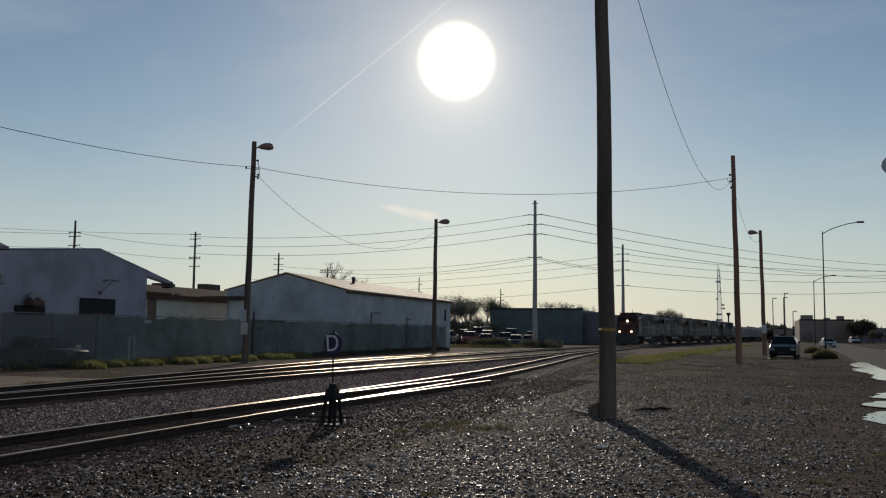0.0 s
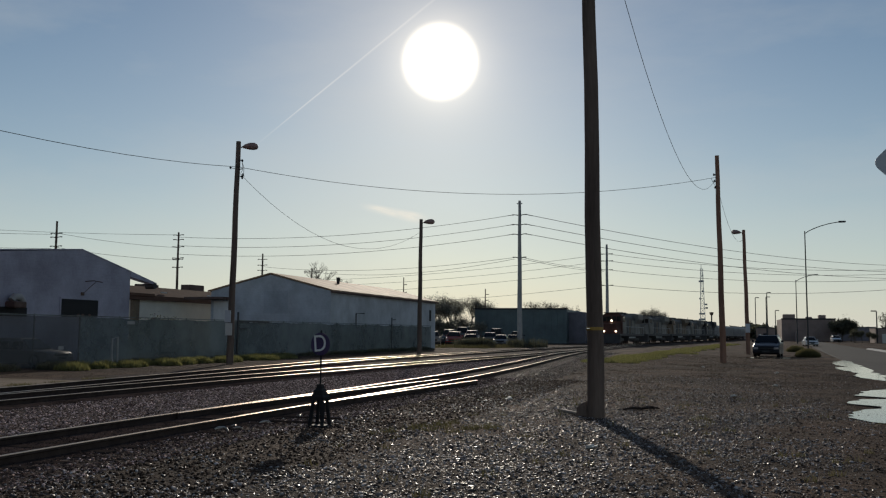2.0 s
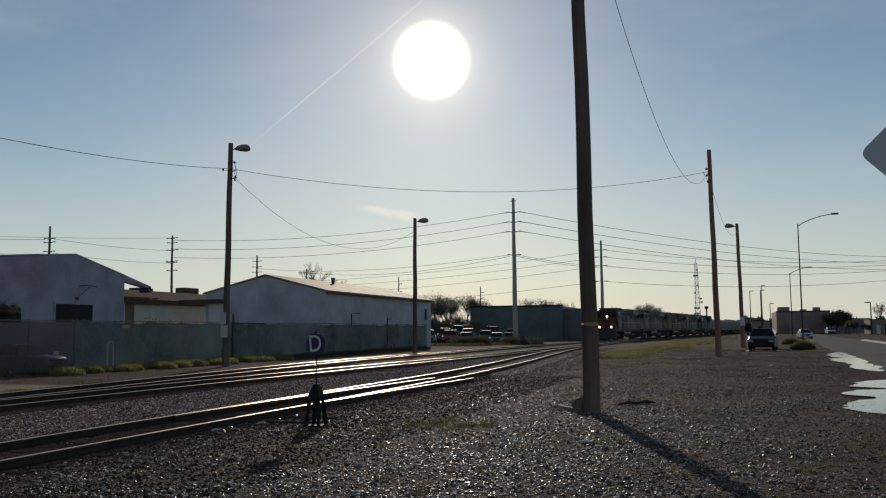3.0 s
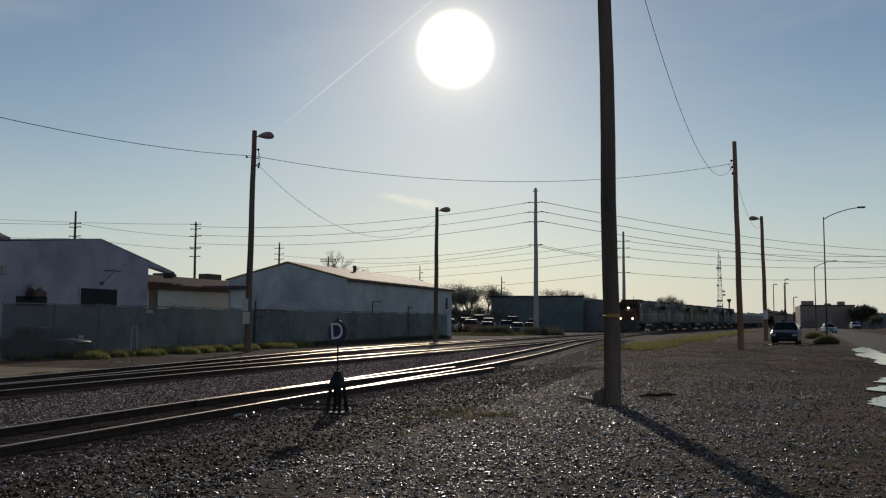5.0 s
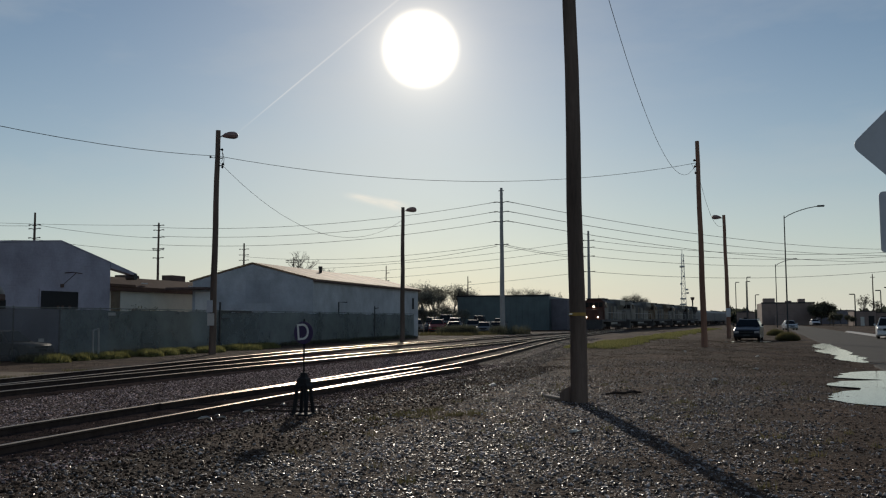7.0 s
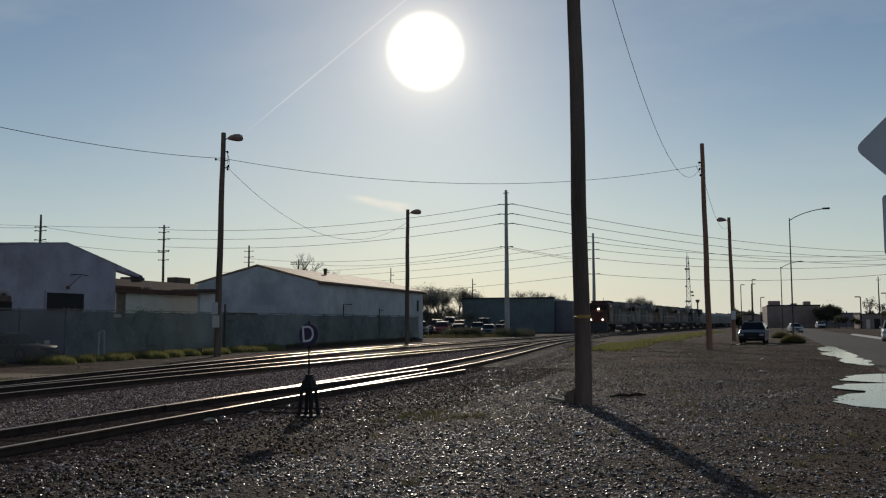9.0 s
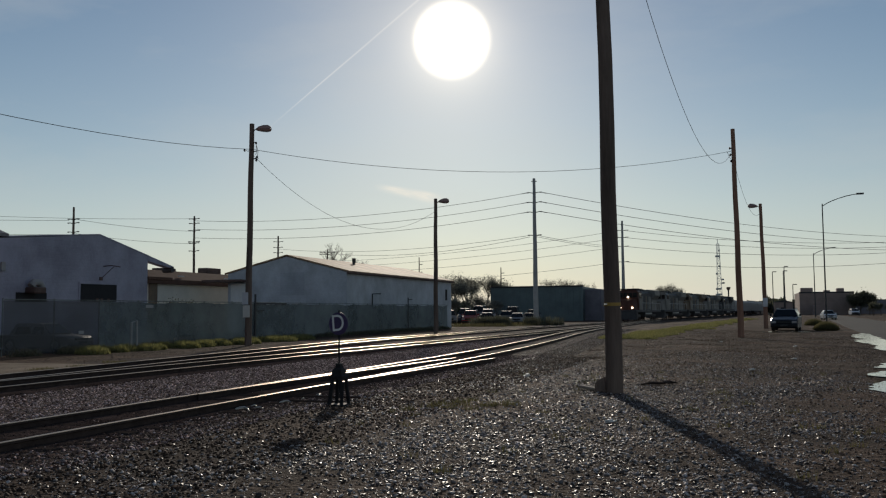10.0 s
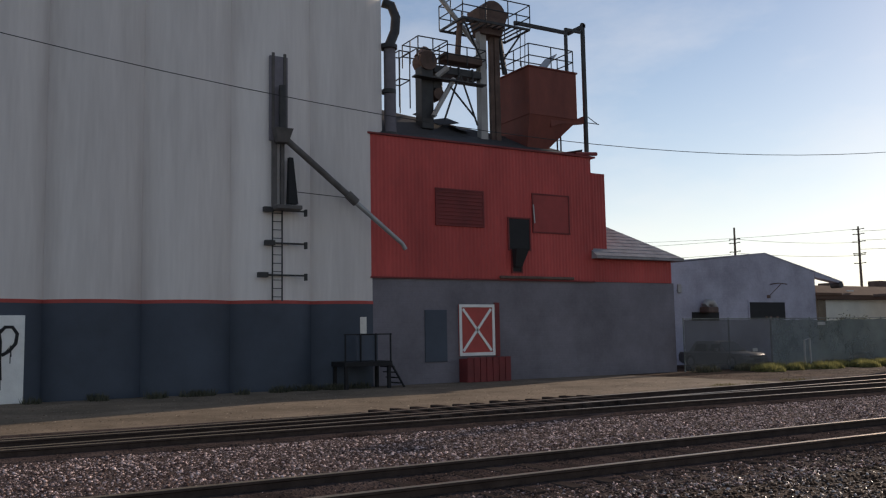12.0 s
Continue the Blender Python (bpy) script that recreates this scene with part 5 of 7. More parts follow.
kn, kl = M_LINK.node_tree.nodes, M_LINK.node_tree.links
k_tr = kn.new("ShaderNodeBsdfTransparent")
k_ms = kn.new("ShaderNodeMixShader")
k_ms.inputs[0].default_value = 0.52
kl.new(kn["Principled BSDF"].outputs[0], k_ms.inputs[1])
kl.new(k_tr.outputs[0], k_ms.inputs[2])
kl.new(k_ms.outputs[0], kn["Material Output"].inputs[0])
LINK = Geo().box(0, 0, 0.05, 0.01, 3.0, 2.42).mesh("mesh_panel", M_LINK)
POST = Geo().tube([(0, 0, -0.1), (0, 0, 2.52)], 0.03, 8).mesh("post", M_FENCE, True)
for i in range(20):
    y = 29.9 + i * 3.0
    o = part("fabric_panel", PANELS[(i * 7) % 4], None, fence) if i > 1 else part("mesh_panel", LINK, None, fence, "bare see-through chain link")
    o.location = (FX, y, 0)
    o = part("post", POST, None, fence)
    o.location = (FX - 0.05, y, 0)
part("top_rail", Geo().tube([(FX + 0.05, 29.9, 2.46), (FX + 0.05, 89.9, 2.46)], 0.025, 6), M_FENCE, fence, "", True)
gate = part("gate", Geo().box(FX + 0.1, 50.3, 0.3, FX + 0.16, 50.45, 3.0).box(FX + 0.1, 50.3, 2.35, FX + 0.14, 54.5, 2.45).box(FX + 0.1, 50.3, 1.9, FX + 0.14, 51.5, 1.98), M_DKSTEEL, fence, "dark steel gate frame")
part("small_pipe", Geo().tube([(FX + 0.8, 37.3, 0), (FX + 0.8, 37.3, 1.35), (FX + 0.8, 37.7, 1.45), (FX + 0.8, 37.75, 0)], 0.05, 6), M_STEELPOLE, fence)
part("standpipe", Geo().tube([(FX + 0.5, 77, 0), (FX + 0.5, 77, 3.1)], 0.05, 6).tube([(FX + 0.5, 77, 2.9), (FX + 0.5, 78, 2.95)], 0.04, 6), M_DKSTEEL, fence)
# added strips that imitate the pale shapes seen through the fence
for i, (y, z, s) in enumerate(((34.4, 0.85, 0.35), (39.4, 2.1, 0.6))):
    part("pale_shape", Geo().box(FX + 0.05, y, z, FX + 0.07, y + s, z + 0.16), M_STEELPOLE, fence, "pale strip standing in for a shape seen through the fence")

# ---- building with green walls beyond the car park ----
wh3 = thing("warehouse", "dark green metal warehouse beyond the tracks", "warehouse")
part("wall", Geo().box(-43, 150, 0, -26.8, 180, 5.8, 0.05), M_GREENWALL, wh3)
part("annex", Geo().box(-26.8, 152, 0, -24.0, 185, 5.4, 0.05), M_BLOCK, wh3, "grey side wall")
part("parapet", Geo().box(-43.2, 149.8, 5.8, -26.6, 150.1, 6.05), M_DKROOF, wh3)
for i in range(16):
    part("wall_rib", Geo().box(-42.9 + i * 1.03, 149.93, 0, -42.75 + i * 1.03, 150.0, 5.8), M_GREENWALL, wh3)

brick = thing("brick_building", "brown flat-roofed building beside the road", "building")
part("wall", Geo().box(13.4, 260, 0, 27.0, 285, 6.1, 0.05), M_BRICKFAR, brick)
part("roof_unit", Geo().box(13.9, 262, 6.1, 17.0, 265, 7.4, 0.1), M_BRICKFAR, brick)
part("roof_unit", Geo().box(23.0, 262, 6.1, 24.8, 265, 7.2, 0.1), M_BRICKFAR, brick)
part("roof_unit", Geo().box(19.8, 263, 6.1, 21.4, 265, 6.7, 0.1), M_BRICKFAR, brick)
part("parapet", Geo().box(13.3, 259.9, 5.9, 27.1, 260.15, 6.25), M_DKROOF, brick)
part("lean_to", Geo().box(16.5, 252, 0, 20.5, 258, 2.6, 0.05), M_BRICKFAR, brick, "dark low lean-to")

for x, y, wd, dp, h, mt, lb in (                            (-3.5, 330, 10, 12, 4.0, M_BRICKFAR, "low brown building far along the tracks"), (9, 330, 6, 10, 4.0, M_BRICKFAR, "low brown building far along the road")):
    b = thing("shed", lb, "shed")
    part("wall", Geo().box(x, y, 0, x + wd, y + dp, h, 0.05), mt, b)
    part("roof", Geo().prism([(x - 0.3, h), (x + wd + 0.3, h), (x + wd / 2, h + 0.7)], "y", y - 0.3, y + dp + 0.3), M_DKROOF, b)
    part("door", Geo().box(x + wd * 0.35, y - 0.06, 0, x + wd * 0.6, y, 2.2), M_BLACK, b)


def flat_building(x, y, wd, dp, h, mat, label, bays=()):
    """A low flat-roofed building with a coping, and doors or pale panels (from, to, height, material)."""
    b = thing("low_building", label, "building")
    part("wall", Geo().box(x, y, 0, x + wd, y + dp, h, 0.04), mat, b)
    part("coping", Geo().box(x - 0.12, y - 0.12, h, x + wd + 0.12, y + dp + 0.12, h + 0.16, 0.03), M_DKROOF, b)
    for u0, u1, hh, mt in bays:
        part("door", Geo().box(x + u0, y - 0.06, 0.02, x + u1, y, hh, 0.01), mt, b)
    return b


flat_building(31.2, 222, 4.6, 9.0, 3.3, M_BRICKFAR, "dark low brick building beyond the road", ((1.3, 2.1, 2.1, M_LITTER), (3.0, 4.2, 2.3, M_BLACK)))
flat_building(36.5, 226, 9.0, 9.0, 3.0, M_BRICKFAR, "dark low brick building beyond the road", ((1.0, 2.4, 2.2, M_BLACK), (5.5, 6.4, 2.1, M_BLACK)))
flat_building(26.6, 300, 16.0, 12.0, 4.2, M_BLOCK, "grey block building farther off", ((3.0, 5.0, 2.6, M_BLACK),))


# ---- vehicles ----
def car(label, m, paint, L=4.6, W=1.85, H=1.5, suv=False, group="", lit=False, pickup=False):
    """A car whose front looks along -y."""
    t = thing("car", label, "car", m, group)
    hw, belt, hood = W / 2, H * (0.66 if suv else 0.60), H * (0.5 if suv else 0.54)
    a = L / 2
    side = [(-a, 0.35), (-a + 0.03, hood * 0.82), (-a + 0.18, hood), (-a + L * 0.27, belt), (a - 0.1, belt), (a, belt * 0.8), (a - 0.02, 0.38), (a - 0.25, 0.22), (-a + 0.25, 0.22)]

    def ring(x, s):
        return [(x, p[0] * s, 0.55 + (p[1] - 0.55) * (1 if s == 1 else 0.9)) for p in side]
    part("body", Geo().loft([ring(-hw, 0.975), ring(-hw + 0.06, 1), ring(hw - 0.06, 1), ring(hw, 0.975)]), paint, t, "", True)
    back = a - (0.12 if suv else L * 0.17)
    if pickup:
        back = a - L * 0.42
    roof0, roof1 = -a + L * 0.42, back - (0.1 if suv else 0.35)
    cab = [(-a + L * 0.27, belt - 0.02), (roof0, H - 0.05), (roof0 + 0.25, H), (roof1, H), (roof1 + 0.1, H - 0.05), (back, belt - 0.02)]

    def cring(f):
        return [(f * (hw - 0.05 - 0.26 * (p[1] - belt) / (H - belt)), p[0], p[1]) for p in cab]
    part("cabin", Geo().loft([cring(-1), cring(-0.93), cring(0.93), cring(1)]), paint, t, "", True)
    y0, z0, y1, z1 = cab[0][0], belt, cab[1][0], H - 0.07
    k = hw - 0.13

    def sheet(p, q, off):
        (ya, za), (yb, zb) = p, q
        w0, w1 = k, k - 0.22
        return Geo().loft([[(-w0, ya, za), (w0, ya, za), (w1, yb, zb), (-w1, yb, zb)], [(-w0, ya + off[0], za + off[1]), (w0, ya + off[0], za + off[1]), (w1, yb + off[0], zb + off[1]), (-w1, yb + off[0], zb + off[1])]])
    part("windscreen", sheet((y0 + 0.06, z0 + 0.03), (y1 + 0.0, z1), (-0.03, 0.03)), M_GLASS, t, "dark tinted windscreen")
    part("rear_window", sheet((back - 0.03, z0 + 0.05), (roof1 + 0.13, z1), (0.03, 0.02)), M_GLASS, t)
    for s in (-1, 1):
        for ya, yb in ((y0 + 0.35, 0.05), (0.12, roof1 - 0.02 if not pickup else back - 0.3)):
            if yb - ya < 0.3:
                continue
            xb, xt = s * (hw - 0.045), s * (hw - 0.045 - 0.24)
            part("side_window", Geo().loft([[(xb, ya, belt + 0.04), (xb, yb, belt + 0.04), (xt, yb, H - 0.1), (xt, ya + 0.2, H - 0.1)], [(xb + s * 0.015, ya, belt + 0.04), (xb + s * 0.015, yb, belt + 0.04), (xt + s * 0.015, yb, H - 0.1), (xt + s * 0.015, ya + 0.2, H - 0.1)]]), M_GLASS, t)
        part("headlight", Geo().box(s * (hw - 0.05), -a - 0.01, hood - 0.25, s * (hw - 0.42), -a + 0.16, hood - 0.08, 0.03), M_LAMPGLASS, t, "clear headlamp")
        part("mirror", Geo().box(s * (hw + 0.02), y0 + 0.4, belt + 0.02, s * (hw + 0.2), y0 + 0.55, belt + 0.2, 0.04), paint, t)
        if suv:
            part("roof_rail", Geo().tube([(s * (hw - 0.28), roof0 + 0.3, H + 0.05), (s * (hw - 0.28), roof1 - 0.1, H + 0.05)], 0.025, 6), M_GALV, t, "", True)
        for yw in (-a + L * 0.19, a - L * 0.2):
            wh = part("wheel", Geo().tube([(s * (hw - 0.24), yw, 0.34), (s * (hw - 0.22), yw, 0.34), (s * (hw - 0.02), yw, 0.34), (s * hw, yw, 0.34)], [0.31, 0.345, 0.345, 0.31], 18), M_TYRE, t, "black tyre", True)
            part("rim", Geo().tube([(s * (hw - 0.01), yw, 0.34), (s * (hw + 0.012), yw, 0.34)], [0.21, 0.19], 14), M_RIM, wh, "", True)
    if suv:
        part("bonnet", Geo().loft([[(x * k, y, z + 0.02 - 0.05 * abs(x) ** 3) for x in (-1, -0.6, 0, 0.6, 1)] + [(x * k, y, z - 0.06) for x in (1, -1)] for y, z, k in ((-a + 0.1, hood + 0.0, hw - 0.12), (-a + 0.22, hood + 0.05, hw - 0.1), (-a + L * 0.16, (hood + belt) / 2 + 0.05, hw - 0.08), (-a + L * 0.275, belt + 0.015, hw - 0.08))]), P_BONNET if paint is P_DARK else paint, t, "glossy raked bonnet", True)
        part("grille_bar", Geo().box(-hw + 0.5, -a - 0.035, hood - 0.2, hw - 0.5, -a + 0.02, hood - 0.14, 0.015), M_DKSTEEL, t, "dull grille bar")
    part("grille", Geo().box(-hw + 0.45, -a - 0.02, hood - 0.27, hw - 0.45, -a + 0.1, hood - 0.08, 0.02), M_BLACKPAINT, t)
    part("bumper", Geo().box(-hw + 0.05, -a - 0.06, 0.32, hw - 0.05, -a + 0.12, 0.56, 0.05), M_BLACKPAINT if suv else paint, t)
    part("plate", Geo().box(-0.26, -a - 0.075, 0.4, 0.26, -a - 0.062, 0.52), M_DKSTEEL, t, "blank dull plate")
    return t


P_DARK = material("dark_blue_car_paint", (0.008, 0.011, 0.019), 0.3, 0.0, 0.1, 3, 30, 0.0, spec=0.2)
# bonnet copy of the body paint, made bluer for the sky mirrored in it
P_BONNET = material("sky_tinted_dark_blue_paint", (0.01, 0.016, 0.03), 0.2, 0.0, 0.1, 3, 30, 0.0, spec=0.15)
P_WHITE = material("white_car_paint", (0.62, 0.63, 0.64), 0.3, 0.0, 0.06, 3, 30, 0.0)
# dark paint of the far parked cars, with haze mixed into the colour
P_DULL = material("hazed_dark_car_paint", (0.035, 0.037, 0.042), 0.5, 0.0, 0.1, 3, 30, 0.0, spec=0.25)
P_SILVER = material("silver_car_paint", (0.17, 0.175, 0.185), 0.45, 0.2, 0.08, 3, 30, 0.0)
P_RED = material("red_car_paint", (0.22, 0.02, 0.017), 0.5, 0.0, 0.08, 3, 30, 0.0, spec=0.3)
P_TAN = material("tan_car_paint", (0.17, 0.13, 0.095), 0.5, 0.0, 0.08, 3, 30, 0.0, spec=0.3)
car("dark sport utility car parked facing the camera on earth", pose(2.25, 77.3, 0.0, 0, 0, -7), P_DARK, 4.7, 2.0, 1.74, True)
car("pale silver car parked behind the fence", pose(-33.3, 34.8, 0.0, 0, 0, 92), P_SILVER, 4.3, 1.75, 1.38)
car("white car on the road in the distance", pose(11.4, 150, 0.02, 0, 0, 4), P_WHITE, 4.5, 1.8, 1.45)
car("pale car far along the road", pose(24.2, 235, 0.0, 0, 0, 3), P_WHITE, 4.5, 1.85, 1.6, True)
car("white pickup truck parked behind the kerb", pose(14.15, 85.5, 0.02, 0, 0, -8), P_WHITE, 5.4, 1.95, 1.8, pickup=True)
LOT = ((-37.0, 108.5, P_TAN, 20, 1.95), (-34.8, 111.0, P_RED, 12, 1.9), (-33.0, 112.5, P_DULL, 16, 1.6), (-41.0, 117.5, P_SILVER, 18, 2.3), (-38.0, 119.0, P_DULL, 14, 2.2), (-35.4, 121.5, P_SILVER, 12, 2.1), (-32.6, 121.0, P_DULL, 15, 1.8), (-30.4, 118.5, P_SILVER, 10, 1.5), (-30.0, 126.5, P_DULL, 12, 2.0), (-28.9, 119.5, P_DULL, 15, 1.5), (-43.5, 124.0, P_DULL, 10, 2.4), (-33.5, 128.0, P_DULL, 9, 2.4), (-38.8, 128.5, P_DULL, 9, 2.6))
for x, y, p, r, s in LOT:
    car({P_TAN: "tan utility car", P_RED: "dark red utility car", P_DULL: "dark car", P_SILVER: "silver car", P_WHITE: "white utility car"}[p] + " in the crowded car park", pose(x, y, 0, 0, 0, r), p, 4.8, 1.95, s, s > 1.7, "parked cars")


# ---- train ----
def bogie(t, y, gauge=0.75):
    f = part("bogie", Geo().box(-1.05, y - 1.9, 0.55, -0.9, y + 1.9, 0.95, 0.04).box(0.9, y - 1.9, 0.55, 1.05, y + 1.9, 0.95, 0.04).box(-1.0, y - 0.3, 0.5, 1.0, y + 0.3, 0.9), M_LOCODK, t, "dark wheel bogie")
    for k in (-1.6, 0, 1.6):
        for s in (-1, 1):
            part("wheel", Geo().tube([(s * 0.72, y + k, 0.51), (s * 0.86, y + k, 0.51)], 0.5, 18), M_RAIL, f, "", True)


def locomotive(m, label, hood_mat, lit=False):
    t = thing("locomotive", label, "locomotive", m, "train")
    part("platform", Geo().box(-1.55, 0.3, 1.25, 1.55, 21.7, 1.6, 0.05), M_LOCODK, t, "dark running board")
    part("fuel_tank", Geo().prism([(-1.3, 0.55), (1.3, 0.55), (1.5, 0.8), (1.5, 1.25), (-1.5, 1.25), (-1.5, 0.8)], "y", 7.6, 13.6), M_LOCODK, t)
    bogie(t, 4.2)
    bogie(t, 17.6)
    part("pilot", Geo().loft([[(-1.5, 0.1, 0.25), (1.5, 0.1, 0.25), (1.5, 0.3, 1.3), (-1.5, 0.3, 1.3)], [(-1.5, 0.5, 0.25), (1.5, 0.5, 0.25), (1.5, 0.5, 1.3), (-1.5, 0.5, 1.3)]]), M_LOCODK, t, "dark snow plough")
    part("nose", Geo().loft([[(-1.1, 0.9, 1.6), (1.1, 0.9, 1.6), (0.85, 0.95, 3.0), (-0.85, 0.95, 3.0)], [(-1.45, 2.4, 1.6), (1.45, 2.4, 1.6), (1.3, 2.4, 3.25), (-1.3, 2.4, 3.25)]]), M_LOCORED if lit else hood_mat, t, "sloping nose")
    part("cab", Geo().loft([[(-1.5, 2.4, 1.6), (1.5, 2.4, 1.6), (1.5, 2.25, 3.2), (1.45, 2.4, 4.2), (0.9, 2.45, 4.65), (-0.9, 2.45, 4.65), (-1.45, 2.4, 4.2), (-1.5, 2.25, 3.2)], [(-1.5, 5.0, 1.6), (1.5, 5.0, 1.6), (1.5, 5.0, 3.2), (1.45, 5.0, 4.2), (0.9, 5.0, 4.65), (-0.9, 5.0, 4.65), (-1.45, 5.0, 4.2), (-1.5, 5.0, 3.2)]]), M_LOCORED if lit else hood_mat, t)
    part("cab_roof", Geo().box(-1.2, 2.3, 4.6, 1.2, 5.0, 4.72, 0.05), M_LOCODK, t, "dark cab roof")
    for s in (-1, 1):
        part("cab_side", Geo().box(s * 1.505, 3.0, 1.65, s * 1.53, 4.95, 3.3, 0.01), M_LOCO, t, "pale grey cab side")
        part("step_well", Geo().box(s * 1.3, 0.35, 0.35, s * 1.56, 1.3, 1.25, 0.03), M_LOCODK, t)
        part("air_tank", Geo().tube([(s * 1.35, 7.7, 1.05), (s * 1.35, 13.5, 1.05)], 0.16, 10), M_GALV, t, "pale air tank along the frame", True)
    for x in (-1.3, -0.62, 0.06, 0.74):
        part("cab_window", Geo().box(x, 2.2, 3.45, x + 0.56, 2.3, 4.1, 0.03), M_GLASS, t)
    for s in (-1, 1):
        part("cab_window", Geo().box(s * 1.49, 2.9, 3.4, s * 1.53, 4.4, 4.1, 0.01), M_GLASS, t)
    part("hood", Geo().prism([(-0.95, 1.6), (0.95, 1.6), (0.95, 4.1), (0.7, 4.45), (-0.7, 4.45), (-0.95, 4.1)], "y", 5.0, 16.2), M_LOCODK, t, "long dark engine hood")
    for i in range(9):
        for s in (-1, 1):
            part("hood_door", Geo().box(s * 0.95, 5.5 + i * 1.15, 1.75, s * 0.98, 6.5 + i * 1.15, 3.7, 0.01), (M_LOCO, M_LOCO, hood_mat, M_LOCODK, M_LOCODK, M_LOCOTAN, M_LOCODK, M_LOCO, M_LOCO)[i], t)
    part("radiator", Geo().loft([[(-1.0, 16.2, 1.6), (1.0, 16.2, 1.6), (1.0, 16.2, 3.2), (1.55, 16.2, 3.9), (1.5, 16.2, 4.7), (-1.5, 16.2, 4.7), (-1.55, 16.2, 3.9), (-1.0, 16.2, 3.2)], [(-1.0, 21.0, 1.6), (1.0, 21.0, 1.6), (1.0, 21.0, 3.2), (1.55, 21.0, 3.9), (1.5, 21.0, 4.7), (-1.5, 21.0, 4.7), (-1.55, 21.0, 3.9), (-1.0, 21.0, 3.2)]]), hood_mat, t, "flared radiator section")
    # pale strip laid on the roof to paint its sun-caught top
    part("roof_edge", Geo().box(-1.5, 16.2, 4.69, 1.5, 20.9, 4.74, 0.02), M_GALV, t, "pale strip standing in for the sunlit roof edge")
    for y in (8.0, 10.4, 17.6, 19.6):
        part("roof_fan", Geo().tube([(0, y, 4.4), (0, y, 4.85)], [0.7, 0.62], 14), M_LOCODK, t, "", True)
    part("exhaust", Geo().box(-0.4, 12.4, 4.4, 0.4, 13.4, 4.8, 0.04), M_LOCODK, t)
    part("antenna", Geo().tube([(0.5, 3.6, 4.6), (0.5, 3.6, 5.2)], 0.03, 5), M_DKSTEEL, t)
    for s in (-1, 1):
        part("hand_rail", Geo().tube([(s * 1.5, 5.0, 2.65), (s * 1.5, 21.5, 2.65)], 0.03, 5), M_GALV, t, "", True)
        for i in range(8):
            part("rail_post", Geo().tube([(s * 1.5, 5.3 + i * 2.3, 1.6), (s * 1.5, 5.3 + i * 2.3, 2.65)], 0.025, 5), M_GALV, t, "", True)
    if lit:
        for x, z in ((0.0, 3.5), (-0.85, 1.95), (0.85, 1.95)):
            part("headlight", Geo().tube([(x, 0.75 if z < 3 else 2.1, z), (x, 0.92 if z < 3 else 2.4, z)], 0.13 if z < 3 else 0.15, 12), M_HEADLIGHT, t, "lit headlight", True)
    return t


def on_track(y):
    a = math.atan2(train_line(y + 11) - train_line(y - 1), 12.0)
    return pose(train_line(y), y, 0.155, 0, 0, -math.degrees(a))


TRAIN0 = 128.5
for i in range(5):
    locomotive(on_track(TRAIN0 + i * 22.6), ("lead locomotive with a dusty red nose and lit headlights" if i == 0 else "following locomotive with dusty grey and orange paint"), (M_LOCO, M_LOCO, M_LOCOTAN, M_LOCO, M_LOCODK)[i], i == 0)
for i in range(4):
    t = thing("goods_wagon", "pale grey covered goods wagon behind the locomotives", "goods wagon", on_track(TRAIN0 + 5 * 22.6 + i * 18.5), "train")
    part("body", Geo().prism([(-1.5, 1.1), (1.5, 1.1), (1.5, 3.4), (1.2, 3.9), (-1.2, 3.9), (-1.5, 3.4)], "y", 0.6, 17.6), M_STEELPOLE, t)
    for k in range(14):
        for s in (1.5, -1.58):
            part("rib", Geo().box(s, 0.8 + k * 1.25, 1.15, s + 0.08, 0.95 + k * 1.25, 3.35), M_STEELPOLE, t)
    bogie(t, 2.6)
    bogie(t, 15.6)

# ---- lattice mast and tank tower ----
mast = thing("lattice_mast", "tall lattice radio mast with dishes, far away", "radio mast", pose(-11.0, 400, 0))
for i in range(3):
    a = 2 * math.pi * i / 3
    part("leg", Geo().tube([(1.6 * math.cos(a), 1.6 * math.sin(a), 0), (0.6 * math.cos(a), 0.6 * math.sin(a), 30)], 0.12, 5), M_WHITE, mast)
for k in range(14):
    z0, z1 = k * 30 / 14, (k + 1) * 30 / 14
    r0, r1 = 1.6 - z0 / 30, 1.6 - z1 / 30
    g = Geo()
    for i in range(3):
        a, b = 2 * math.pi * i / 3, 2 * math.pi * (i + 1) / 3
        g.tube([(r0 * math.cos(a), r0 * math.sin(a), z0), (r1 * math.cos(b), r1 * math.sin(b), z1)], 0.075, 4)
        g.tube([(r1 * math.cos(a), r1 * math.sin(a), z1), (r1 * math.cos(b), r1 * math.sin(b), z1)], 0.075, 4)
    part("bracing", g, M_WHITE, mast)
for z, dx, r in ((24.5, 0, 1.6), (20.2, 0.6, 0.7), (17, -0.6, 0.6), (14.5, 1.8, 0.8), (13, 2.0, 0.8), (10.5, 0, 1.7), (8.0, 0, 2.0), (27, 0.6, 0.5)):
    part("dish", Geo().tube([(dx, -1.6, z - 0.35), (dx, -1.6, z + 0.35)], r * 0.7, 10), M_GALV, mast, "", True)
part("spike", Geo().tube([(0, 0, 30), (0, 0, 32)], 0.12, 5), M_GALV, mast)
tank = thing("flood_light_mast", "short mast with a dark cluster on top, far away", "mast", pose(-6.0, 330, 0))
part("column", Geo().tube([(0, 0, 0), (0, 0, 8.6)], 0.25, 8), M_DKSTEEL, tank, "", True)
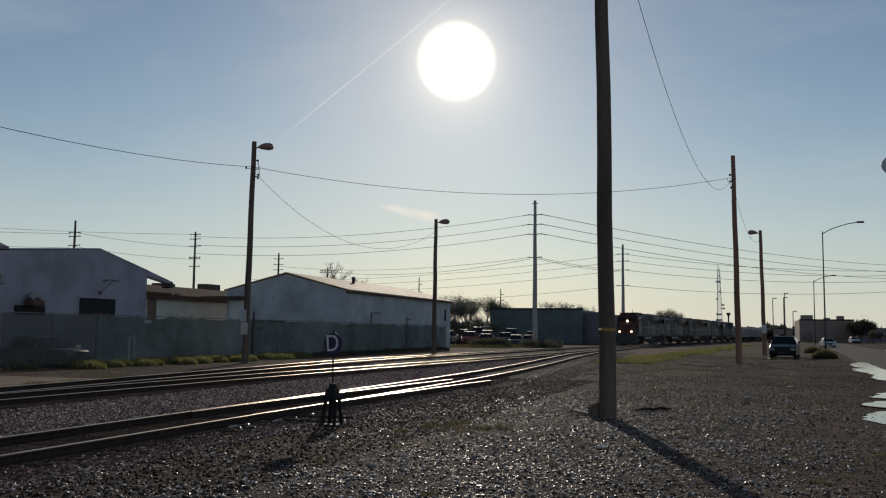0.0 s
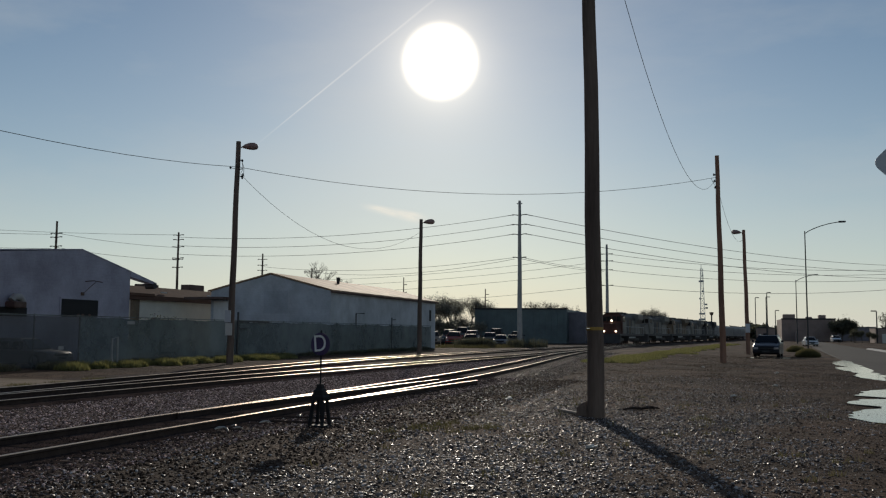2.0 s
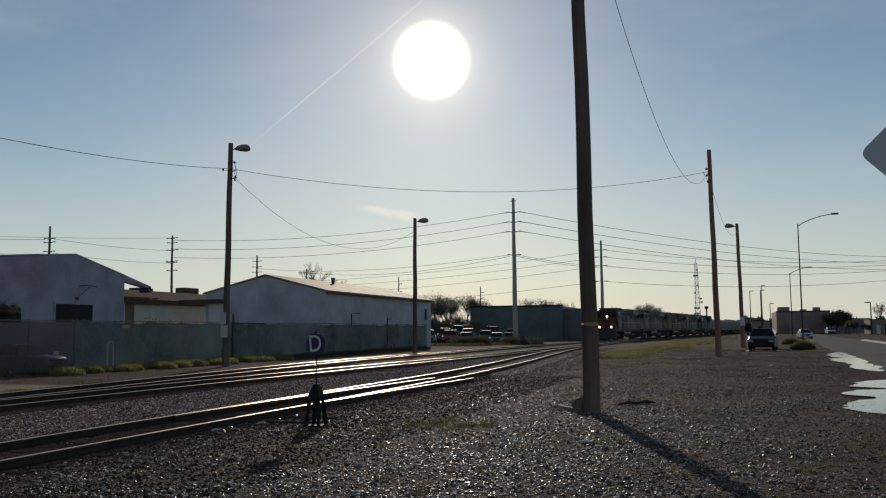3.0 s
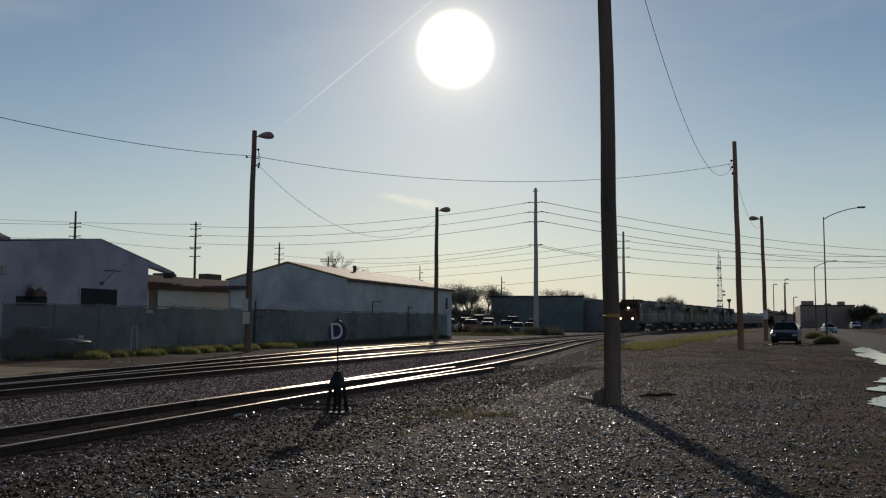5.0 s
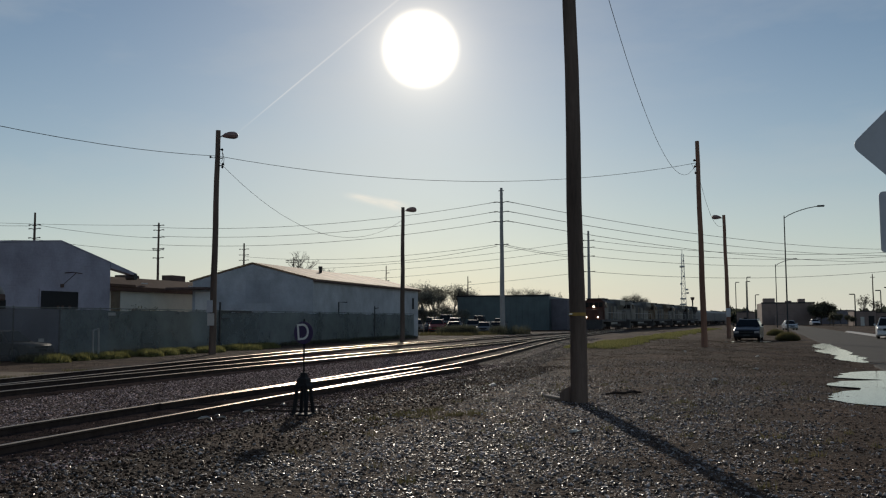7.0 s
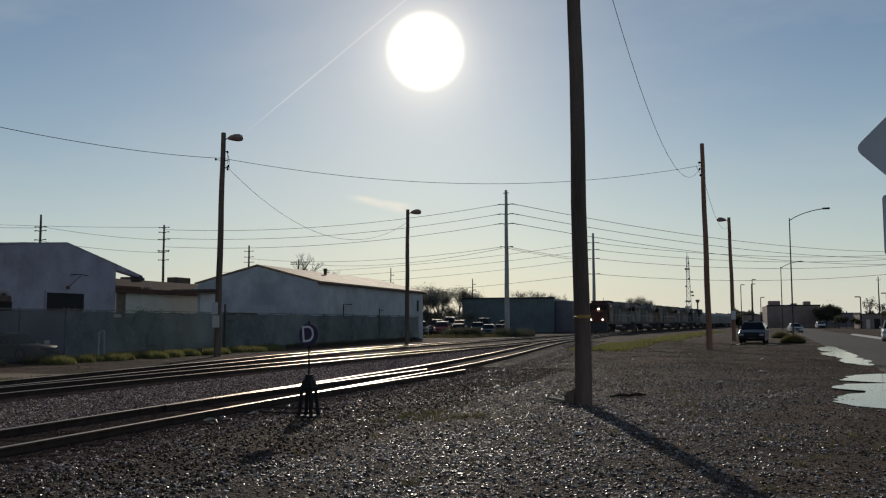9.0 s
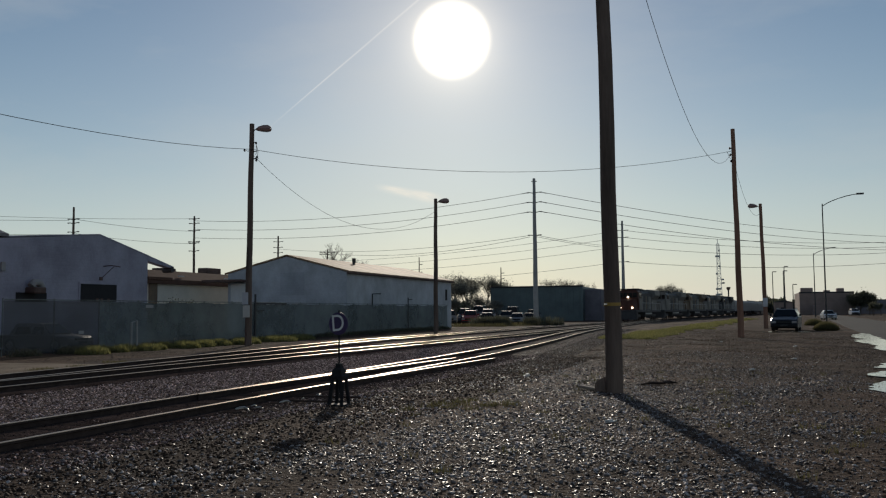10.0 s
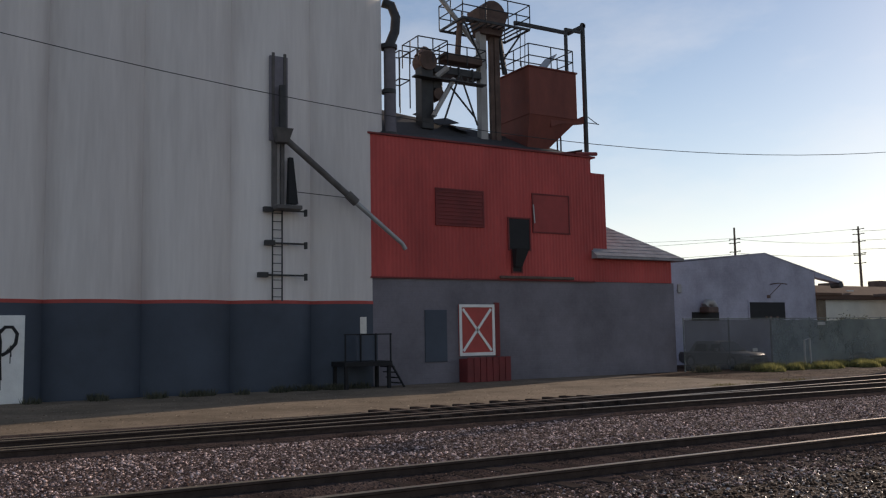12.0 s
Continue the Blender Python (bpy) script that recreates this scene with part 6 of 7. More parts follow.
part("cluster", Geo().tube([(0, 0, 8.3), (0, 0, 8.8), (0, 0, 9.5), (0, 0, 9.6)], [0.2, 0.6, 0.75, 0.3], 12), M_BROWNSTEEL, tank, "", True)


# ---- plants ----
def blades(name, spots, mat, label, category, h0, h1, width, lean=0.5, dome=False):
    """Many thin grass blades round the spots (x, y, radius, count)."""
    vs, n = [], 0
    for x, y, r, k in spots:
        a, d = rng.uniform(0, 2 * math.pi, k), r * np.sqrt(rng.uniform(0, 1, k))
        px, py = x + d * np.cos(a), y + d * np.sin(a)
        h = rng.uniform(h0, h1, k)
        if dome:
            h = (h0 + (h1 - h0) * np.sqrt(np.maximum(0, 1 - (d / r) ** 2))) * rng.uniform(0.75, 1.1, k) * min(1.0, 0.45 + r)
        b = rng.uniform(0, 2 * math.pi, k)
        tx, ty = px + lean * h * rng.normal(0, 0.6, k), py + lean * h * rng.normal(0, 0.6, k)
        wx, wy = width * np.cos(b), width * np.sin(b)
        z = np.zeros(k)
        vs.append(np.stack([np.stack([px - wx, py - wy, z], 1), np.stack([px + wx, py + wy, z], 1), np.stack([tx, ty, h], 1)], 1).reshape(-1, 3))
    v = np.concatenate(vs)
    f = np.arange(len(v)).reshape(-1, 3)
    return tagged(new(name, raw_mesh(name, v, f, mat)), label, category, kind="stuff")


spots = []
for y0, y1, n in ((32.5, 37.0, 7), (38.6, 46.6, 26), (48.2, 53.0, 14)):
    for y in np.linspace(y0, y1, n):
        spots.append((FX + 2.2 + rng.uniform(-0.7, 0.8), y + rng.uniform(-0.3, 0.3), rng.uniform(0.35, 0.75), 620))
blades("grass", spots, M_GRASS, "sunlit yellow-green tufts of grass along the fence", "grass", 0.04, 0.42, 0.018, 0.4, True)
spots = [(FX + 0.5 + rng.uniform(-0.3, 0.6), rng.uniform(30, 88), rng.uniform(0.25, 0.6), 150) for i in range(110)]
blades("weeds", spots, M_LEAF, "dark weeds at the foot of the fence", "weeds", 0.05, 0.42, 0.02, 0.5, True)
spots = []
for i in range(230):
    y = 55 + 110 * rng.uniform(0, 1) ** 1.3
    c = -8.0 + (y - 58) * 0.07
    spots.append((c + rng.normal(0, 0.75), y, rng.uniform(0.3, 0.95), 260))
blades("grass", spots, M_GRASS, "clumpy yellow-green grass between track and yard", "grass", 0.03, 0.24, 0.02, 0.5, True)
spots = [(rng.uniform(-8.5, 3.5), rng.uniform(24, 78), rng.uniform(0.5, 1.8), 80) for i in range(240)]
blades("weeds", spots, M_STUBBLE, "sparse dead stubble over the far earth", "weeds", 0.015, 0.06, 0.012, 1.2)
spots = [(rng.uniform(-37, -25), rng.uniform(98, 108), rng.uniform(0.5, 1.4), 150) for i in range(40)] + [(-27 + rng.normal(0, 1.0), 114 + rng.normal(0, 1.0), 0.7, 200) for i in range(6)]
blades("weeds", spots, M_DRYGRASS, "dry weeds before the car park", "weeds", 0.1, 0.5, 0.02)
spots = [(-6.1 + rng.normal(0, 0.5), 16.2 + rng.normal(0, 0.5), 0.18, 70) for i in range(14)] + [(-22.6 + rng.normal(0, 0.4), 24.5 + rng.normal(0, 1.5), 0.4, 160) for i in range(8)]
spots += [(rng.uniform(-7, 2), rng.uniform(9, 26), 0.12, 22) for i in range(70)]
blades("weeds", spots, M_DRYGRASS, "low dry weeds among the gravel", "weeds", 0.03, 0.13, 0.006)
spots = [(-29.0 + rng.normal(0, 0.8), 104 + rng.normal(0, 0.8), 0.8, 260) for i in range(9)] + [(-24.8 + rng.normal(0, 0.9), 107 + rng.normal(0, 0.8), 0.8, 200) for i in range(7)]
spots += [(-30.6 + rng.normal(0, 0.8), 103.5 + rng.normal(0, 0.6), 0.8, 240) for i in range(9)]
blades("weeds", spots, M_LEAF, "dark tangled weeds before the car park", "weeds", 0.3, 1.35, 0.03)
spots = [(-30.75 + rng.normal(0, 0.2), rng.uniform(1.5, 13.5), 0.3, 90) for i in range(26)]
blades("weeds", spots, M_LEAF, "dark low weeds along the foot of the silos", "weeds", 0.06, 0.3, 0.02)
for x, y, r, k in ((5.2, 77.0, 0.95, 2600), (5.9, 100, 1.0, 1400)):
    vs = []
    a, d = rng.uniform(0, 2 * math.pi, k), r * rng.uniform(0, 1, k) ** 0.6
    h = 0.75 * np.sqrt(np.maximum(0.05, 1 - (d / r) ** 2)) * rng.uniform(0.6, 1.1, k)
    px, py = x + d * np.cos(a) * 0.8, y + d * np.sin(a) * 0.8
    tx, ty = x + d * np.cos(a) * 1.15, y + d * np.sin(a) * 1.15
    v = np.stack([np.stack([px - 0.03, py, 0 * h], 1), np.stack([px + 0.03, py, 0 * h], 1), np.stack([tx, ty, h], 1)], 1).reshape(-1, 3)
    tagged(new("shrub", raw_mesh("shrub", v, np.arange(len(v)).reshape(-1, 3), M_DRYGRASS)), "low rounded clump of dry grass beside the road", "shrub", "clumps")


def grow(g, p, d, length, r, depth, tips):
    q = p + d * length
    g.tube([p, p.lerp(q, 0.5) + Vector((random.uniform(-1, 1), random.uniform(-1, 1), 0)) * length * 0.06, q], [r, r * 0.8, r * 0.6], 5, False)
    if depth == 0:
        tips.append(q)
        return
    tips.append(q)
    for i in range(3 if depth > 1 else 4):
        e = (d + Vector((random.uniform(-1, 1), random.uniform(-1, 1), random.uniform(-0.25, 0.7))) * 0.75).normalized()
        grow(g, q if i else p.lerp(q, 0.75), e, length * random.uniform(0.6, 0.8), r * 0.55, depth - 1, tips)


def tree(x, y, h, label, leaves=0, spread=1.0, leaf=0.25, mat=None, depth=4):
    t = thing("tree", label, "tree", pose(x, y, 0))
    g, tips = Geo(), []
    grow(g, Vector((0, 0, 0)), Vector((0, 0, 1)), h * 0.3, h * 0.028, depth, tips)
    part("trunk", g, M_BARK, t, "", True)
    if leaves:
        c = np.array([tuple(p) for p in tips if p.z > h * 0.25])
        k = rng.integers(0, len(c), leaves)
        p = c[k] + rng.normal(0, h * 0.03 * spread, (leaves, 3))
        u = rng.normal(0, 1, (leaves, 3))
        u /= np.linalg.norm(u, axis=1)[:, None]
        w2 = np.cross(u, rng.normal(0, 1, (leaves, 3)))
        w2 /= np.linalg.norm(w2, axis=1)[:, None]
        s = leaf * rng.uniform(0.6, 1.3, (leaves, 1))
        v = np.stack([p - u * s, p + w2 * s * 0.6, p + u * s, p - w2 * s * 0.6], 1).reshape(-1, 3)
        o = part("crown", raw_mesh("crown", v, np.arange(len(v)).reshape(-1, 4), mat or M_LEAF), None, t)
    return t


random.seed(11)
tree(-62.5, 130, 13.0, "bare leafless tree behind the warehouse", 0, depth=6)
for x, y, h, n in ((-50, 150, 8.5, 900), (-46, 146, 7.0, 700), (-53, 158, 8.0, 800), (-44, 165, 6.5, 500), (-56, 150, 7.0, 600), (-47.8, 152, 8.6, 900), (-44.6, 153, 8.2, 900), (-42.5, 156, 7.4, 800), (-49.5, 149, 7.6, 900)):
    tree(x, y, h * 1.06, "scrubby tree with thin dusty foliage behind the car park", n * 3, 1.5, 0.11, M_TWIG, 6)
for x, y, h in ((-41.5, 196, 10.4), (-38.5, 198, 10.0), (-35.6, 196, 9.0)):
    tree(x, y, h, "thin-crowned tree behind the green warehouse", 700, 0.9, 0.07, M_TWIG, 6)
for x, y, h, n in ((-22.0, 265, 10.0, 1100), (-19.6, 268, 9.6, 1000)):
    tree(x, y, h, "bushy tree behind the train", n * 4, 1.2, 0.09, M_TWIG, 6)
for x, y, h, n in ((28.2, 257, 6.4, 1800), (26.4, 256, 5.6, 1400), (30.4, 258, 5.6, 1200)):
    tree(x, y, h, "dense dark evergreen tree at the brown building", n * 4, 2.6, 0.18)
for x, y, h in ((26.8, 223, 2.9), (28.2, 221, 3.2), (29.8, 222, 2.8), (27.4, 226, 3.4), (30.6, 219, 2.2)):
    tree(x, y, h, "dark scrubby bush beyond the road", 1500, 2.0, 0.1, M_LEAF, 5)
for x, y in ((-39.5, 53.6), (-39.8, 54.8)):
    tree(x, y, 3.1, "leafy shrub behind the fence", 700, 1.6, 0.06, M_LEAF, 5)
for x, y, h in ((35.0, 236, 8.0), (39.0, 240, 7.4)):
    tree(x, y, h, "bare scrubby tree beyond the road", 120, 0.8, 0.2, None, 5)

for x, y, h in ((-51, 140, 4.6), (-48.6, 142, 5.0), (-46.4, 141, 4.4), (-44.2, 143, 4.8), (-42.4, 144, 4.2), (-52.5, 144, 5.2), (-40.8, 146, 3.8)):
    tree(x, y, h, "low tangled bush behind the parked cars", 1500, 2.2, 0.09, M_TWIG, 5)
# far woods and hedges along the horizon
vs = []
for x0, x1, y0, h in ((-420, -90, 420, 6.5), (-120, 60, 520, 7.0), (-10, 40, 380, 4.5), (25, 260, 430, 7.0), (-30, 0, 350, 3.5)):
    k = int((x1 - x0) * 26)
    px = rng.uniform(x0, x1, k)
    top = h * (0.55 + 0.45 * np.abs(np.sin(px * 0.11) * np.sin(px * 0.037 + 1)) + 0.12 * np.sin(px * 0.7))
    p = np.stack([px, y0 + rng.normal(0, 3, k), top * rng.uniform(0, 1, k) ** 0.7], 1)
    u = rng.normal(0, 0.8, (k, 3))
    w2 = rng.normal(0, 0.8, (k, 3))
    vs.append(np.stack([p - u, p + w2, p + u, p - w2], 1).reshape(-1, 3))
v = np.concatenate(vs)
v[:, 2] = np.maximum(v[:, 2], 0)
tagged(new("far_woods", raw_mesh("far_woods", v, np.arange(len(v)).reshape(-1, 4), M_LEAF)), "dark band of distant trees along the horizon", "woods", kind="stuff")


# ---- puddles ----
def puddle(name, x, y, rx, ry, seed, label, rz=0.0):
    pts = []
    for i in range(120):
        a = 2 * math.pi * i / 120
        k = 1 + 0.35 * noise.noise((math.cos(a) * 1.6 + seed, math.sin(a) * 1.6, seed * 2.0)) + 0.3 * noise.noise((math.cos(a) * 4 + seed, math.sin(a) * 4, seed)) + 0.16 * noise.noise((math.cos(a) * 11 + seed, math.sin(a) * 11, seed))
        p = Matrix.Rotation(rz, 2) @ Vector((rx * k * math.cos(a), ry * k * math.sin(a)))
        pts.append((x + p.x, y + p.y))
    return solid(name, Geo().prism(pts, "z", -0.02, 0.036), M_WATER, label, "puddle", "puddles", kind="structure")


def long_puddle(label, left, right, y0, y1, seed, notches=(), n=90):
    """Water between two ragged shore lines x(y); notches are spits of earth (y, width, reach) from the left shore."""
    lo, hi = [], []
    for i in range(n + 1):
        y = y0 + (y1 - y0) * i / n
        e = min(1.0, 9 * min(i, n - i) / n) ** 0.5
        a = left(y) + 0.3 * noise.noise((y * 0.7, seed, 0.0)) + 0.2 * noise.noise((y * 2.3, seed, 4.0))
        b = right(y) + 0.35 * noise.noise((y * 0.5, seed, 9.0)) + 0.15 * noise.noise((y * 2.0, seed, 13.0))
        a += sum(reach * math.exp(-((y - yn) / wd) ** 2) for yn, wd, reach in notches)
        a = min(a, b - 0.08)
        m = (a + b) / 2
        lo.append((m + (a - m) * e, y))
        hi.append((m + (b - m) * e, y))
    return solid("puddle", Geo().prism(hi + lo[::-1], "z", -0.02, 0.036), M_WATER, label, "puddle", "puddles", kind="structure")


long_puddle("wide still puddle reflecting the sky at the road's edge", lambda y: 1.45 + 0.11 * (y - 20) + 0.016 * max(0, y - 25) ** 2, lambda y: 4.7 + 0.04 * (y - 20), 19.4, 32.5, 1.3, ((24.1, 0.75, 0.6), (27.7, 0.55, 1.3)))
long_puddle("long shallow puddle beside the road", lambda y: 4.35 + 0.0034 * max(0, y - 43) ** 2, lambda y: 5.35 + 0.062 * (y - 40), 38.3, 67.5, 2.2, ((46.0, 1.6, 0.45), (55.0, 1.2, 0.6)))
puddle("puddle", 1.2, 71.5, 0.9, 1.0, 5.5, "small shallow puddle before the parked car")
puddle("puddle", 3.0, 71.8, 0.7, 0.9, 7.7, "small shallow puddle before the parked car")


# ---- loose stones ----
def stones(name, xs, ys, count, s0, s1, mat, label, flat=0.42, hold=None, tip=0.9):
    px, py = rng.uniform(*xs, count), rng.uniform(*ys, count)
    if hold is not None:
        k = hold(px, py)
        px, py = px[k], py[k]
    n = len(px)
    s = s0 + (s1 - s0) * rng.uniform(0, 1, n) ** 2.2
    base = np.array([(-1, -1, -1), (1, -1, -1), (1, 1, -1), (-1, 1, -1), (-1, -1, 1), (1, -1, 1), (1, 1, 1), (-1, 1, 1)], float) * 0.5
    v = base[None] * rng.uniform(0.55, 1.25, (n, 8, 3))
    v[:, :, 2] *= flat
    yaw, tilt, way = rng.uniform(0, math.pi, n), rng.normal(0, tip, n) / 2, rng.uniform(0, 2 * math.pi, n)
    q = np.stack([np.cos(tilt) * np.cos(yaw), np.sin(tilt) * np.cos(way - yaw), np.sin(tilt) * np.sin(way - yaw), np.cos(tilt) * np.sin(yaw)], 1)
    a, b, c, d = q.T
    R = np.stack([np.stack([1 - 2 * (c * c + d * d), 2 * (b * c - a * d), 2 * (b * d + a * c)], 1), np.stack([2 * (b * c + a * d), 1 - 2 * (b * b + d * d), 2 * (c * d - a * b)], 1), np.stack([2 * (b * d - a * c), 2 * (c * d + a * b), 1 - 2 * (b * b + c * c)], 1)], 1)
    v = np.einsum("nij,nkj->nki", R, v) * s[:, None, None]
    gz = np.array([ground_height(x, y) for x, y in zip(px, py)])
    v += np.stack([px, py, gz + s * 0.15], 1)[:, None, :]
    f = np.array([(0, 3, 2, 1), (4, 5, 6, 7), (0, 1, 5, 4), (1, 2, 6, 5), (2, 3, 7, 6), (3, 0, 4, 7)])
    f = (np.arange(n)[:, None, None] * 8 + f[None]).reshape(-1, 4)
    return tagged(new(name, raw_mesh(name, v.reshape(-1, 3), f, mat)), label, "gravel", kind="stuff")


def chips(name, xs, ys, count, s0, s1, mat, label, hold=None):
    """Small broken bits, each a leaning four-sided point."""
    px, py = rng.uniform(*xs, count), rng.uniform(*ys, count)
    if hold is not None:
        k = hold(px, py)
        px, py = px[k], py[k]
    n = len(px)
    s = s0 + (s1 - s0) * rng.uniform(0, 1, n) ** 2
    a = rng.uniform(0, 2 * math.pi, n)[:, None] + np.array([0, 0.5, 1, 1.5, 0]) * math.pi + rng.normal(0, 0.25, (n, 5))
    r = s[:, None] * rng.uniform(0.35, 0.7, (n, 5))
    r[:, 4] *= 0.8
    z = np.zeros((n, 5)) - 0.004 + rng.uniform(0, 0.12, (n, 5)) * s[:, None]
    z[:, 4] = s * rng.uniform(0.15, 0.5, n)
    gz = np.array([ground_height(x, y) for x, y in zip(px, py)])
    lift = np.where(px < -8.6, 0.03 if mat is M_DARKBED else 0.012, 0.0)
    v = np.stack([px[:, None] + r * np.cos(a), py[:, None] + r * np.sin(a), (gz + lift)[:, None] + z], 2)
    f = np.array([(0, 1, 4), (1, 2, 4), (2, 3, 4), (3, 0, 4)])
    f = (np.arange(n)[:, None, None] * 5 + f[None]).reshape(-1, 3)
    return tagged(new(name, raw_mesh(name, v.reshape(-1, 3), f, mat)), label, "gravel", kind="stuff")


def thin_out(px, py):
    d = np.hypot(px + 1, py)
    patch = 0.5 + 0.35 * np.sin(px * 0.9 + 1.3 * np.sin(py * 0.4)) * np.sin(py * 0.6 + 0.7) + 0.35 * np.sin(px * 2.1 + py * 0.8) * np.sin(py * 1.7 - px * 0.6)
    return (rng.uniform(0, 1, len(px)) < np.clip(1.35 - d / 26, 0.12, 1) * np.clip(patch * 1.15 + 0.27 - 0.8 * np.clip(np.abs(px + 2.6) / 6.0 - 0.38, 0, 1.2) - 0.1 * (px < -7.6) - 0.45 * np.clip((px + 1.2) / 3, 0, 1) * np.clip((py - 9) / 6, 0, 1), 0.06, 1)) & (d > 0.6)


stones("gravel", (-9.2, 5.0), (-4, 40), 139000, 0.013, 0.052, M_STONE, "coarse grey crushed stone scattered on earth", 0.4, thin_out, 0.65)
stones("earth_clods", (-9.4, -6.2), (2, 34), 15000, 0.014, 0.05, M_CLOD, "dark reddish-brown rubble beside the near track", 0.6)
stones("ballast_stones", (-9.9, -8.5), (0, 34), 16000, 0.018, 0.05, M_STONE_RED, "reddish crushed stone beside the near rail", 0.6)
stones("ballast_stones", (-11.4, -10.1), (0, 34), 9000, 0.018, 0.045, M_STONE_RED, "reddish crushed stone between the near rails", 0.6)
chips("gravel", (-9.0, 5.0), (-4, 36), 345000, 0.012, 0.036, M_STONE, "fine grey stone chips strewn over earth", lambda x, y: thin_out(x, y))
chips("earth_clods", (-9.0, 6.0), (34, 100), 60000, 0.02, 0.07, M_CLOD, "brown crumbs and lumps of the far earth", lambda x, y: (x < 2.6 + 0.05 * y) & (rng.uniform(0, 1, len(x)) < np.clip((96 - y) / 60, 0, 1)))
chips("earth_clods", (-9.0, 6.0), (-4, 66), 240000, 0.014, 0.06, M_CLOD, "brown crumbs of earth and small rubble", lambda x, y: (rng.uniform(0, 1, len(x)) < np.clip(0.55 + (x + 4) / 9, 0.4, 1) * np.clip(1.15 - y / 45, 0.12, 1)) & (np.hypot(x + 1, y) > 0.6))
chips("earth_clods", (-30, -23.2), (27, 62), 16000, 0.02, 0.05, M_CLOD, "brown crumbs of earth between fence and track")
shoulder = np.vectorize(lambda y: near_line(y) + 1.1)
stones("ballast_stones", (-14.5, -6.5), (24, 84), 45000, 0.02, 0.055, M_SHOULDER, "brown-grey stones on the shoulder of the near track", 0.5, lambda x, y: (x > shoulder(y)) & (x < shoulder(y) + 2.4))
chips("gravel", (-8.5, 5.0), (30, 72), 2600, 0.025, 0.055, M_STONE, "scattered pale stones on the far earth")
stones("ballast_stones", (-16.2, -12.4), (-2, 62), 75000, 0.016, 0.046, M_STONE_RED, "reddish crushed stone between the tracks", 1.0)
chips("ballast_stones", (-16.2, -12.4), (-2, 40), 60000, 0.015, 0.035, M_STONE_RED, "fine reddish chips between the tracks")
chips("ballast_stones", (-12.3, -8.9), (0, 34), 20000, 0.025, 0.06, M_DARKBED, "dark stones round the near track")
chips("ballast_stones", (-24, -16), (-2, 40), 14000, 0.03, 0.07, M_DARKBED, "dark stones round the far tracks", hold=lambda x, y: x > -20.5 - y * 0.05)

chips("gravel", (-30.5, -21.2), (-3, 24), 22000, 0.02, 0.06, M_TANGRIT, "tan grit scattered on the bare apron")

# small loose things
stub = thing("post_stub", "split wooden stub and plank at the foot of the pole", "post stub", pose(-3.97, 19.3, 0))
part("stub", Geo().loft([[(-0.11, -0.1, -0.05), (0.12, -0.12, -0.05), (0.13, 0.1, -0.05), (-0.1, 0.12, -0.05)], [(-0.10, -0.09, 0.2), (0.11, -0.11, 0.24), (0.12, 0.1, 0.26), (-0.09, 0.1, 0.2)], [(-0.05, -0.05, 0.27), (0.1, -0.08, 0.34), (0.1, 0.06, 0.35), (-0.04, 0.06, 0.27)]]), M_WOOD, stub, "weathered split stub")
part("plank", Geo().box(-0.33, -0.07, 0.0, 0.33, 0.07, 0.06, 0.012, Matrix.Translation((-0.22, 0.25, 0.03)) @ Matrix.Rotation(radians(-28), 4, "Z") @ Matrix.Rotation(radians(5), 4, "Y")), M_WOODPALE, stub, "pale sun-bleached plank")
solid("branch", Geo().tube([(-3.3, 21.2, 0.03), (-3.1, 21.45, 0.05), (-2.9, 21.5, 0.04), (-2.7, 21.75, 0.06), (-2.5, 21.7, 0.035)], [0.02, 0.035, 0.03, 0.035, 0.012], 7).tube([(-2.9, 21.5, 0.045), (-2.75, 21.4, 0.06), (-2.6, 21.5, 0.03)], [0.02, 0.02, 0.008], 6), M_TIE, "dark broken branch lying on the gravel", "branch", smooth=True)
random.seed(5)
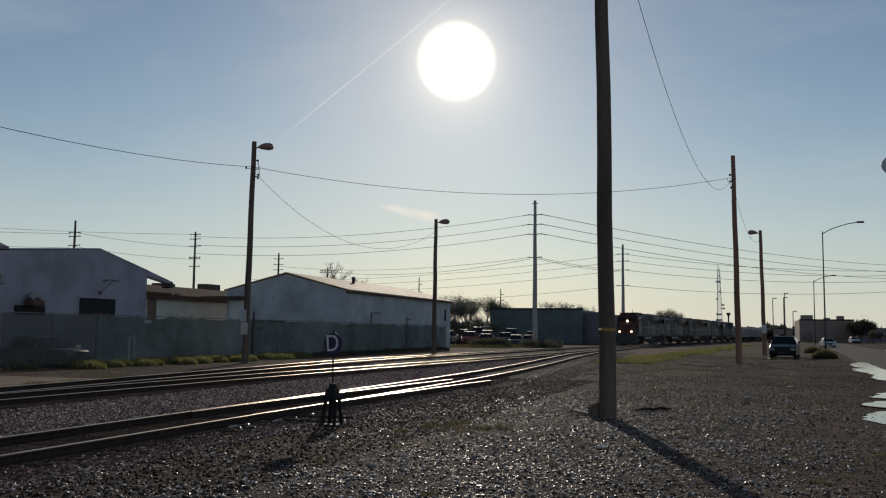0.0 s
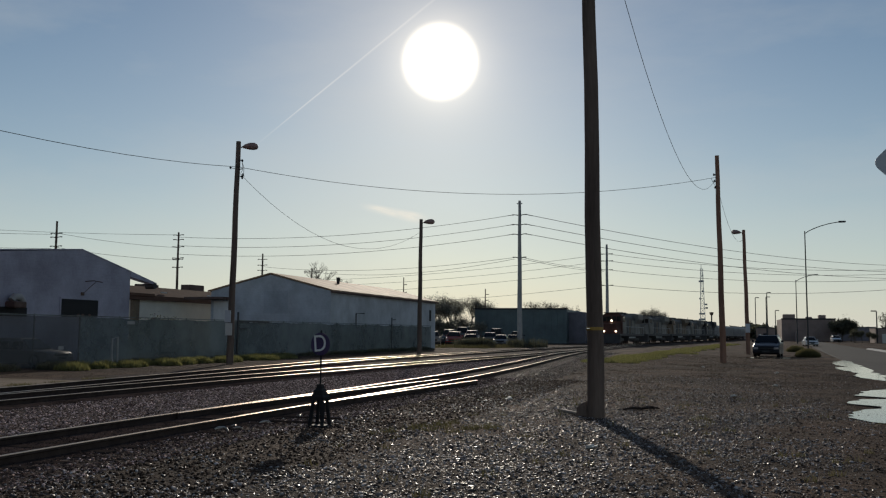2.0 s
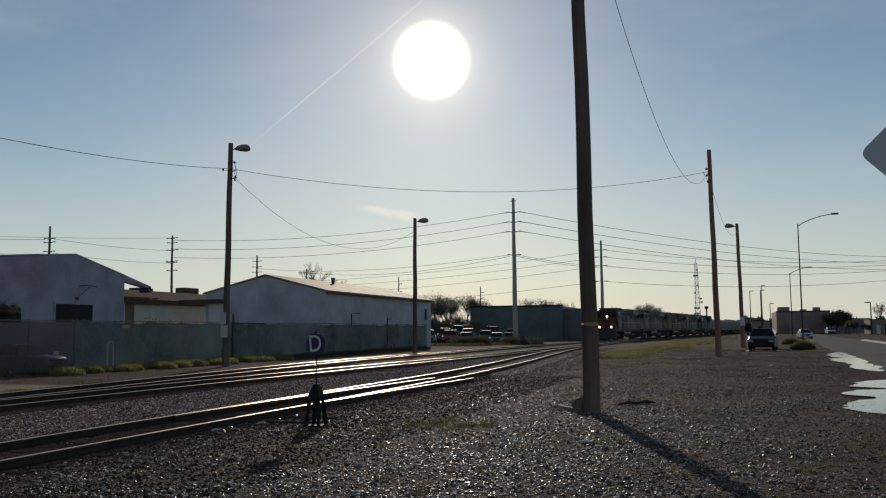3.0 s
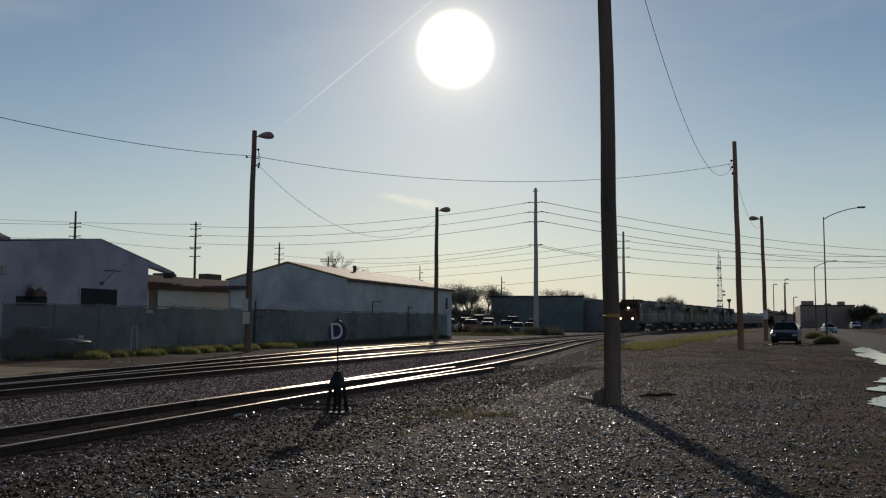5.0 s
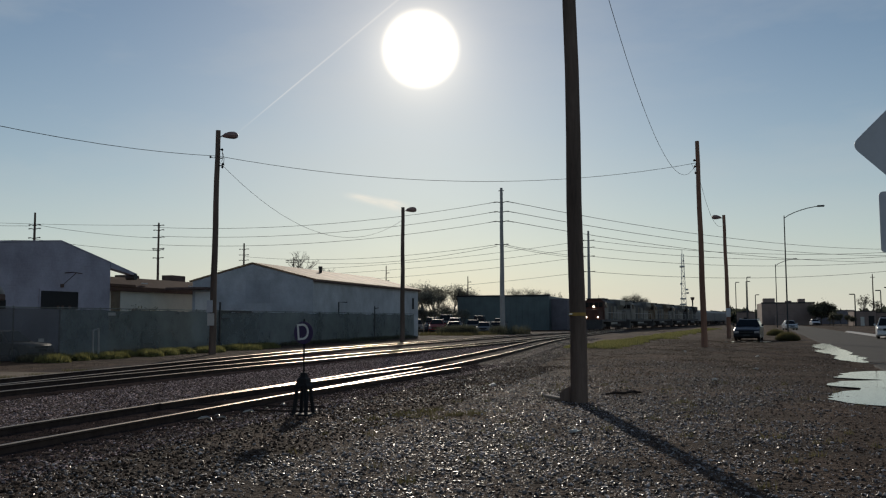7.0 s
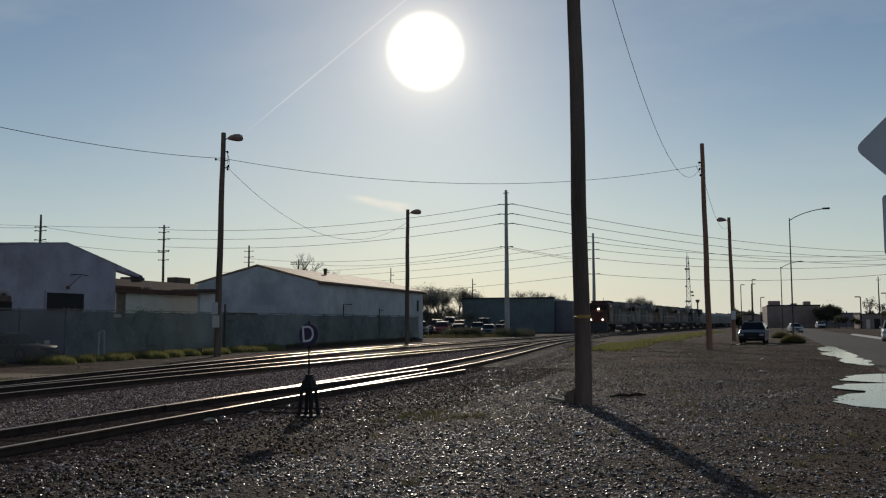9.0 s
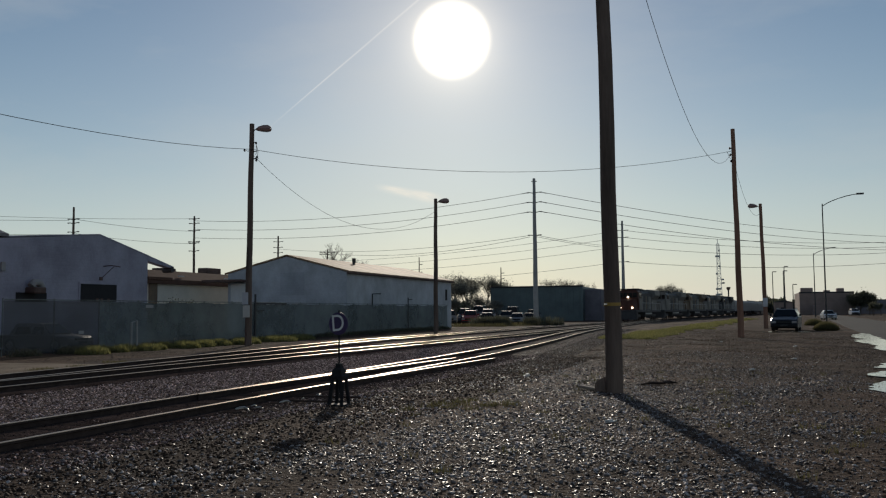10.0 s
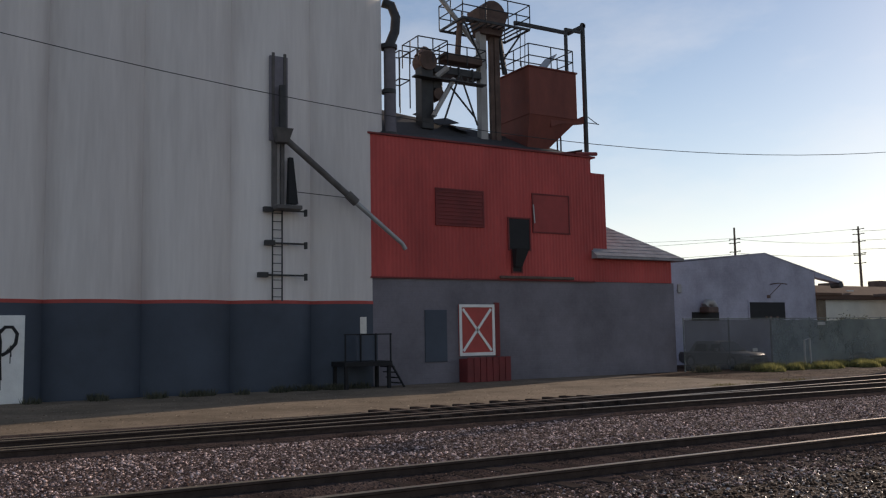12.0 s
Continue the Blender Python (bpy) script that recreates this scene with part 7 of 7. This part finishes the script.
for x, y, k in ((-9.52, 13.97, 1.3), (-9.39, 14.29, 0.8), (-9.42, 15.32, 1.0), (-9.41, 16.74, 1.0), (-9.68, 14.61, 0.7), (-9.45, 16.1, 0.6)):
    g = Geo().tube([(-0.2, 0.0, 0.01), (-0.12, 0.02, 0.045), (0.0, 0.0, 0.06), (0.1, -0.05, 0.05), (0.17, -0.12, 0.01)], [0.014, 0.022, 0.026, 0.022, 0.014], 7).tube([(-0.16, -0.06, 0.015), (-0.02, -0.02, 0.05), (0.06, 0.06, 0.02)], [0.012, 0.018, 0.012], 6)
    o = solid("rail_clip", g, M_CLIP, "shiny bent metal rail fitting lying beside the track", "rail fitting", "rail fittings", smooth=True)
    o.matrix_world = pose(x, y, 0.035, random.uniform(-8, 8), random.uniform(-8, 8), random.uniform(-50, 20)) @ Matrix.Scale(k * 0.65, 4)
for x, y in ((-3.0, 14.0), (0.6, 33.0), (1.2, 44.0), (-6.6, 23.5), (-2.2, 50.0), (-9.6, 60.5), (-0.8, 27.0)):
    o = solid("litter", Geo().box(-0.09, -0.06, 0, 0.09, 0.06, 0.02, 0.006).box(-0.02, -0.05, 0.015, 0.08, 0.05, 0.05, 0.01), M_LITTER, "crumpled scrap of pale paper on the ground", "litter", "litter")
    o.matrix_world = pose(x, y, 0.02, random.uniform(-15, 15), random.uniform(-15, 15), random.uniform(0, 180))


# ---- thin cloud and vapour trail ----
def veil(name, a, b, wide, mat, label, far=2600):
    """A long soft streak between two directions, high and far off."""
    a, b = Vector(a).normalized() * far, Vector(b).normalized() * far
    side = (b - a).cross(a).normalized() * wide
    me = bpy.data.meshes.new(name)
    me.from_pydata([a - side * 0.6, a + side * 0.6, b + side, b - side], [], [(0, 1, 2, 3)])
    uv = me.uv_layers.new()
    for i, c in enumerate(((0, 0), (0, 1), (1, 1), (1, 0))):
        uv.data[i].uv = c
    me.materials.append(mat)
    o = tagged(new(name, me), label, "cloud", kind="structure")
    return o


veil("vapour_trail", (-0.512, 0.845, 0.184), (-0.24, 0.885, 0.398), 5.5, M_TRAIL, "thin white vapour trail in the sky")
veil("cloud", (-0.395, 0.9085, 0.1425), (-0.3097, 0.943, 0.1234), 26, M_CLOUD, "small thin streak of warm cloud")
